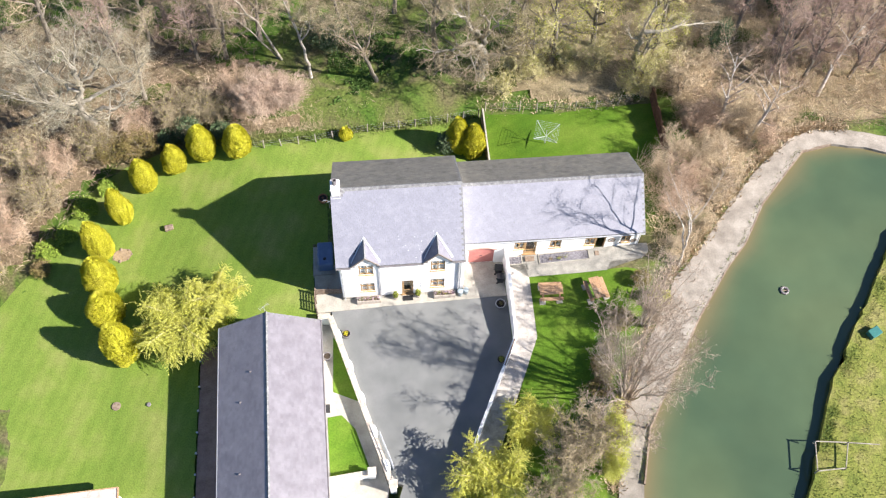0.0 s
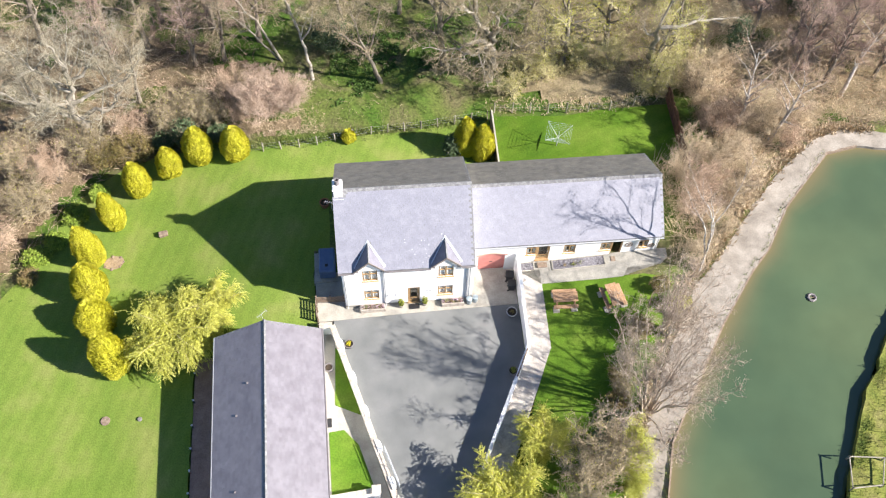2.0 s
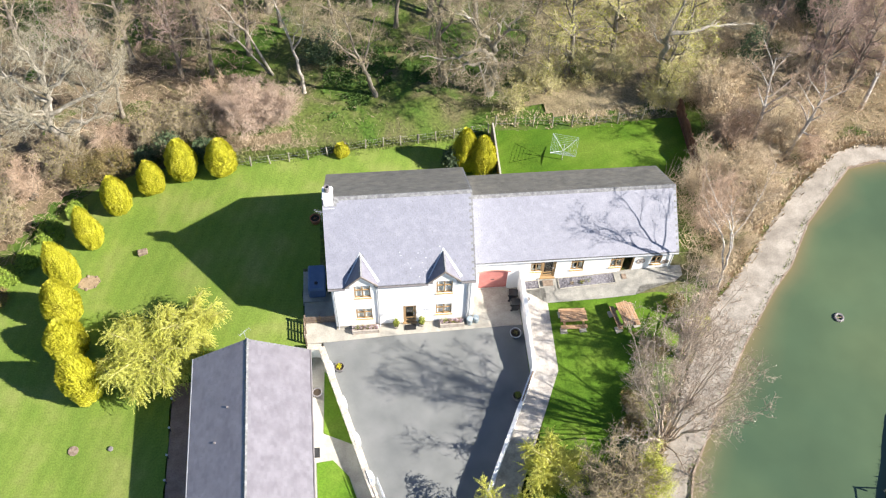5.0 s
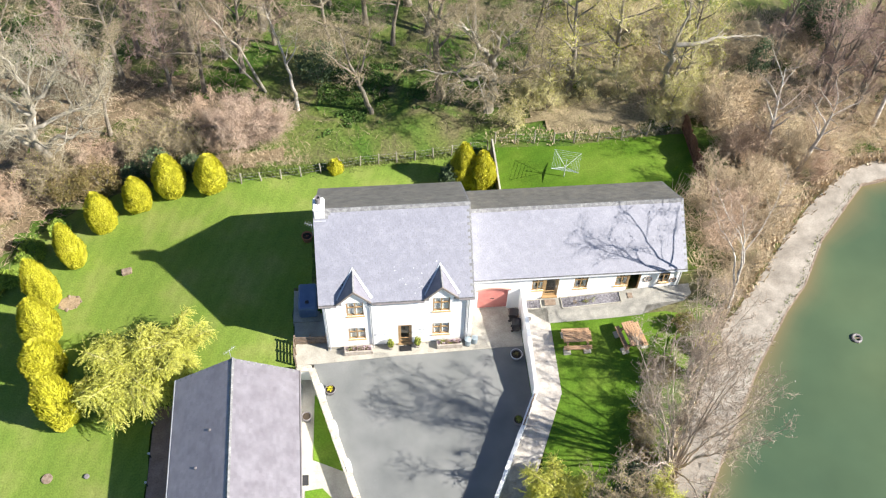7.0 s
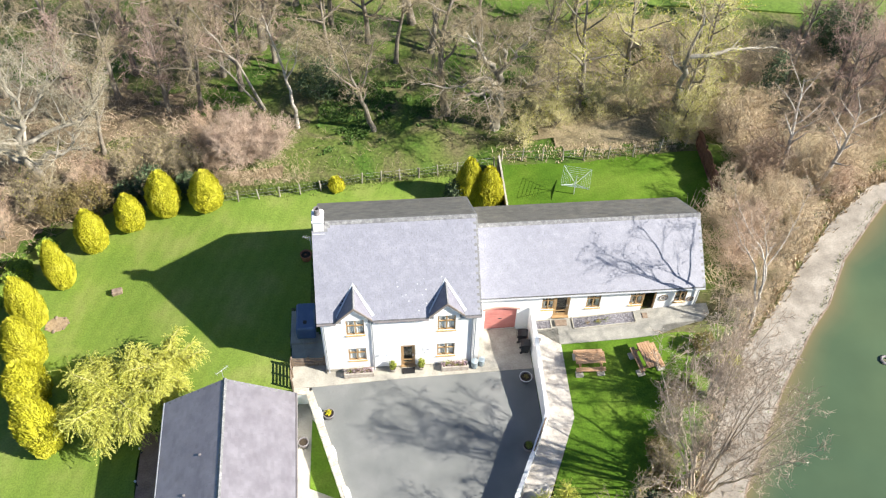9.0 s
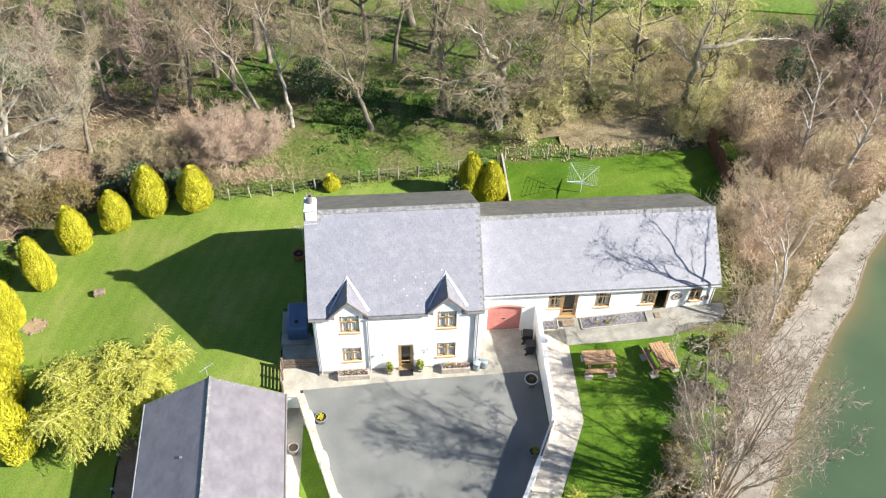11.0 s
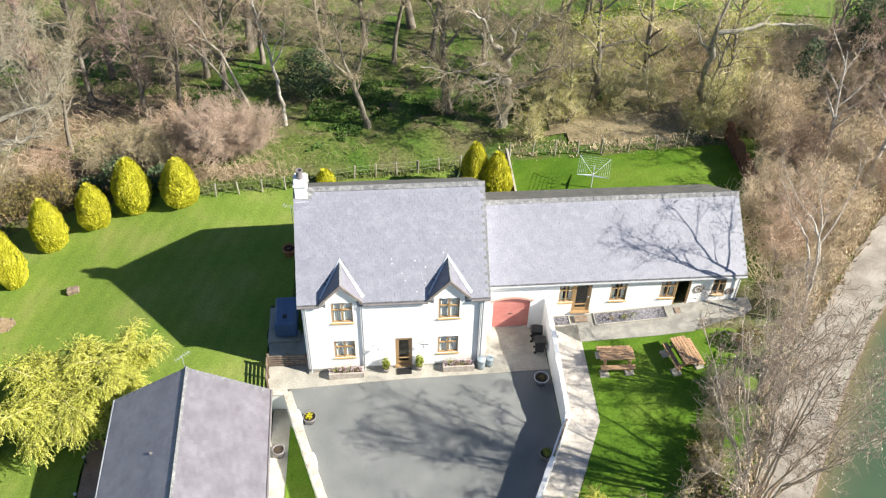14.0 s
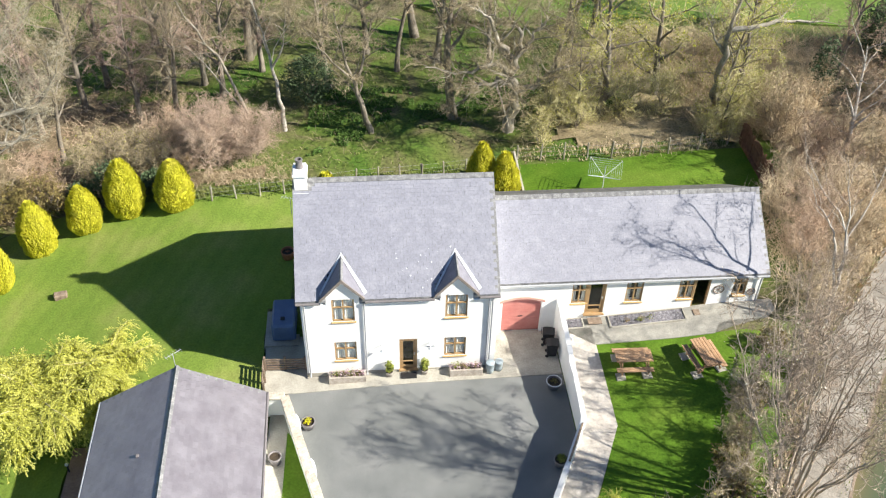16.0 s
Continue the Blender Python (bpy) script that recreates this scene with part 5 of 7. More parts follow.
for i, (k, x, y, s, a) in enumerate(((TALL, -10, 64, 1.0, 30), (OAK2, -16, 62.5, 0.95, 80), (TALL, 2.2, 65.3, 1.0, 140), (TALL, 4.1, 54.1, 1.0, 200), (OAK2, 10.9, 56.1, 0.8, 20), (OAK, -15.7, 60.9, 1.05, 300), (OAK, -10.1, 63.4, 1.05, 170), (OAK2, -21.7, 53.9, 0.75, 45), (OAK, -21.5, 60, 0.8, 250),
                                      (OAK, -31, 62, 0.9, 120), (OAK2, -42, 64, 1.0, 170), (TALL, -25, 71, 0.95, 220),
                                       (TALL, 10.5, 71, 0.85, 260), (OAK, -48, 50, 0.9, 75), (OAK, -14.5, 57, 0.7, 144), (OAK2, -4.2, 58.5, 0.8, 201), (OAK2, -30.5, 54.5, 0.8, 10), (OAK, -7.5, 69, 0.8, 260), (OAK2, 5.5, 69, 0.8, 310), (OAK2, -20, 67, 0.9, 99), (OAK, -42, 58, 0.85, 55), (RUSS, -17, 57, 0.95, 0), (RUSS, -13, 60.5, 1.0, 80), (RUSS, -20.5, 63, 1.1, 160), (RUSS, -9, 61.5, 0.95, 240), (RUSS, -24, 57.5, 1.0, 320), (RUSS, -4.5, 66, 1.0, 40), (OAK2, 13, 61, 0.85, 10), (OAK, -11.5, 58.5, 0.75, 190), (OAK, -1.5, 63, 0.8, 20), (OAK, -26, 64, 0.9, 310), (OAK2, 0.6, 60.3, 0.8, 70), (TALL, 3.4, 61.4, 0.75, 10), (OAK2, 7.2, 60.2, 0.8, 160))):
    k.put(x, y, s, a, "bare spring tree among others in a wood", group="wood")
for x, y, s, a in ((13.5, 52.5, 1.0, 0), (17.5, 54, 0.95, 90), (20.5, 50.3, 0.75, 180), (15, 63, 0.9, 270), (23.5, 57, 0.9, 45), (26.5, 62, 0.9, 300), (11.8, 51.4, 0.55, 10), (20.2, 48.9, 0.42, 220), (22.5, 53, 0.8, 330)):
    LEAFY.put(x, y, s, a, "slender tree in fresh yellow-green leaf", group="wood")
stem_tree("pale_stemmed_tree", "slim tree with a patchy pale trunk in the wood", -7.0, 53.7, -0.45, [([(0, 0, -0.2), (-0.12, 0, 2.4), (-0.36, -0.05, 5.0), (-0.85, -0.3, 8.0), (-1.3, -0.6, 10.8)], 0.17), ([(-0.36, -0.05, 4.8), (0.5, -0.5, 6.6), (0.9, -1.0, 9.2)], 0.08)],
          M_BIRCH, M_TWIG, M_BUD, 301, limbs=11, reach=2.6, branches=6, twigs=6, fine=4, start=0.5, rise=0.9, jit=0.03)
stem_tree("leaning_tree", "thin pale tree leaning far over in the wood", -9.5, 55.9, -0.45, [([(0, 0, -0.2), (-1.2, 0.6, 3.0), (-3.4, 1.6, 6.5), (-6.2, 2.6, 10.5)], 0.13), ([(-0.3, 0.2, -0.1), (-2.6, 0.6, 3.4), (-5.2, 1.2, 6.2)], 0.09)],
          M_PALEBARK, M_TWIGPK, M_BUD, 302, limbs=11, reach=2.6, branches=6, twigs=6, fine=4, rise=0.8, jit=0.1)
stem_tree("dead_tree", "broken dead tree with a long pale level limb", 20.7, 51.9, 1.5, [([(0, 0, -0.3), (-0.7, -1.5, 3.6), (-1.3, -3.0, 7.2), (-1.0, -3.0, 10.6)], 0.3), ([(-1.3, -3.2, 7.4), (0.7, -3.45, 7.85), (2.7, -3.0, 7.7), (4.8, -2.6, 7.4)], 0.17), ([(-1.0, -2.3, 5.6), (-2.3, -3.3, 7.0), (-2.9, -3.6, 8.6)], 0.11)],
          M_PALEBARK, M_TWIG, M_BUD, 303, limbs=7, reach=1.8, branches=4, twigs=4, fine=3, jit=0.1)
for x, y, s, a in ((-10.9, 50.4, 0.9, 0), (-8.9, 50.6, 0.72, 120)):
    PINK.put(x, y, s, a, "rounded bare shrub of pinkish-brown twigs", "shrub", "shrubs")


# ---- golden conifers and willows ----
def conifer_mesh(seed, h, r, count=5200):
    """Sprays of an egg-shaped golden conifer, and its inner body."""
    rnd = random.Random(seed)
    prof = [(0.0, 0.66), (0.1, 0.85), (0.28, 1.0), (0.5, 0.92), (0.7, 0.71), (0.85, 0.47), (0.95, 0.25), (1.0, 0.04)]

    def rad(u, a):
        k = float(np.interp(u, [p[0] for p in prof], [p[1] for p in prof]))
        return r * k * (1 + 0.2 * noise.noise((math.cos(a) * 1.3 + seed, math.sin(a) * 1.3, u * 2.6)) + 0.13 * noise.noise((math.cos(a) * 3.2 + seed, math.sin(a) * 3.2, u * 8)))
    cv, cf, sv, sf = [], [], [], []
    nu, na = 14, 18
    for i in range(nu + 1):
        for j in range(na):
            a = 2 * math.pi * j / na
            q = rad(i / nu, a) * 0.93
            cv.append((q * math.cos(a), q * math.sin(a), h * i / nu * 0.98))
    for i in range(nu):
        for j in range(na):
            cf.append((i * na + j, i * na + (j + 1) % na, (i + 1) * na + (j + 1) % na, (i + 1) * na + j))
    while count:
        u, a = rnd.random(), rnd.uniform(0, 2 * math.pi)
        q = rad(u, a)
        if rnd.random() > 0.15 + 0.85 * q / r:
            continue
        count -= 1
        q *= rnd.uniform(0.9, 1.02)
        p = Vector((q * math.cos(a), q * math.sin(a), h * u))
        o = Vector((math.cos(a), math.sin(a), 0))
        d = (Vector((0, 0, 1.0)) + o * rnd.uniform(0.1, 0.6) + Vector((rnd.gauss(0, .22), rnd.gauss(0, .22), 0))).normalized()
        s, w = rnd.uniform(0.11, 0.25), rnd.uniform(0.025, 0.05)
        t = d.cross(o)
        t = t.normalized() if t.length > 0.1 else d.orthogonal().normalized()
        k = len(sv)
        sv += [tuple(p - d * s * 0.3), tuple(p + t * w + d * s * 0.25), tuple(p + o * w * 0.8 + d * s * 0.2), tuple(p - t * w + d * s * 0.25), tuple(p + d * s + o * 0.02)]
        sf += [(k, k + 1, k + 2), (k, k + 2, k + 3), (k + 1, k + 4, k + 2), (k + 2, k + 4, k + 3), (k, k + 3, k + 4, k + 1)]
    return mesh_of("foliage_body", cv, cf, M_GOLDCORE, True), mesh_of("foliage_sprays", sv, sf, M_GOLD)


CONES = [conifer_mesh(1, 4.0, 1.1), conifer_mesh(2, 4.0, 1.1), conifer_mesh(3, 4.0, 1.1), conifer_mesh(7, 4.0, 1.1)]


def golden_conifer(x, y, k, r, h, turn=0, label="egg-shaped golden conifer at the edge of the lawn"):
    root = thing("golden_conifer", label, "conifer", "golden conifers", pose(x, y, ground_z(x) - 0.05, 2 * math.sin(x), 2 * math.cos(y), turn))
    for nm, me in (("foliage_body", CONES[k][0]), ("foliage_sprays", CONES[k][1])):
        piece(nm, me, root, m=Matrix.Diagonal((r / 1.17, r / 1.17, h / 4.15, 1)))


for x, y, k, r, h, a in ((-21.26, 29.54, 0, 1.33, 5.2, 0), (-22.9, 32.9, 1, 1.42, 3.9, 70), (-23.5, 35.5, 2, 1.28, 4.8, 140), (-23.89, 38.66, 3, 1.08, 4.8, 210), (-22.5, 41.75, 0, 0.98, 4.3, 280),
                          (-20.9, 44.6, 1, 1.08, 3.7, 20), (-18.4, 46.0, 2, 1.04, 3.35, 90), (-16.15, 46.9, 3, 1.2, 4.0, 160), (-13.18, 46.7, 0, 1.18, 3.4, 230)):
    golden_conifer(x, y, k, r, h, a)
CONES.append(conifer_mesh(9, 1.2, 0.58, count=900))
golden_conifer(-4.16, 46.95, 4, 1.1, 4.0, 0, "small round golden conifer by the fence")
golden_conifer(6.1, 44.4, 1, 0.98, 3.9, 40, "tall golden conifer by the garden wall")
golden_conifer(5.0, 45.1, 2, 1.0, 4.3, 160, "tall golden conifer by the garden wall")


def weeping_meshes(seed, h, r, limbs, strands):
    """Trunk with arching limbs, hung with yellow strands of small leaves."""
    rnd = random.Random(seed)
    tv, tf, sv, sf, arms = [], [], [], [], []
    trunk = wander(Vector((0, 0, -0.2)), Vector((0.05, 0.05, 1)), h * 0.6, 5, 0.08, 0.0, rnd)
    tube(tv, tf, trunk, [0.16 * h / 5 * (1 - 0.12 * i) for i in range(6)], 8)
    for i in range(limbs):
        az = i * 2.4 + rnd.uniform(-0.3, 0.3)
        p, _ = at_path(trunk, rnd.uniform(0.55, 0.99))
        L = r * rnd.uniform(0.5, 1.1)
        d = Vector((math.cos(az), math.sin(az), rnd.uniform(0.5, 1.6)))
        limb = wander(p, d, L * 1.25, 7, 0.12, -0.12, rnd)
        bv, bf = [], []
        tube(bv, bf, limb, [0.045 * (1 - 0.11 * k) for k in range(8)], 5)
        arms.append(mesh_of("limb", bv, bf, M_TWIGY, True))
        for _ in range(strands):
            q, ld = at_path(limb, rnd.uniform(0.2, 0.99))
            sd = (ld * 0.7 + Vector((rnd.gauss(0, 0.8), rnd.gauss(0, 0.8), rnd.uniform(-0.5, 0.35)))).normalized()
            st = wander(q, sd, rnd.uniform(0.7, 1.7), 4, 0.10, -0.3, rnd)
            tube(sv, sf, st, [0.01, 0.009, 0.008, 0.007, 0], 3)
            for k in range(26):
                e, ed = at_path(st, rnd.uniform(0.1, 0.99))
                o = Vector((rnd.gauss(0, 1), rnd.gauss(0, 1), rnd.gauss(0, 0.6) - 0.5)).normalized()
                tip = e + (ed * 1.1 + o).normalized() * rnd.uniform(0.10, 0.20)
                mid = e.lerp(tip, 0.5)
                t = (tip - e).orthogonal().normalized() * 0.026
                n = len(sv)
                sv += [tuple(e), tuple(mid + t), tuple(tip), tuple(mid - t + Vector((0, 0, 0.012)))]
                sf += [(n, n + 1, n + 2), (n, n + 2, n + 3)]
    return mesh_of("trunk", tv, tf, M_BARK, True), mesh_of("drooping_foliage", sv, sf, M_WILLOW), arms


WILL = [weeping_meshes(5, 5.0, 2.9, 44, 105), weeping_meshes(6, 5.5, 3.0, 30, 100)]


def willow(x, y, k, s, turn, label, z=None, sz=1.0):
    r = thing("golden_willow", label, "willow", "golden willows", pose(x, y, ground_z(x) if z is None else z, 0, 0, turn))
    for nm, me in (("trunk", WILL[k][0]), ("drooping_foliage", WILL[k][1]), *[("limb", q) for q in WILL[k][2]]):
        piece(nm, me, r, m=Matrix.Diagonal((s, s, s * sz, 1)))


willow(-16.3, 30.6, 0, 0.93, 0, "golden willow in yellow leaf beside the barn", sz=0.85)
willow(-14.3, 32.2, 1, 0.64, 90, "golden willow in yellow leaf beside the barn")
willow(7.5, 20.5, 1, 0.56, 30, "golden willow in bright spring leaf by the wall", garden_z(8), 0.95)
willow(4.8, 17.0, 1, 0.78, 200, "golden willow in bright spring leaf by the wall", 0.5, 0.85)

for x, y, s, a in ((12.7, 17.0, 0.62, 0), (13.0, 18.1, 0.66, 40), (13.2, 19.2, 0.66, 90), (13.45, 20.4, 0.62, 200)):
    LIME.put(x, y, s, a, "upright lime-green budding shrub beside the path", "shrub", "shrubs", z=1.15)

# scrub behind the garden fence
for x, y, s, a in ((9.2, 50.2, 0.65, 0), (11.6, 51.2, 0.6, 70), (14.6, 51.8, 0.7, 140), (17.4, 51.6, 0.75, 210), (19.5, 48.9, 0.5, 350), (10.4, 52.4, 0.9, 50), (20.6, 48.5, 0.62, 120), (22.2, 50.2, 0.9, 330)):
    YSCRUB.put(x, y, s, a, "straw-coloured budding shrub behind the fence", "shrub", "shrubs")

# lakeside and copse
rnd = random.Random(81)
stems = []
for i in range(18):
    a, out = i * 2.4 + rnd.uniform(-0.3, 0.3), (1.2, 3.0, 4.3, 5.4)[i % 4] * rnd.uniform(0.9, 1.1)
    top = 13.0 - out * (0.85 if i % 3 else 1.3)
    dx, dy = math.cos(a) * 0.98 - 0.1, math.sin(a) * 0.85
    stems.append(([(dx * 0.3, dy * 0.3, -0.3), (dx * out * 0.33, dy * out * 0.33, top * 0.33), (dx * out * 0.7, dy * out * 0.7, top * 0.68), (dx * out, dy * out, top)], 0.066))
stem_tree("budding_lakeside_tree", "many-stemmed lakeside tree with pale spring buds", 14.75, 22.2, 1.3, stems, M_ALDER, M_TWIGA, M_BUD, 82, limbs=9, reach=2.0, branches=6, twigs=4, fine=2, start=0.3, rise=1.5, twig_r=0.0105, leaf=0.06,
          leaf_size=0.045, jit=0.05, group="lakeside trees")
stems = []
for i in range(13):
    a, out = i * 2.4 + rnd.uniform(-0.3, 0.3), (0.7, 1.9, 2.9)[i % 3] * rnd.uniform(0.9, 1.15)
    top = 9.4 - out * 0.9
    stems.append(([(math.cos(a) * 0.2, math.sin(a) * 0.2, -0.3), (math.cos(a) * out * 0.35, math.sin(a) * out * 0.35, top * 0.35), (math.cos(a) * out, math.sin(a) * out, top)], 0.065))
stem_tree("budding_lakeside_tree", "many-stemmed lakeside tree with pale spring buds", 17.0, 27.6, 1.45, stems, M_ALDER, M_TWIGA, M_BUD, 85, limbs=8, reach=1.7, branches=5, twigs=4, fine=2, start=0.25, rise=1.4, twig_r=0.0105, leaf=0.06,
          leaf_size=0.045, jit=0.05, group="lakeside trees")
stem_tree("birch_tree", "white-stemmed birch leaning over the cottage end", 20.4, 32.0, 1.5, [([(0, 0, -0.3), (-0.1, 0.35, 3.0), (-0.1, 0.7, 4.8), (-0.5, 1.3, 6.1), (-1.3, 2.5, 7.0), (-2.0, 3.5, 8.3)], 0.085), ([(-0.05, 0.1, 1.4), (-0.6, 0.7, 4.4), (-1.2, 0.75, 6.1), (-1.9, 1.2, 6.9), (-2.6, 1.4, 8.6)], 0.07),
                                                                                                     ([(-0.25, 0.8, 5.0), (1.2, 2.0, 7.0), (2.3, 3.6, 8.8)], 0.045), ([(-0.1, 0.4, 3.4), (-0.7, 0.4, 6.8), (-1.6, 0.7, 9.8)], 0.065)],
          M_BIRCH, M_TWIGR, M_BUD, 83, limbs=7, reach=2.3, branches=4, twigs=4, fine=3, start=0.42, rise=0.7, twig_r=0.008, jit=0.05, group="copse")
stems = []
for i in range(22):
    a, out = i * 2.4 + rnd.uniform(-0.3, 0.3), (0.5, 1.5, 2.3, 2.9)[i % 4] * rnd.uniform(0.9, 1.15)
    stems.append(([(math.cos(a) * 0.15, math.sin(a) * 0.15, -0.3), (math.cos(a) * out * 0.4, math.sin(a) * out * 0.4, 1.9 - 0.2 * out), (math.cos(a) * out, math.sin(a) * out, 4.5 - 0.7 * out)], 0.05))
stem_tree("bare_bank_shrub", "low bare many-stemmed shrub on the garden bank", 9.7, 17.9, 0.75, stems, M_BARK, M_TWIG, M_BUD, 84, limbs=6, reach=1.0, branches=4, twigs=3, fine=2, start=0.25, rise=1.5, twig_r=0.012, jit=0.05, group="lakeside trees")
SCRUB.put(11.3, 18.9, 1.0, 160, "bare twiggy shrub on the garden bank", "shrub", "shrubs", z=0.95)
SCRUB.put(9.2, 15.5, 1.0, 250, "bare twiggy shrub on the garden bank", "shrub", "shrubs", z=0.75)
for x, y, s, a in ((13.9, 25.8, 0.42, 0), (13.3, 23.8, 0.42, 90), (14.8, 27.6, 0.4, 180)):
    SCRUB.put(x, y, s, a, "twiggy budding shrub by the paling fence", "shrub", "shrubs", z=garden_z(x))
BIRCH.put(26.3, 44.5, 0.9, 140, "silver birch with pale leaning stems", group="copse")
BIRCH.put(28.5, 43.3, 0.9, 260, "silver birch with pale leaning stems", group="copse")
BIRCH.put(35.4, 47.3, 0.9, 20, "silver birch with pale leaning stems", group="copse")
for i, (x, y, s, a) in enumerate(((31.3, 48.6, 0.95, 180), (34.5, 48.8, 0.9, 300), (37.5, 50, 0.9, 90), (40.5, 52, 0.95, 20), (33, 53, 0.95, 200), (36.5, 54.5, 1.0, 310), (43.5, 50.5, 0.9, 150), (41.5, 57, 1.0, 260), (30, 54.5, 0.95, 75), (46, 54.5, 1.0, 30), (35.6, 50.6, 0.9, 140), (38.6, 48.9, 0.85, 230), (40.6, 49.6, 0.85, 10), (33.2, 50.6, 0.85, 50))):
    RUSS.put(x, y, s, a, "bare russet-twigged tree in a thick copse", group="copse")
for i, (x, y, s, a) in enumerate(((20.8, 36.6, 0.75, 0), (20.6, 40.2, 0.7, 70), (21.8, 41.8, 0.8, 140), (23.8, 40.6, 0.8, 210), (20.0, 33.0, 0.6, 280), (24.4, 44, 0.9, 350), (26.8, 44.6, 0.9, 40), (29.5, 45, 0.8, 110), (23.6, 48.2, 1.0, 130), (25.4, 49.4, 0.9, 230), (22.0, 38.6, 0.8, 20), (28.2, 43.6, 0.8, 60), (24.3, 37.4, 0.65, 15), (26.2, 39.4, 0.6, 85), (22.6, 35.2, 0.6, 165), (29.3, 42.4, 0.6, 245), (21.2, 33.9, 0.5, 300), (25.0, 41.8, 0.75, 190), (31.2, 44.2, 0.6, 55))):
    (STRAWS if i % 5 else RSCRUB).put(x, y, s, a, "low bare shrub under the birches", "shrub", "shrubs")
for i, (x, y, s, a) in enumerate(((-29.5, 43.5, 0.9, 0), (-27.6, 46.5, 0.9, 80), (-25, 48.3, 0.9, 160), (-31.5, 40.5, 0.9, 240), (-33, 37.5, 0.9, 320), (-21.5, 49.6, 0.8, 40), (-30.5, 47.5, 1.0, 120), (-33.5, 44, 1.0, 200), (-36, 40, 1.0, 280), (-34.5, 48.5, 1.0, 0),
                                  (-18.5, 50.3, 0.8, 70), (-37, 35, 1, 10), (-14.9, 50.3, 0.62, 20), (-12.9, 49.9, 0.55, 210), (-16.4, 51.0, 0.75, 220), (-13.6, 52.2, 0.8, 100))):
    (RSCRUB if i % 2 else SCRUB).put(x, y, s, a, "tangled bare shrub at the lawn edge", "shrub", "shrubs")


# ---- undergrowth ----
def twig_tangle(name, count, place, length, mat, label, seed, r=0.014, arch=0.5):
    """Arching dead stems and brambles, scattered as one stuff."""
    rnd = random.Random(seed)
    verts, faces, made = [], [], 0
    while made < count:
        x, y = place(rnd)
        if noise.noise((x * 0.22, y * 0.22, seed)) + 0.35 * noise.noise((x * 0.7, y * 0.7, seed)) < rnd.uniform(-0.45, 0.25):
            continue
        p = Vector((x, y, ground_z(x, y) + rnd.uniform(-0.05, 0.5) * length))
        a = rnd.uniform(0, 6.283)
        d = Vector((math.cos(a), math.sin(a), rnd.uniform(0.2, 1.8)))
        L = length * rnd.uniform(0.5, 1.3)
        q = p + d.normalized() * L * 0.55
        e = q + (d.normalized() - Vector((0, 0, arch))).normalized() * L * 0.45
        tube(verts, faces, [p, q, e], [r, r * 0.8, 0], 3)
        made += 1
    ob = new(name, mesh_of(name, verts, faces, mat))
    return tagged(ob, label, "undergrowth", "", "stuff")


def tufts(name, count, place, size, mat, label, seed, height=None):
    rnd = random.Random(seed)
    verts, faces = [], []
    for _ in range(count):
        x, y, z = place(rnd)
        for _ in range(3):
            a, s = rnd.uniform(0, 6.283), size * rnd.uniform(0.5, 1.4)
            o = Vector((math.cos(a), math.sin(a), 0))
            b = Vector((x, y, z)) + o * rnd.uniform(0, size)
            t = Vector((-o.y, o.x, 0)) * s * 0.16
            tip = b + o * s * rnd.uniform(0.2, 0.9) + Vector((0, 0, s))
            k = len(verts)
            verts += [tuple(b - t), tuple(b + t), tuple(b + o * s * 0.1 + Vector((0, 0, 0.02))), tuple(tip)]
            faces += [(k, k + 1, k + 3), (k + 1, k + 2, k + 3), (k + 2, k, k + 3)]
    return tagged(new(name, mesh_of(name, verts, faces, mat)), label, "grass", "", "stuff")


def ring_place(x0, x1, y0, y1):
    return lambda r: (r.uniform(x0, x1), r.uniform(y0, y1))


def west_wood(r):
    while True:
        x, y = r.uniform(-48, -11), r.uniform(36, 82)
        if not inside(x, y, LAWN_W) and y > 48.2 - max(0, (-19 - x)) * 0.9:
            return x, y


def east_copse(r):
    while True:
        x, y = r.uniform(18.8, 46), r.uniform(31, 60)
        if not inside(x + 0.9, y - 0.7, PATH_W + [(48, 20), (9, 0)]) and (x > 22.8 or y < 41.5 or y > 48.5) and not (x < 18.4 and 33 < y < 42):
            return x, y


twig_tangle("west_undergrowth", 6500, west_wood, 1.3, M_TWIG, "tangled brown undergrowth of a leafless wood", 3)
twig_tangle("west_bramble", 6000, west_wood, 1.1, M_TWIGR, "russet bramble stems in the wood", 4)
twig_tangle("mid_undergrowth", 1500, ring_place(-11, 21, 48.3, 70), 0.8, M_TWIG, "brown dead stems on the wood floor", 5, r=0.01)
twig_tangle("fence_straw", 1100, ring_place(-13, -6, 47.9, 50.5), 0.5, M_STRAW, "dry straw stems behind the fence", 15, r=0.009, arch=0.3)
twig_tangle("mid_green_stems", 4500, ring_place(10, 24, 51, 63), 0.8, M_TWIGY, "upright yellow-green scrub stems in the wood", 8, r=0.011, arch=0.1)
twig_tangle("copse_undergrowth", 4500, east_copse, 1.3, M_TWIGR, "thick russet undergrowth of the copse", 6)
twig_tangle("copse_straw", 10000, east_copse, 1.7, M_STRAW, "straw-coloured dead stems of the copse", 7, r=0.012, arch=0.2)


def edge_place(line, spread, z):
    segs = list(zip(line, line[1:]))

    def f(r):
        (x0, y0), (x1, y1) = r.choice(segs)
        u = r.random()
        x, y = x0 + (x1 - x0) * u + r.gauss(0, spread), y0 + (y1 - y0) * u + r.gauss(0, spread)
        return x, y, (z(x, y) if callable(z) else z)
    return f


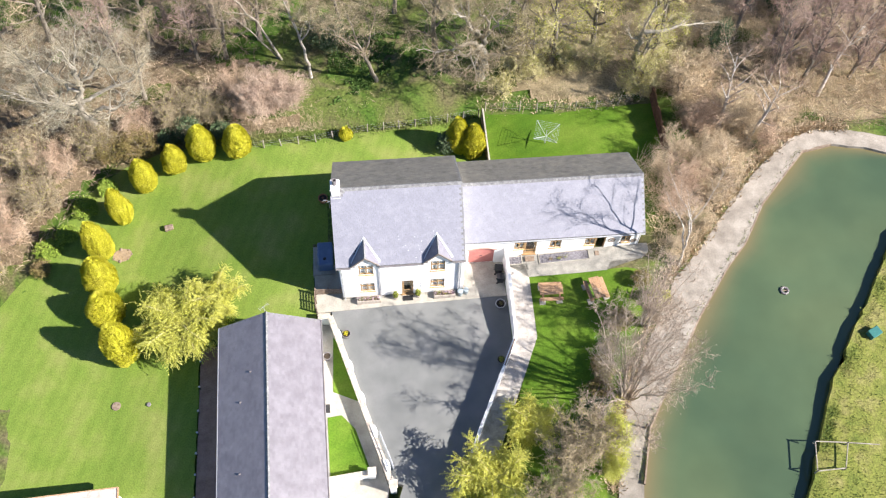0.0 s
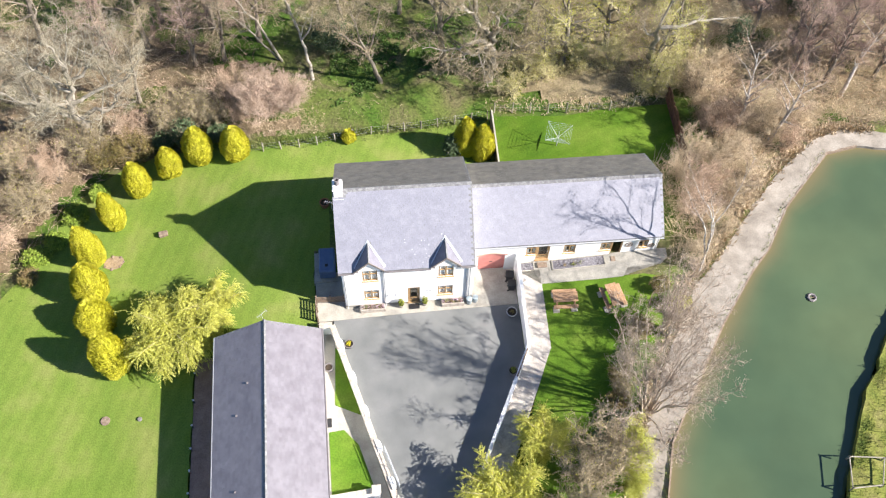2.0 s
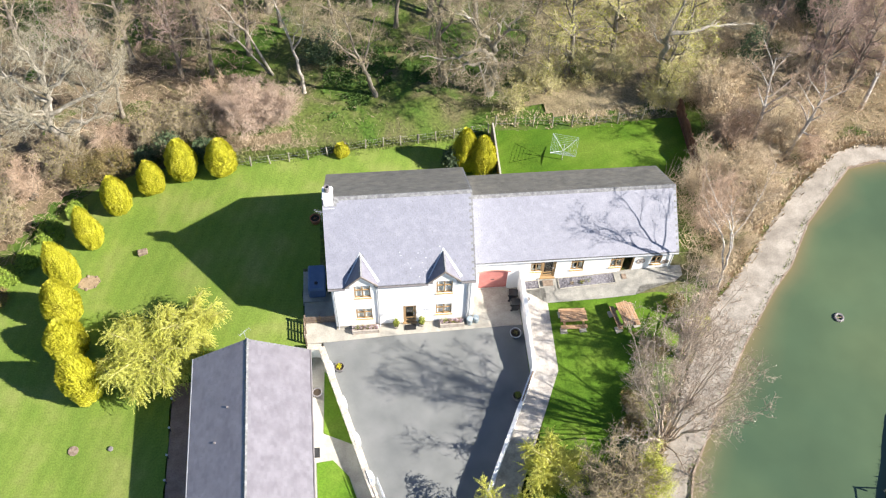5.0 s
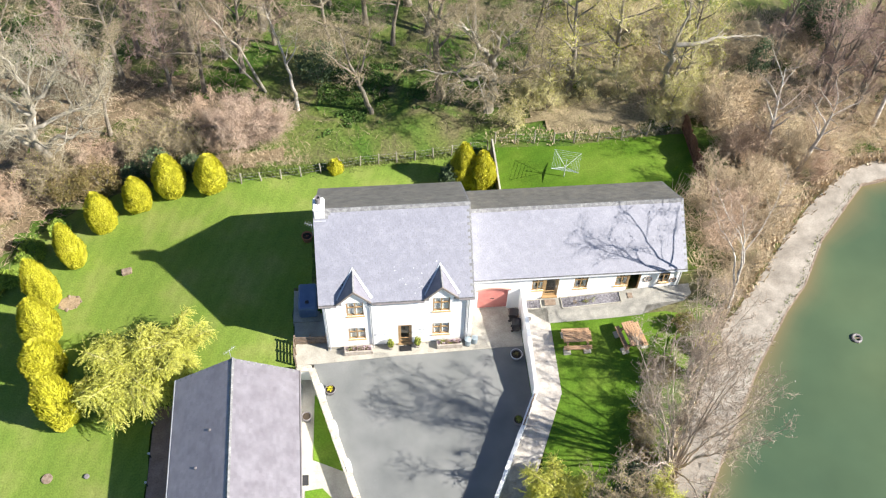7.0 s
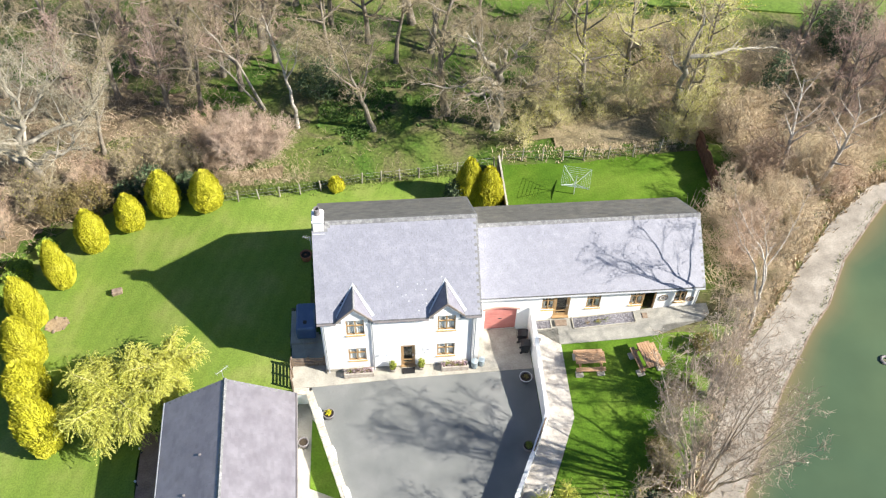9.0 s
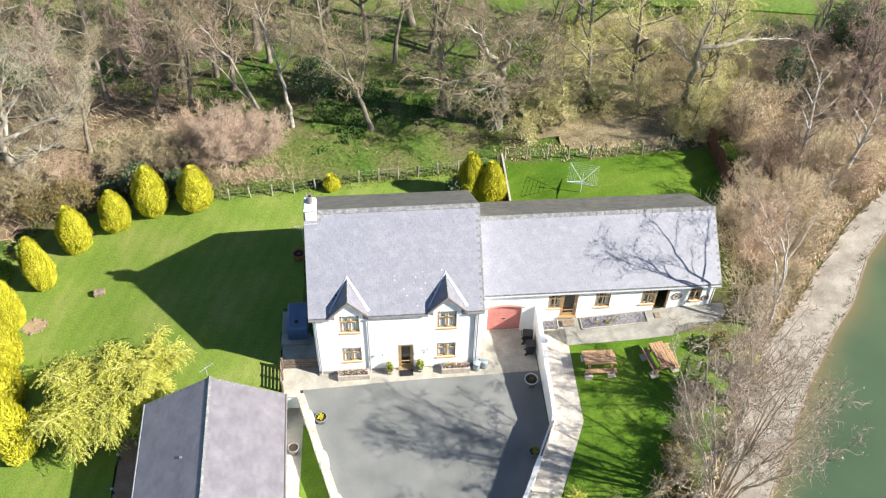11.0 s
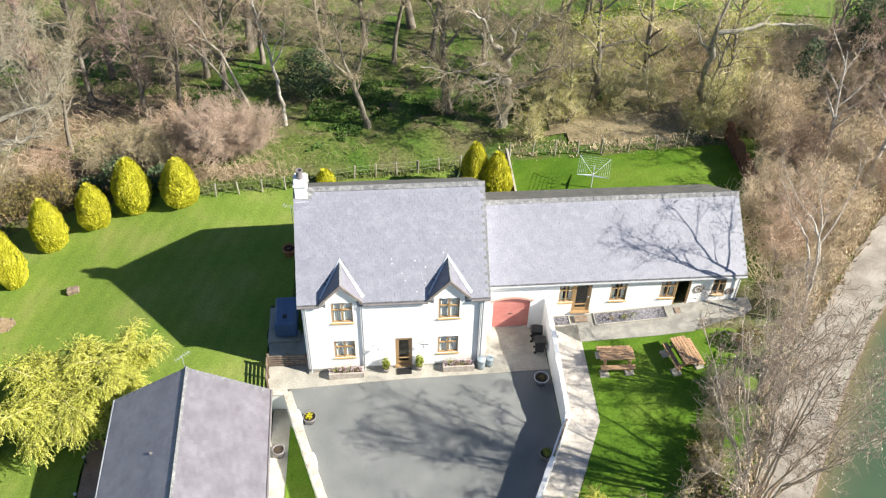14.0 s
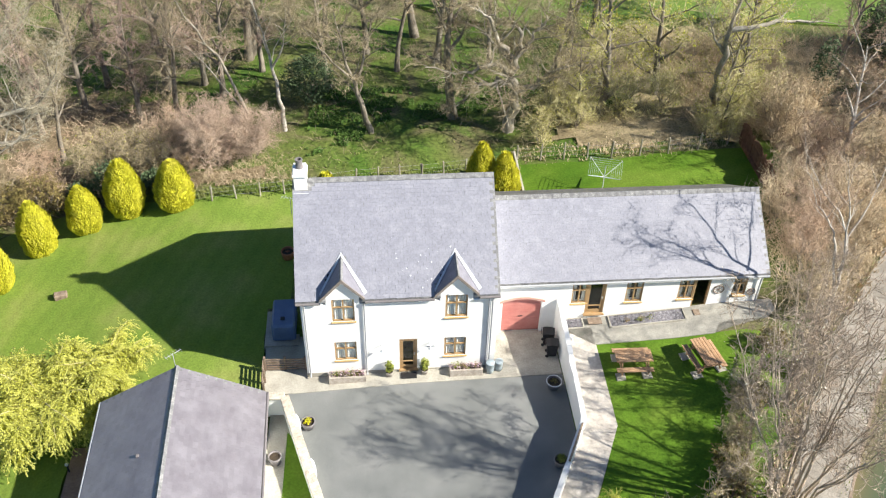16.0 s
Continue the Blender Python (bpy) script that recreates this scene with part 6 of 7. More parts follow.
tufts("wood_grass", 4500, lambda r: (lambda x, y: (x, y, ground_z(x, y)))(r.uniform(-20, 26), r.uniform(47.6, 76)), 0.15, M_TUFT, "rough tufted grass on the wood floor", 11)
tufts("garden_fence_grass", 800, edge_place([(7.8, 49.2), (13.2, 48.3), (16.6, 48.0), (20.6, 48.6)], 0.5, ground_z), 0.15, M_STRAW, "long dry grass along the garden fence", 19)
tufts("fence_grass", 1500, edge_place([(-12, 47.4), (-6.7, 47.3), (0, 47.5), (7, 48)], 0.35, ground_z), 0.17, M_TUFT, "long rough grass along the fence", 12)
tufts("lake_edge_grass", 300, edge_place([(x - 0.2, y + 0.15) for x, y in LAKE_W[3:12]], 0.08, 1.57), 0.13, M_TUFT, "dry grass along the lake edge", 13)
BANK = LAKE_E[1:][::-1] + BANK_E[2:-1]


def bank_place(r):
    while True:
        x, y = r.uniform(25, 42), r.uniform(10, 37)
        if inside(x, y, BANK) and inside(x - 0.5, y + 0.3, BANK):
            return x, y, 1.9 + 0.12 * noise.noise((x * .4, y * .4, 2))


tufts("bank_grass", 2500, bank_place, 0.14, M_TUFT, "rough grass on the bank", 14)
tufts("bank_rushes", 2200, edge_place([(x + 0.35, y - 0.25) for x, y in LAKE_E[2:8]], 0.14, 1.8), 0.2, M_TUFT, "rushes at the foot of the bank", 15)
tufts("path_verge", 3000, edge_place([(x - 0.35, y + 0.3) for x, y in PATH_W[2:12]], 0.25, lambda x, y: ground_z(x) + 0.05), 0.26, M_STRAW, "dry straw verge along the gravel path", 16)


def ground_ivy(count, seed):
    """Low dark leaf clumps in patches, standing in for tree shade on the floor."""
    rnd = random.Random(seed)
    lv, lf = [], []
    while count:
        x, y = rnd.uniform(-5.5, 10), rnd.uniform(50.4, 58)
        if noise.noise((x * 0.3, y * 0.55, 2.5)) + 0.5 * noise.noise((x * 1.1, y * 1.6, 7)) > 0.12:
            leaf_clump(lv, lf, Vector((x, y, ground_z(x) + rnd.uniform(0.02, 0.16))), rnd.uniform(0.07, 0.15), rnd)
            count -= 1
    tagged(new("ground_ivy", mesh_of("ground_ivy", lv, lf, M_SHADELEAF)), "dark leaf clumps standing in for tree shade on the wood floor", "ivy", "", "stuff")


ground_ivy(6000, 41)


def leaf_shrub(name, x, y, r, h, mat, label, seed, count=900, size=0.11, z=None):
    """A leafy shrub: short stems and a crown of many small tufts with gaps."""
    rnd = random.Random(seed)
    root = thing(name, label, "shrub", "leafy shrubs", pose(x, y, ground_z(x, y) if z is None else z))
    lv, lf = [], []
    for i in range(5):
        a = i * 1.26
        tv, tf = [], []
        tube(tv, tf, wander(Vector((0, 0, -0.05)), Vector((math.cos(a) * 0.6, math.sin(a) * 0.6, 1)), h * 0.8, 4, 0.15, 0, rnd), [0.05 * r, 0.04 * r, 0.03 * r, 0.02 * r, 0], 4)
        piece("stem", mesh_of("stem", tv, tf, M_BARK), root)
    for _ in range(count):
        v = Vector((rnd.gauss(0, 1), rnd.gauss(0, 1), rnd.gauss(0, 1))).normalized()
        k = rnd.uniform(0.55, 1.0) * (1 + 0.35 * noise.noise((v.x * 1.8 + seed, v.y * 1.8, v.z * 1.8)))
        leaf_clump(lv, lf, Vector((v.x * r * k, v.y * r * k, max(0.03, h * 0.52 + v.z * h * 0.48 * k))), size * rnd.uniform(0.6, 1.4), rnd)
    piece("foliage", mesh_of("foliage", lv, lf, mat), root)


for i, (x, y, r, h, m, lb) in enumerate(((-17.3, 48.8, 1.2, 2.6, M_EVERG, "dark evergreen shrub behind the conifers"), (-19.2, 48.6, 0.9, 1.6, M_EVERG, "dark evergreen shrub behind the conifers"), (-21.4, 47.9, 1.7, 3.1, M_SHRUB, "brownish-green shrub at the lawn edge"),
                                         (-14.6, 48.6, 0.9, 1.5, M_EVERG, "dark evergreen shrub behind the conifers"), (-23.8, 47.9, 1.6, 2.8, M_SHRUB, "brownish-green shrub at the lawn edge"), (-25.7, 42.9, 1.1, 1.0, M_GREENB, "low bright green shrub beside the lawn"),
                                         (-27.0, 40.6, 0.9, 1.0, M_GREENB, "low bright green shrub beside the lawn"), (-28.7, 37.6, 0.9, 1.0, M_SHRUB, "brownish-green shrub at the lawn edge"), (4.0, 44.9, 0.9, 2.2, M_EVERG, "dark green shrub beside golden conifers"),
                                         (27.4, 51.6, 0.9, 5.2, M_EVERG, "dark ivy-clad evergreen tree"), (34.6, 57.4, 2.3, 4.6, M_EVERG, "dark ivy-clad evergreen tree"), 
                                         (-5.4, 57.0, 1.7, 3.4, M_EVERG, "dark ivy-covered evergreen among bare trees"),
                                         (18.3, 29.3, 0.8, 1.4, M_NEWLEAF, "fresh green bush beside the lake path"), (13.3, 24.6, 0.9, 1.1, M_SHRUB, "dark tangled shrub at the edge of the garden"), (12.9, 22.9, 0.9, 1.2, M_SHRUB, "dark tangled shrub at the edge of the garden"), (15.3, 27.9, 0.9, 1.4, M_SHRUB, "dark tangled shrub at the edge of the garden"), (17.3, 31.0, 0.8, 1.3, M_SHRUB, "dark tangled shrub at the edge of the garden"), (12.6, 21.6, 0.9, 1.0, M_EVERG, "dark evergreen shrub by the paling fence"), (11.5, 20.4, 0.8, 1.0, M_EVERG, "dark evergreen shrub by the paling fence"), (-24.1, 44.7, 0.9, 1.0, M_GREENB, "low bright green shrub beside the lawn"), (-28.4, 39.4, 1.1, 0.9, M_GREENB, "low bright green shrub beside the lawn"))):
    leaf_shrub("leafy_shrub", x, y, r, h, m, lb, 100 + i, count=6000 if r > 1.75 else 2600 if r > 1.5 or h > 6 else 1200, size=0.1 if r > 1.75 else 0.065 if m == M_SHRUB else 0.09)


# ---- fences and garden things ----
def post_fence(pts, spacing, h, label, name="wire_fence"):
    root = thing(name, label, "fence")
    me = None
    rnd = random.Random(9)
    for (x0, y0), (x1, y1) in zip(pts, pts[1:]):
        n = max(1, round(math.hypot(x1 - x0, y1 - y0) / spacing))
        for i in range(n + 1):
            x, y = x0 + (x1 - x0) * i / n, y0 + (y1 - y0) * i / n
            if me is None:
                me = mesh_of("post", *lathe([(0.05, -0.2), (0.05, h - 0.03), (0.03, h)], 7), M_PALEBARK)
            piece("post", me, root, m=pose(x, y, ground_z(x, y), rnd.uniform(-4, 4), rnd.uniform(-4, 4), 0))
        for z in (0.35, 0.65, 0.95):
            part("wire", pipe_bm([(x0, y0, ground_z(x0) + z), (x1, y1, ground_z(x1) + z)], 0.004, 4), M_PIPE, root)
    return root


post_fence([(-13.0, 46.6), (-11.0, 46.6), (-6.7, 46.75), (-2.4, 47.3), (1.6, 47.5), (7.0, 48.1)], 1.45, 1.05, "weathered post and wire fence at the lawn edge")
post_fence([(7.6, 48.6), (13.2, 47.5), (16.6, 47.2), (20.5, 47.9)], 1.6, 1.2, "weathered post and wire fence behind the garden")
# dark timber colour carries the shade of the wall's west face
wall_run("divider_wall", [(7.24, 41.2), (7.24, 47.9)], 0.16, -0.2, lambda x, y: 1.45, M_GREYWOOD, "garden wall coloured dark for its shaded face, with a narrow pale coping", cope=(0.13, 0.05, 0.7, M_CONC))


def picket_fence(pts, h=1.05):
    """A low garden fence of upright pales on two rails, each post and pale a part."""
    root = thing("picket_fence", "low brown paling fence under the lakeside trees", "fence")
    bm = bmesh.new()
    prism(bm, [(-0.04, 0.05), (0.04, 0.05), (0.04, h - 0.06), (0, h), (-0.04, h - 0.06)], "y", -0.01, 0.01)
    me = bpy.data.meshes.new("pale")
    bm.to_mesh(me)
    bm.free()
    me.materials.append(M_GREYWOOD)
    for (x0, y0), (x1, y1) in zip(pts, pts[1:]):
        L = math.hypot(x1 - x0, y1 - y0)
        a = math.degrees(math.atan2(y1 - y0, x1 - x0))
        z0, z1 = garden_z(x0), garden_z(x1)
        for z in (0.3, 0.8):
            part("rail", pipe_bm([(x0, y0, z0 + z), (x1, y1, z1 + z)], 0.03, 4), M_GREYWOOD, root)
        for i in range(int(L / 0.2)):
            u = i * 0.2 / L
            piece("pale", me, root, m=pose(x0 + (x1 - x0) * u, y0 + (y1 - y0) * u, z0 + (z1 - z0) * u, 0, 0, a))


picket_fence([(11.9, 19.6), (13.4, 23.2), (15.1, 27.2), (16.6, 30.4)])


def wall_ornament(x, z, r):
    """A round wrought ornament on the cottage wall."""
    o = thing("wall_ornament", "round dark metal ornament on the white wall", "ornament", "wall ornaments", pose(x, A_Y0 - 0.015, z, 90, 0, 0))
    pts = [(r * math.cos(i * math.pi / 8), r * math.sin(i * math.pi / 8), 0) for i in range(17)]
    part("rim", pipe_bm(pts, 0.03, 6), M_GREYWOOD, o)
    for i in range(4):
        a = i * math.pi / 4
        part("spoke", pipe_bm([(-r * math.cos(a), -r * math.sin(a), 0), (r * math.cos(a), r * math.sin(a), 0)], 0.012, 5), M_GREYWOOD, o)


wall_ornament(15.55, 2.45, 0.26)
wall_ornament(17.25, 2.2, 0.2)
M_FENCE = material("red_brown_fence", [(0.10, 0.05, 0.035), (0.15, 0.075, 0.05), (0.19, 0.10, 0.07)], scale=5, fine=30, mix=0.2, vary=0.15)


def arched_panel(x, y, ang, i):
    r = thing("fence_panel", "brown wooden fence panel with an arched top", "fence panel", "arched fence panels", pose(x, y, ground_z(x, y), 0, 0, ang))
    for k in range(12):
        u = (k + 0.5) / 12
        h = 1.45 + 0.35 * math.sin(math.pi * u)
        part("board", boxes((k * 0.15, k * 0.15 + 0.138, -0.012 * (k % 2), 0.012 + 0.012 * (1 - k % 2), 0.05, h)), M_FENCE, r)
    for z in (0.35, 1.25):
        part("rail", boxes((0, 1.8, 0.026, 0.066, z, z + 0.08)), M_FENCE, r)
    part("post", boxes((-0.09, 0.0, -0.045, 0.045, 0, 1.75), bevel=0.01), M_FENCE, r)


for i in range(4):
    arched_panel(21.3 - 0.01 * i, 40.55 + 1.89 * i, 90, i)


def slat_panel(x, y, ang, length, label, z):
    r = thing("slatted_fence", label, "fence", "slatted fences", pose(x, y, z, 0, 0, ang))
    for q in (0.0, length / 2, length):
        part("post", boxes((q - 0.05, q + 0.05, -0.05, 0.05, -0.1, 1.12), bevel=0.01), M_GREYWOOD, r)
    for k in range(6):
        part("slat", boxes((0, length, -0.075, -0.052, 0.12 + k * 0.165, 0.215 + k * 0.165)), M_GREYWOOD, r)


slat_panel(-6.9, 32.6, -2, 1.95, "brown slatted fence between yard and side passage", -0.38)
slat_panel(-6.9, 32.55, -88, 1.5, "brown slatted fence between yard and lawn", -0.4)


def picnic_table(x, y, z, ang, label):
    r = thing("picnic_table", label, "picnic table", "picnic tables", pose(x, y, z, 0, 0, ang))
    for k in range(5):
        part("plank", boxes((-0.87, 0.87, -0.39 + k * 0.158, -0.245 + k * 0.158, 0.72, 0.76), bevel=0.006), M_TIMBER, r)
    for s in (-1, 1):
        b0 = 0.62 * s
        for k in range(2):
            part("bench_plank", boxes((-0.87, 0.87, b0 - 0.14 + k * 0.145, b0 - 0.005 + k * 0.145, 0.42, 0.46), bevel=0.006), M_TIMBER, r)
    for q in (-0.62, 0.62):
        part("bench_bearer", boxes((q - 0.025, q + 0.025, -0.76, 0.76, 0.33, 0.415)), M_TIMBER, r)
        part("top_bearer", boxes((q - 0.025, q + 0.025, -0.38, 0.38, 0.63, 0.715)), M_TIMBER, r)
        for s in (-1, 1):
            bm = bmesh.new()
            prism(bm, [(s * 0.24, 0.64), (s * 0.33, 0.64), (s * 0.62, 0.05), (s * 0.53, 0.05)], "x", q + 0.03, q + 0.075)
            part("leg", bm, M_TIMBER, r)
    return r


def slab(x, y, z, ang, s=0.45):
    ob = part("paving_slab", boxes((-s / 2, s / 2, -s / 2, s / 2, -0.03, 0.05), bevel=0.012), M_CONC, m=pose(x, y, z, 0, 0, ang))
    tagged(ob, "pale square concrete slab on the grass", "slab", "paving slabs")


for x, y, ang in ((10.55, 30.75, -1), (13.9, 30.55, -79)):
    z = garden_z(x) + 0.055
    picnic_table(x, y, z + 0.03, ang, "brown wooden picnic table with fixed benches on slabs")
    for a, b in ((-0.62, -0.6), (0.62, -0.6), (-0.62, 0.6), (0.62, 0.6)):
        c, s = math.cos(radians(ang)), math.sin(radians(ang))
        px, py = x + a * c - b * s, y + a * s + b * c
        slab(px, py, garden_z(px) + 0.05, ang)


def wheelie_bin(x, y, ang):
    r = thing("wheelie_bin", "black plastic wheelie bin against the white wall", "bin", "wheelie bins", pose(x, y, 0.1, 0, 0, ang) @ Matrix.Scale(0.86, 4))
    bm = bmesh.new()
    lo, hi = [bm.verts.new(c) for c in ((-0.22, -0.26, 0.08), (0.22, -0.26, 0.08), (0.22, 0.24, 0.08), (-0.22, 0.24, 0.08))], [bm.verts.new(c) for c in ((-0.29, -0.33, 0.95), (0.29, -0.33, 0.95), (0.29, 0.31, 0.95), (-0.29, 0.31, 0.95))]
    fs = [bm.faces.new(lo[::-1]), bm.faces.new(hi)] + [bm.faces.new((lo[i], lo[(i + 1) % 4], hi[(i + 1) % 4], hi[i])) for i in range(4)]
    bmesh.ops.bevel(bm, geom=bm.edges[:], offset=0.025, segments=2, affect="EDGES")
    part("body", bm, M_BLACK, r)
    bm = bmesh.new()
    prism(bm, [(-0.36, 0.955), (0.34, 0.955), (0.34, 1.0), (0.1, 1.07), (-0.2, 1.06), (-0.36, 1.0)], "x", -0.31, 0.31)
    part("lid", bm, M_BLACK, r)
    part("handle", pipe_bm([(-0.25, 0.4, 0.98), (0.25, 0.4, 0.98)], 0.018), M_BLACK, r)
    for s in (-1, 1):
        v, f = lathe([(0.1, -0.03), (0.1, 0.03)], 14)
        piece("wheel", mesh_of("wheel", v, f, M_BLACK), r, m=pose(s * 0.22, 0.25, 0.1, 0, 90, 0))


wheelie_bin(6.98, 33.25, 80)
wheelie_bin(7.05, 32.5, 84)


def pot(x, y, z, r, h, mat, label, plant=None, seed=1, plant_r=0.2, plant_h=0.3, n=120, size=0.05):
    root = thing("plant_pot", label, "plant pot", "plant pots", pose(x, y, z))
    v, f = lathe([(r * 0.7, 0), (r * 0.95, h * 0.75), (r * 1.02, h * 0.9), (r * 1.02, h), (r * 0.86, h), (r * 0.84, h * 0.8)], 20)
    piece("vessel", mesh_of("vessel", v, f[:-1], mat, True), root)
    if r == 0.36:
        v, f = lathe([(r * 0.96, h + 0.002), (r * 0.96, h + 0.025), (r * 1.05, h + 0.025), (r * 1.05, h - 0.02)], 20)
        piece("rim", mesh_of("rim", v, f[:-2], M_LEAD, True), root)
    v, f = lathe([(r * 0.83, h * 0.78), (r * 0.83, h * 0.82)], 16)
    piece("soil", mesh_of("soil", v, f, M_SOIL), root)
    if plant:
        rnd = random.Random(seed)
        lv, lf = [], []
        for _ in range(n):
            d = Vector((rnd.gauss(0, 1), rnd.gauss(0, 1), rnd.gauss(0, 1))).normalized() * rnd.uniform(0.3, 1)
            leaf_clump(lv, lf, Vector((d.x * plant_r, d.y * plant_r, h * 0.85 + plant_h * 0.5 + d.z * plant_h * 0.5)), size * rnd.uniform(0.6, 1.3), rnd)
        piece("foliage", mesh_of("foliage", lv, lf, plant), root)


M_YFLOW = material("yellow_flowers", [(0.42, 0.40, 0.02), (0.65, 0.58, 0.03), (0.20, 0.25, 0.03)], scale=9, fine=20, mix=0.2, bump=0, island=True, vary=0.3)
M_TOPI = material("clipped_shrub_leaves", [(0.10, 0.14, 0.02), (0.20, 0.23, 0.04), (0.30, 0.31, 0.06)], scale=6, fine=15, mix=0.3, bump=0, island=True, vary=0.3)
M_MIXED = material("planter_flowers", [(0.34, 0.2, 0.26), (0.5, 0.36, 0.42), (0.62, 0.58, 0.56)], scale=7, fine=15, mix=0.3, bump=0, island=True, vary=0.4)
pot(-4.73, 28.98, -0.17, 0.33, 0.42, M_GUTTER, "round dark pot of yellow flowers in the yard", M_YFLOW, 3, 0.22, 0.22, 70)
pot(6.84, 30.5, 0.03, 0.36, 0.4, M_GUTTER, "round pale-rimmed pot with dark soil", M_SHRUB, 4, 0.2, 0.12, 50)
pot(6.4, 26.05, 0.03, 0.33, 0.4, M_GUTTER, "round dark pot with a leafy green plant in shade", M_TOPI, 5, 0.26, 0.3, 110)
pot(-6.2, 27.55, -0.78, 0.3, 0.5, M_GUTTER, "round dark pot beside the barn wall", None)
pot(-6.2, 40.9, -0.36, 0.38, 0.6, M_TERRA, "terracotta pot beside the house gable", M_TERRA, 7, 0.12, 0.1, 20)
pot(-0.93, 31.72, 0.03, 0.2, 0.28, M_STONEPOT, "small pot with a clipped shrub beside the door", M_TOPI, 8, 0.24, 0.75, 260, 0.06)
pot(0.76, 31.74, 0.05, 0.2, 0.28, M_STONEPOT, "small pot with a clipped shrub beside the door", M_TOPI, 9, 0.24, 0.75, 260, 0.06)


def planter(x0, x1, y0, y1, z, seed):
    r = thing("planter", "low stone planter of pink and white flowers below a window", "planter", "planters", pose(0, 0, 0))
    part("trough", boxes((x0, x1, y0, y0 + 0.1, z, z + 0.42), (x0, x1, y1 - 0.08, y1, z, z + 0.42), (x0, x0 + 0.1, y0 + 0.1, y1 - 0.08, z, z + 0.42), (x1 - 0.1, x1, y0 + 0.1, y1 - 0.08, z, z + 0.42), bevel=0.008), M_PLANTER, r)
    part("soil", boxes((x0 + 0.1, x1 - 0.1, y0 + 0.1, y1 - 0.08, z + 0.2, z + 0.36)), M_SOIL, r)
    rnd = random.Random(seed)
    for k in range(9):
        lv, lf = [], []
        h = rnd.uniform(0.12, 0.35)
        for _ in range(45):
            leaf_clump(lv, lf, Vector((rnd.gauss(0, 0.09), rnd.gauss(0, 0.07), rnd.uniform(0, h))), 0.045, rnd)
        tagged(piece("plant", mesh_of("plant", lv, lf, (M_MIXED, M_TOPI, M_MIXED, M_SHRUB)[k % 4]), r, m=pose(x0 + 0.2 + (x1 - x0 - 0.4) * k / 8, (y0 + y1) / 2, z + 0.36)), kind="stuff")


planter(-3.82, -2.05, 31.42, 31.9, -0.12, 3)
planter(1.95, 3.55, 31.42, 31.9, 0.02, 4)


def water_butt(x, y, h, r, mat):
    root = thing("water_butt", "pale blue-grey plastic water butt by the downpipe", "water butt", "water butts", pose(x, y, 0.06))
    v, f = lathe([(r * 0.85, 0), (r, h * 0.4), (r * 0.97, h * 0.9), (r * 1.04, h * 0.92), (r * 1.04, h)], 18)
    piece("barrel", mesh_of("barrel", v, f, mat, True), root)
    v, f = lathe([(r * 1.06, h), (r * 1.06, h + 0.03), (r * 0.3, h + 0.07)], 18)
    piece("lid", mesh_of("lid", v, f, mat), root)


M_BUTT = material("blue_grey_plastic", [(0.30, 0.36, 0.39), (0.38, 0.44, 0.47)], scale=5, fine=25, mix=0.1, rough=0.5)
water_butt(3.92, 31.62, 0.62, 0.2, M_BUTT)
water_butt(4.36, 31.75, 0.55, 0.19, M_BUTT)

tank = thing("oil_tank", "large blue-grey plastic oil tank in shade by the gable", "oil tank", at=pose(-6.12, 35.75, -0.35))
part("tank_body", boxes((-0.55, 0.6, -1.25, 0.75, 0.1, 1.2), bevel=0.1), material("tank_plastic", [(0.09, 0.14, 0.27), (0.12, 0.18, 0.33)], scale=2, fine=20, mix=0.1, rough=0.5), tank)
part("filler_cap", boxes((-0.1, 0.12, -0.9, -0.68, 1.24, 1.34), bevel=0.03), M_BLACK, tank)
part("tank_base", boxes((-0.95, 0.75, -1.5, 0.95, -0.2, 0.1), bevel=0.01), M_CONC, tank)


def lamp(x, z):
    r = thing("wall_lamp", "white swan-neck lamp on the house wall", "wall lamp", "wall lamps", pose(x, 31.995, z))
    part("arm", pipe_bm([(0, 0, 0), (0, -0.12, 0.1), (0.02, -0.25, 0.08), (0.03, -0.3, 0.0)], 0.016, 6), M_LEAD, r)
    v, f = lathe([(0.03, 0.0), (0.11, -0.1), (0.10, -0.1), (0.02, -0.02)], 12)
    piece("shade", mesh_of("shade", [(p[0] + 0.03, p[1] - 0.3, p[2]) for p in v], f[:-1], M_LEAD), r)


lamp(-1.25, 1.85)
lamp(1.0, 1.88)
plate = part("name_plate", boxes((0.86, 1.26, 31.975, 31.997, 1.6, 1.7), bevel=0.004), M_LEAD)
tagged(plate, "small pale name plate beside the door", "sign")
part("lettering_bar", boxes((0.9, 1.22, 31.971, 31.9745, 1.635, 1.665)), M_BLACK, plate)
for x, y, z, w, d in ((0.0, 31.62, 0.066, 0.75, 0.4), (9.4, 33.82, 0.98, 0.7, 0.45), (14.7, 33.75, 1.35, 0.7, 0.4)):
    tagged(part("door_mat", boxes((x - w / 2, x + w / 2, y - d / 2, y + d / 2, z - 0.02, z + 0.012), bevel=0.004), M_BLACK if x < 1 else M_GREYWOOD), "dark rectangular door mat at the threshold", "mat", "door mats")
tagged(part("door_mat", boxes((-6.45, -6.1, 23.35, 24.0, -0.8, -0.76), bevel=0.004), M_BLACK), "dark rectangular mat on the barn patio", "mat", "door mats")


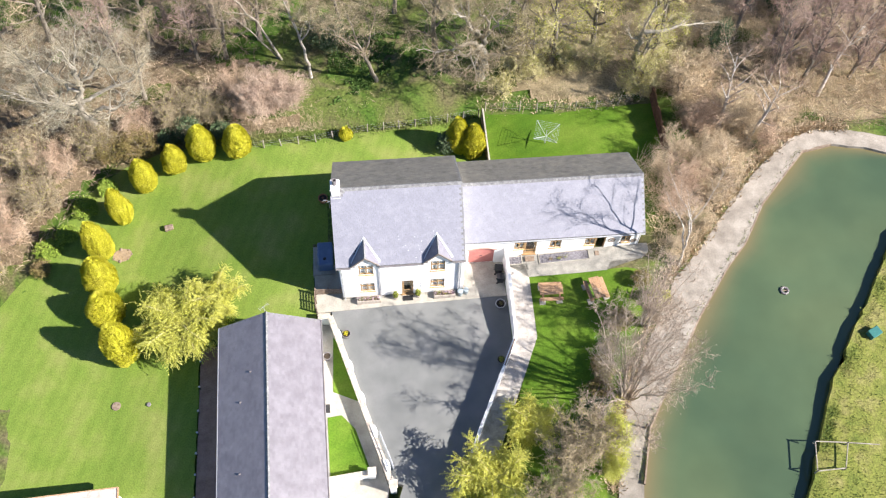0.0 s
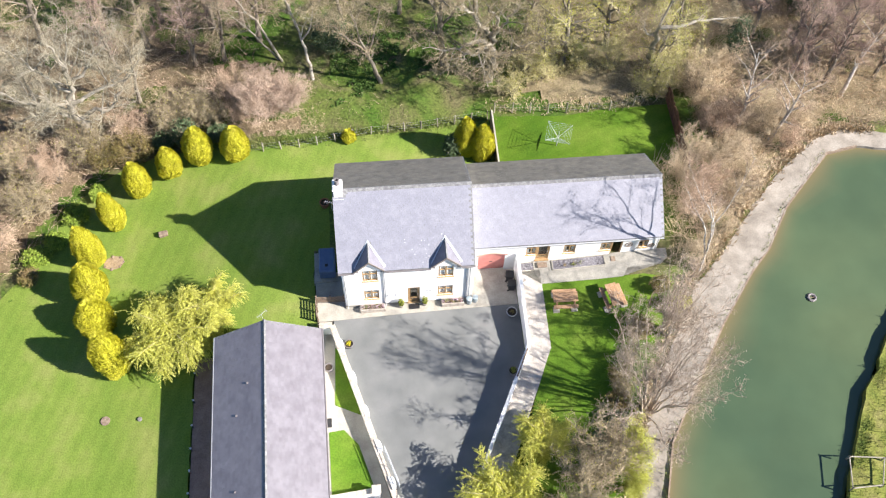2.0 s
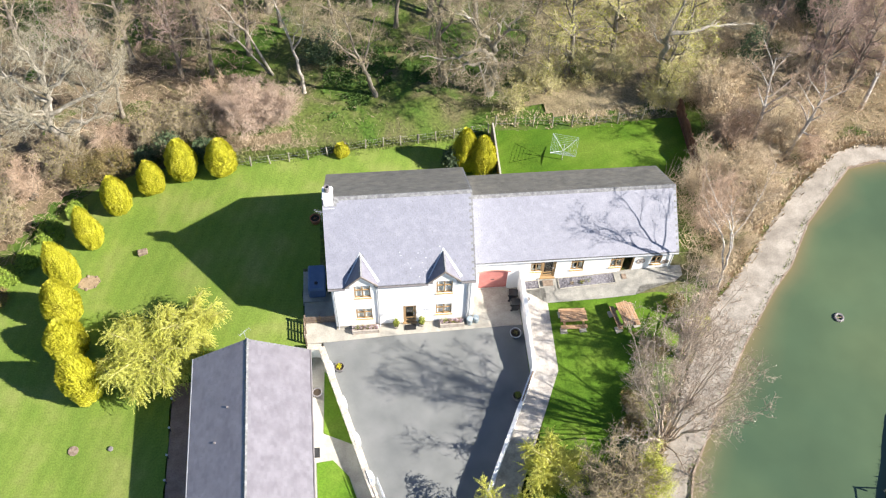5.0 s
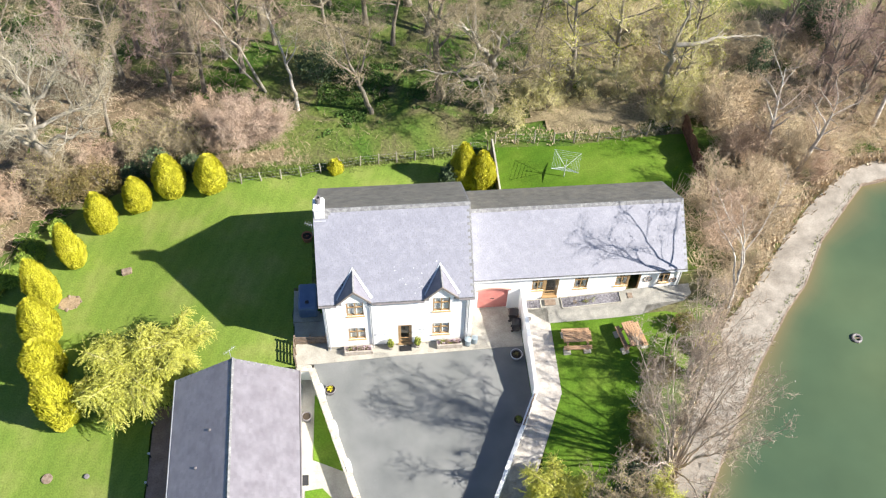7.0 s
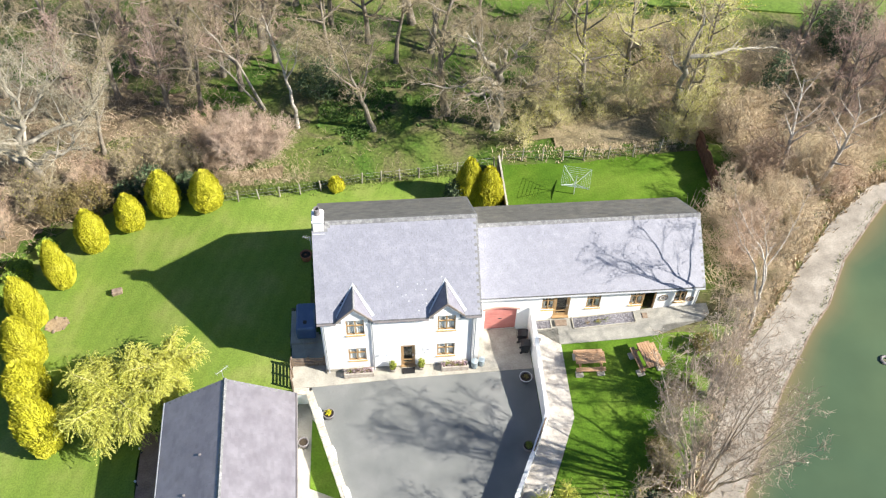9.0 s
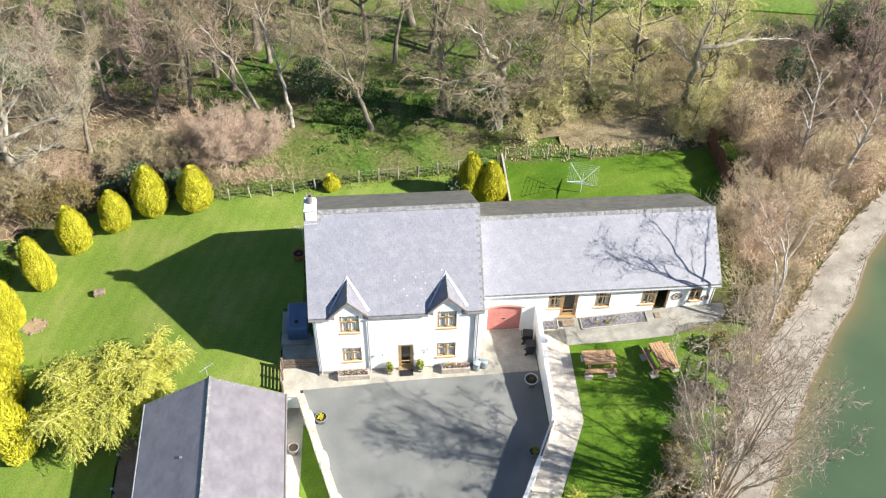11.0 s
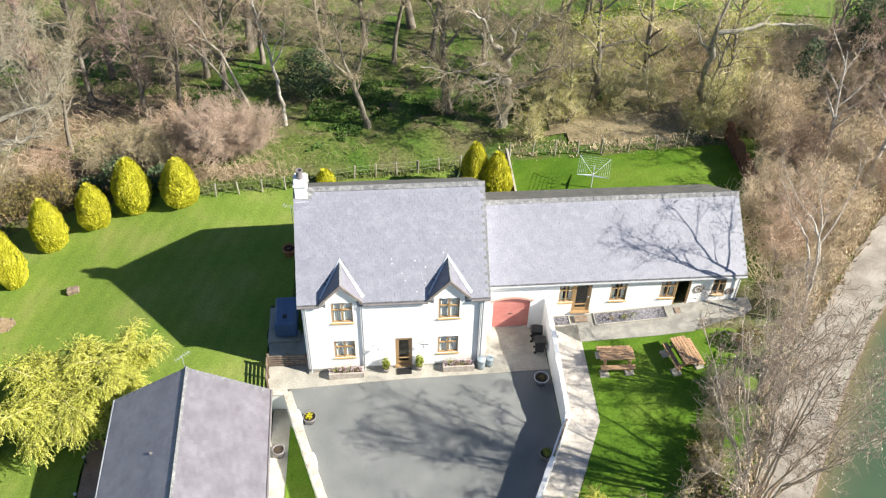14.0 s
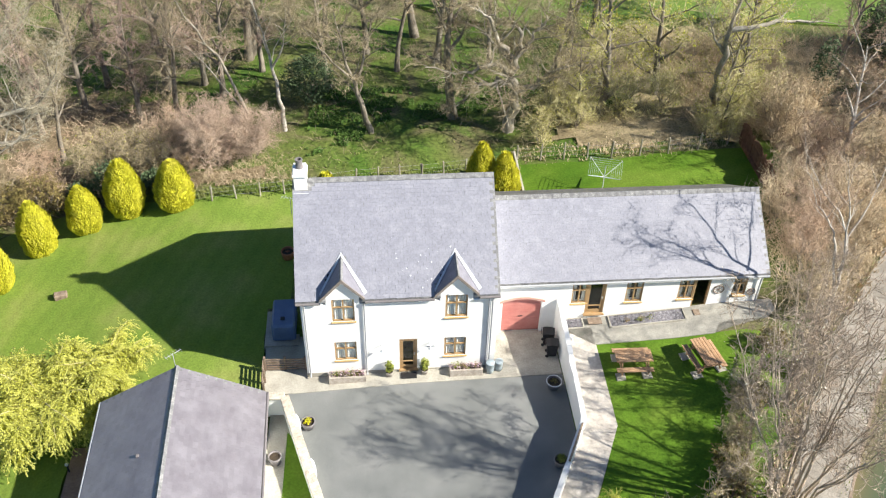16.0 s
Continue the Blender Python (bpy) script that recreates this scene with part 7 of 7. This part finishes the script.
# slate beds
def chip_bed(name, x0, x1, y0, y1, seed):
    r = thing(name, "border of purple slate chippings with a few plants", "flower bed")
    z = garden_z((x0 + x1) / 2) + 0.1
    bm = bmesh.new()
    for a, b, c, d in ((x0, x1, y0 - 0.05, y0), (x0, x1, y1, y1 + 0.05), (x0 - 0.05, x0, y0, y1), (x1, x1 + 0.05, y0, y1)):
        box(bm, a, b, c, d, -0.2, 0.12)
    for v in bm.verts:
        v.co.z += garden_z(v.co.x) + 0.05
    part("edging", bm, M_CONC, r)
    rnd = random.Random(seed)
    verts, faces = [], []
    for _ in range(int((x1 - x0) * (y1 - y0) * 420)):
        x, y = rnd.uniform(x0, x1), rnd.uniform(y0, y1)
        p = Vector((x, y, garden_z(x) + 0.11 + rnd.uniform(0, 0.03)))
        s = rnd.uniform(0.025, 0.06)
        q = Euler((rnd.gauss(0, 0.35), rnd.gauss(0, 0.35), rnd.uniform(0, 6.28))).to_matrix()
        k = len(verts)
        verts += [tuple(p + q @ Vector(c)) for c in ((-s, -s * 0.7, 0), (s, -s * 0.5, 0), (s * 0.7, s * 0.7, 0), (-s * 0.8, s * 0.6, 0), (0, 0, -s * 0.5))]
        faces += [(k, k + 1, k + 2, k + 3), (k, k + 4, k + 1), (k + 1, k + 4, k + 2), (k + 2, k + 4, k + 3), (k + 3, k + 4, k)]
    tagged(piece("slate_bedding", mesh_of("slate_bedding", verts, faces, M_CHIP), r), kind="stuff")
    bm = boxes((x0, x1, y0, y1, -0.1, 0.02))
    for v in bm.verts:
        v.co.z += garden_z(v.co.x) + 0.09
    part("bed_base", bm, M_CHIP, r)
    for k in range(4 if x1 - x0 > 2 else 0):
        lv, lf = [], []
        for _ in range(35):
            leaf_clump(lv, lf, Vector((rnd.gauss(0, 0.1), rnd.gauss(0, 0.08), rnd.uniform(0, 0.22))), 0.04, rnd)
        px = rnd.uniform(x0 + 0.2, x1 - 0.2)
        tagged(piece("plant", mesh_of("plant", lv, lf, (M_TOPI, M_SHRUB)[k % 2]), r, m=pose(px, rnd.uniform(y0 + 0.15, y1 - 0.15), garden_z(px) + 0.12)), kind="stuff")


chip_bed("slate_bed", 7.85, 8.78, 33.5, 34.12, 5)
chip_bed("slate_bed", 10.15, 13.85, 33.35, 34.1, 6)
hose = thing("garden_hose", "coiled pale hose hung over the wall top", "hose", at=pose(7.9, 32.7, garden_z(7.9) + 0.1))
part("coil", pipe_bm([(0.2 * math.cos(a * 0.5), 0.2 * math.sin(a * 0.5), 0.02 + 0.004 * a) for a in range(26)], 0.02, 6), M_LEAD, hose)
rail = thing("timber_rail", "weathered timber rail along the wall walk", "rail", at=pose(6.95, 26.1, garden_z(7) + 0.08, 0, 0, 64.3))
for q in (-1.0, 0.0, 1.0):
    part("post", boxes((q - 0.04, q + 0.04, -0.04, 0.04, 0, 0.75), bevel=0.008), M_GREYWOOD, rail)
part("handrail", boxes((-1.1, 1.1, -0.045, 0.045, 0.75, 0.8), bevel=0.01), M_GREYWOOD, rail)


wall_run("lake_edging", LAKE_W[3:13], 0.12, 0.9, lambda x, y: 1.6, M_GREYWOOD, "low weathered timber edging along the lake path", rough=0.04)


# rotary airer
air = thing("rotary_airer", "metal rotary clothes airer with open lines on the lawn", "clothes airer", at=pose(12.0, 44.42, ground_z(12.0) + 0.03))
part("pole", pipe_bm([(0, 0, -0.1), (0, 0, 1.75)], 0.03), M_LEAD, air)
for k in range(4):
    a = k * math.pi / 2 + 0.5
    part("arm", pipe_bm([(0, 0, 1.0), (1.32 * math.cos(a), 1.32 * math.sin(a), 1.62)], 0.016, 6), M_LEAD, air)
    b = a + math.pi / 2
    for j in range(6):
        s = 0.4 + 0.12 * j
        zz = 1.0 + 0.62 * s
        part("line", pipe_bm([(1.32 * s * math.cos(a), 1.32 * s * math.sin(a), zz), (1.32 * s * math.cos(b), 1.32 * s * math.sin(b), zz)], 0.008, 4), M_BUTT, air)


# lawn things
def rock(name, x, y, s, label, seed, flat=0.6, mat=None, group=""):
    bm = bmesh.new()
    bmesh.ops.create_icosphere(bm, subdivisions=2, radius=s)
    for v in bm.verts:
        v.co *= 1 + 0.3 * noise.noise(v.co * (2 / s) * 0.4 + Vector((seed, 0, 0)))
        v.co.z *= flat
    ob = part(name, bm, mat or M_STONEPOT, m=pose(x, y, ground_z(x, y) + s * flat * 0.35))
    tagged(ob, label, "stone", group)


stone = thing("stone_trough", "weathered stone block lying on the lawn", "stone", at=pose(-18.7, 40.2, ground_z(-18.7), 0, 0, 12))
part("block", boxes((-0.35, 0.35, -0.22, 0.22, -0.05, 0.32), bevel=0.05), M_GREYWOOD, stone)
for i in range(7):
    a = i * 0.9
    rock("stone", -22.4 + 0.75 * math.cos(a), 38.3 + 0.55 * math.sin(a), 0.09 + 0.03 * (i % 3), "small loose stone round a bare patch", i, mat=M_GREYWOOD, group="loose stones")
sheet("bare_patch", [(-22.4 + 0.8 * math.cos(a * 0.5), 38.3 + 0.6 * math.sin(a * 0.5)) for a in range(12)], M_EARTH, ground_z, 0.05, 1.0, 0, "bare earth patch in the lawn", "bare patch", wobble=0.1)
v, f = lathe([(0.33, 0), (0.33, 0.05), (0.28, 0.06)], 20)
tagged(piece("manhole_cover", mesh_of("manhole_cover", v, f, M_GREYWOOD), m=pose(-21.75, 25.6, ground_z(-21.75) + 0.03)), "round pinkish cover set in the lawn", "cover")
v, f = lathe([(0.16, 0), (0.16, 0.09), (0.1, 0.12)], 16)
tagged(piece("drain_cap", mesh_of("drain_cap", v, f, M_GUTTER), m=pose(-19.3, 25.4, ground_z(-19.3) + 0.03)), "small round pale cap set in the lawn", "cap")
for i, y in enumerate((28.0, 26.0, 24.2, 22.6, 21.1, 19.6, 18.0)):
    r = thing("bollard_light", "small white-capped bollard light beside the paving", "bollard light", "bollard lights", pose(-15.45, y, ground_z(-15.4) + 0.05))
    part("stem", pipe_bm([(0, 0, 0), (0, 0, 0.5)], 0.035), M_BLACK, r)
    v, f = lathe([(0.07, 0.5), (0.08, 0.56), (0.03, 0.62)], 12)
    piece("cap", mesh_of("cap", v, f, M_LEAD), r)


def antenna(x, y, z, ang, name="aerial"):
    r = thing(name, "small metal television aerial on a gable", "aerial", "aerials", pose(x, y, z, 0, 0, ang) @ Matrix.Scale(0.7, 4))
    part("mast", pipe_bm([(0, 0, -0.6), (0, 0, 0.9)], 0.02, 6), M_PIPE, r)
    part("boom", pipe_bm([(-0.5, 0, 0.8), (0.6, 0, 0.8)], 0.014, 6), M_PIPE, r)
    for k in range(6):
        part("element", pipe_bm([(-0.45 + k * 0.2, -0.22, 0.8), (-0.45 + k * 0.2, 0.22, 0.8)], 0.009, 4), M_PIPE, r)


antenna(-10.12, 29.47, 4.0, 40)
antenna(-5.15, 35.6, 7.4, 160)

# outbuilding at the lawn's south edge
shed = thing("outbuilding", "low white flat-roofed outbuilding with a timber edge", "outbuilding", at=pose(-25.5, 14.6, -2.9, 0, 0, 3))
part("wall", boxes((-5.0, 5.0, -4.0, 3.9, -0.5, 2.5)), M_WHITE, shed)
part("roof", boxes((-5.2, 5.2, -4.2, 4.1, 2.5, 2.62)), M_PALE, shed)
part("fascia", boxes((-5.25, 5.25, 4.1, 4.16, 2.4, 2.68), (5.2, 5.26, -4.2, 4.1, 2.4, 2.68)), M_TIMBER, shed)

# lake things
ringv, ringf = [], []
for i in range(8):
    for j in range(8):
        a, b = i * math.pi / 4, j * math.pi / 4
        ringv.append(((0.27 + 0.09 * math.cos(b)) * math.cos(a), (0.27 + 0.09 * math.cos(b)) * math.sin(a), 0.09 * math.sin(b) + 0.03))
for i in range(8):
    for j in range(8):
        ringf.append((i * 8 + j, ((i + 1) % 8) * 8 + j, ((i + 1) % 8) * 8 + (j + 1) % 8, i * 8 + (j + 1) % 8))
buoy = thing("floating_ring", "weathered grey ring afloat on the lake", "float", at=pose(28.0, 29.55, 1.36))
piece("ring", mesh_of("ring", ringv, ringf, M_GUTTER), buoy)
part("crossbar", boxes((-0.3, 0.3, -0.03, 0.03, 0.02, 0.07), bevel=0.01), M_GREYWOOD, buoy)
pen = thing("timber_pen", "low open pen of pale rails on the bank", "pen", at=pose(-0.1, 0, 1.92))
PEN = [(26.7, 17.75), (28.9, 17.5), (28.25, 15.8), (26.3, 15.75)]
for i in range(4):
    (x0, y0), (x1, y1) = PEN[i], PEN[(i + 1) % 4]
    part("post", pipe_bm([(x0, y0, 0), (x0, y0, 0.6)], 0.05), M_PALEBARK, pen)
    part("rail", pipe_bm([(x0, y0, 0.52), (x1, y1, 0.52)], 0.045), M_PALEBARK, pen)
part("long_rail", pipe_bm([(28.9, 17.5, 0.5), (31.0, 17.2, 0.5)], 0.04), M_PALEBARK, pen)
crate = thing("teal_crate", "teal plastic crate with a lid on the bank", "crate", at=pose(33.2, 25.35, 1.92, 0, 0, 25))
M_TEAL = material("teal_plastic", [(0.03, 0.14, 0.13), (0.045, 0.18, 0.16)], scale=5, fine=20, mix=0.15, rough=0.5)
part("body", boxes((-0.42, 0.42, -0.3, 0.3, 0, 0.45), bevel=0.03), M_TEAL, crate)
part("lid", boxes((-0.45, 0.45, -0.33, 0.33, 0.45, 0.52), bevel=0.03), M_TEAL, crate)

# a mooring post at the water's edge
post = thing("mooring_post", "short dark wooden post at the lake edge", "post", at=pose(15.6, 19.85, 1.45))
v, f = lathe([(0.075, -0.3), (0.075, 0.86), (0.055, 0.92), (0.0, 0.93)], 9)
piece("shaft", mesh_of("shaft", v, f, M_GREYWOOD), post)
part("ring", pipe_bm([(0.1 * math.cos(i * 0.785), 0.1 * math.sin(i * 0.785), 0.7) for i in range(9)], 0.012, 5), M_GUTTER, post)
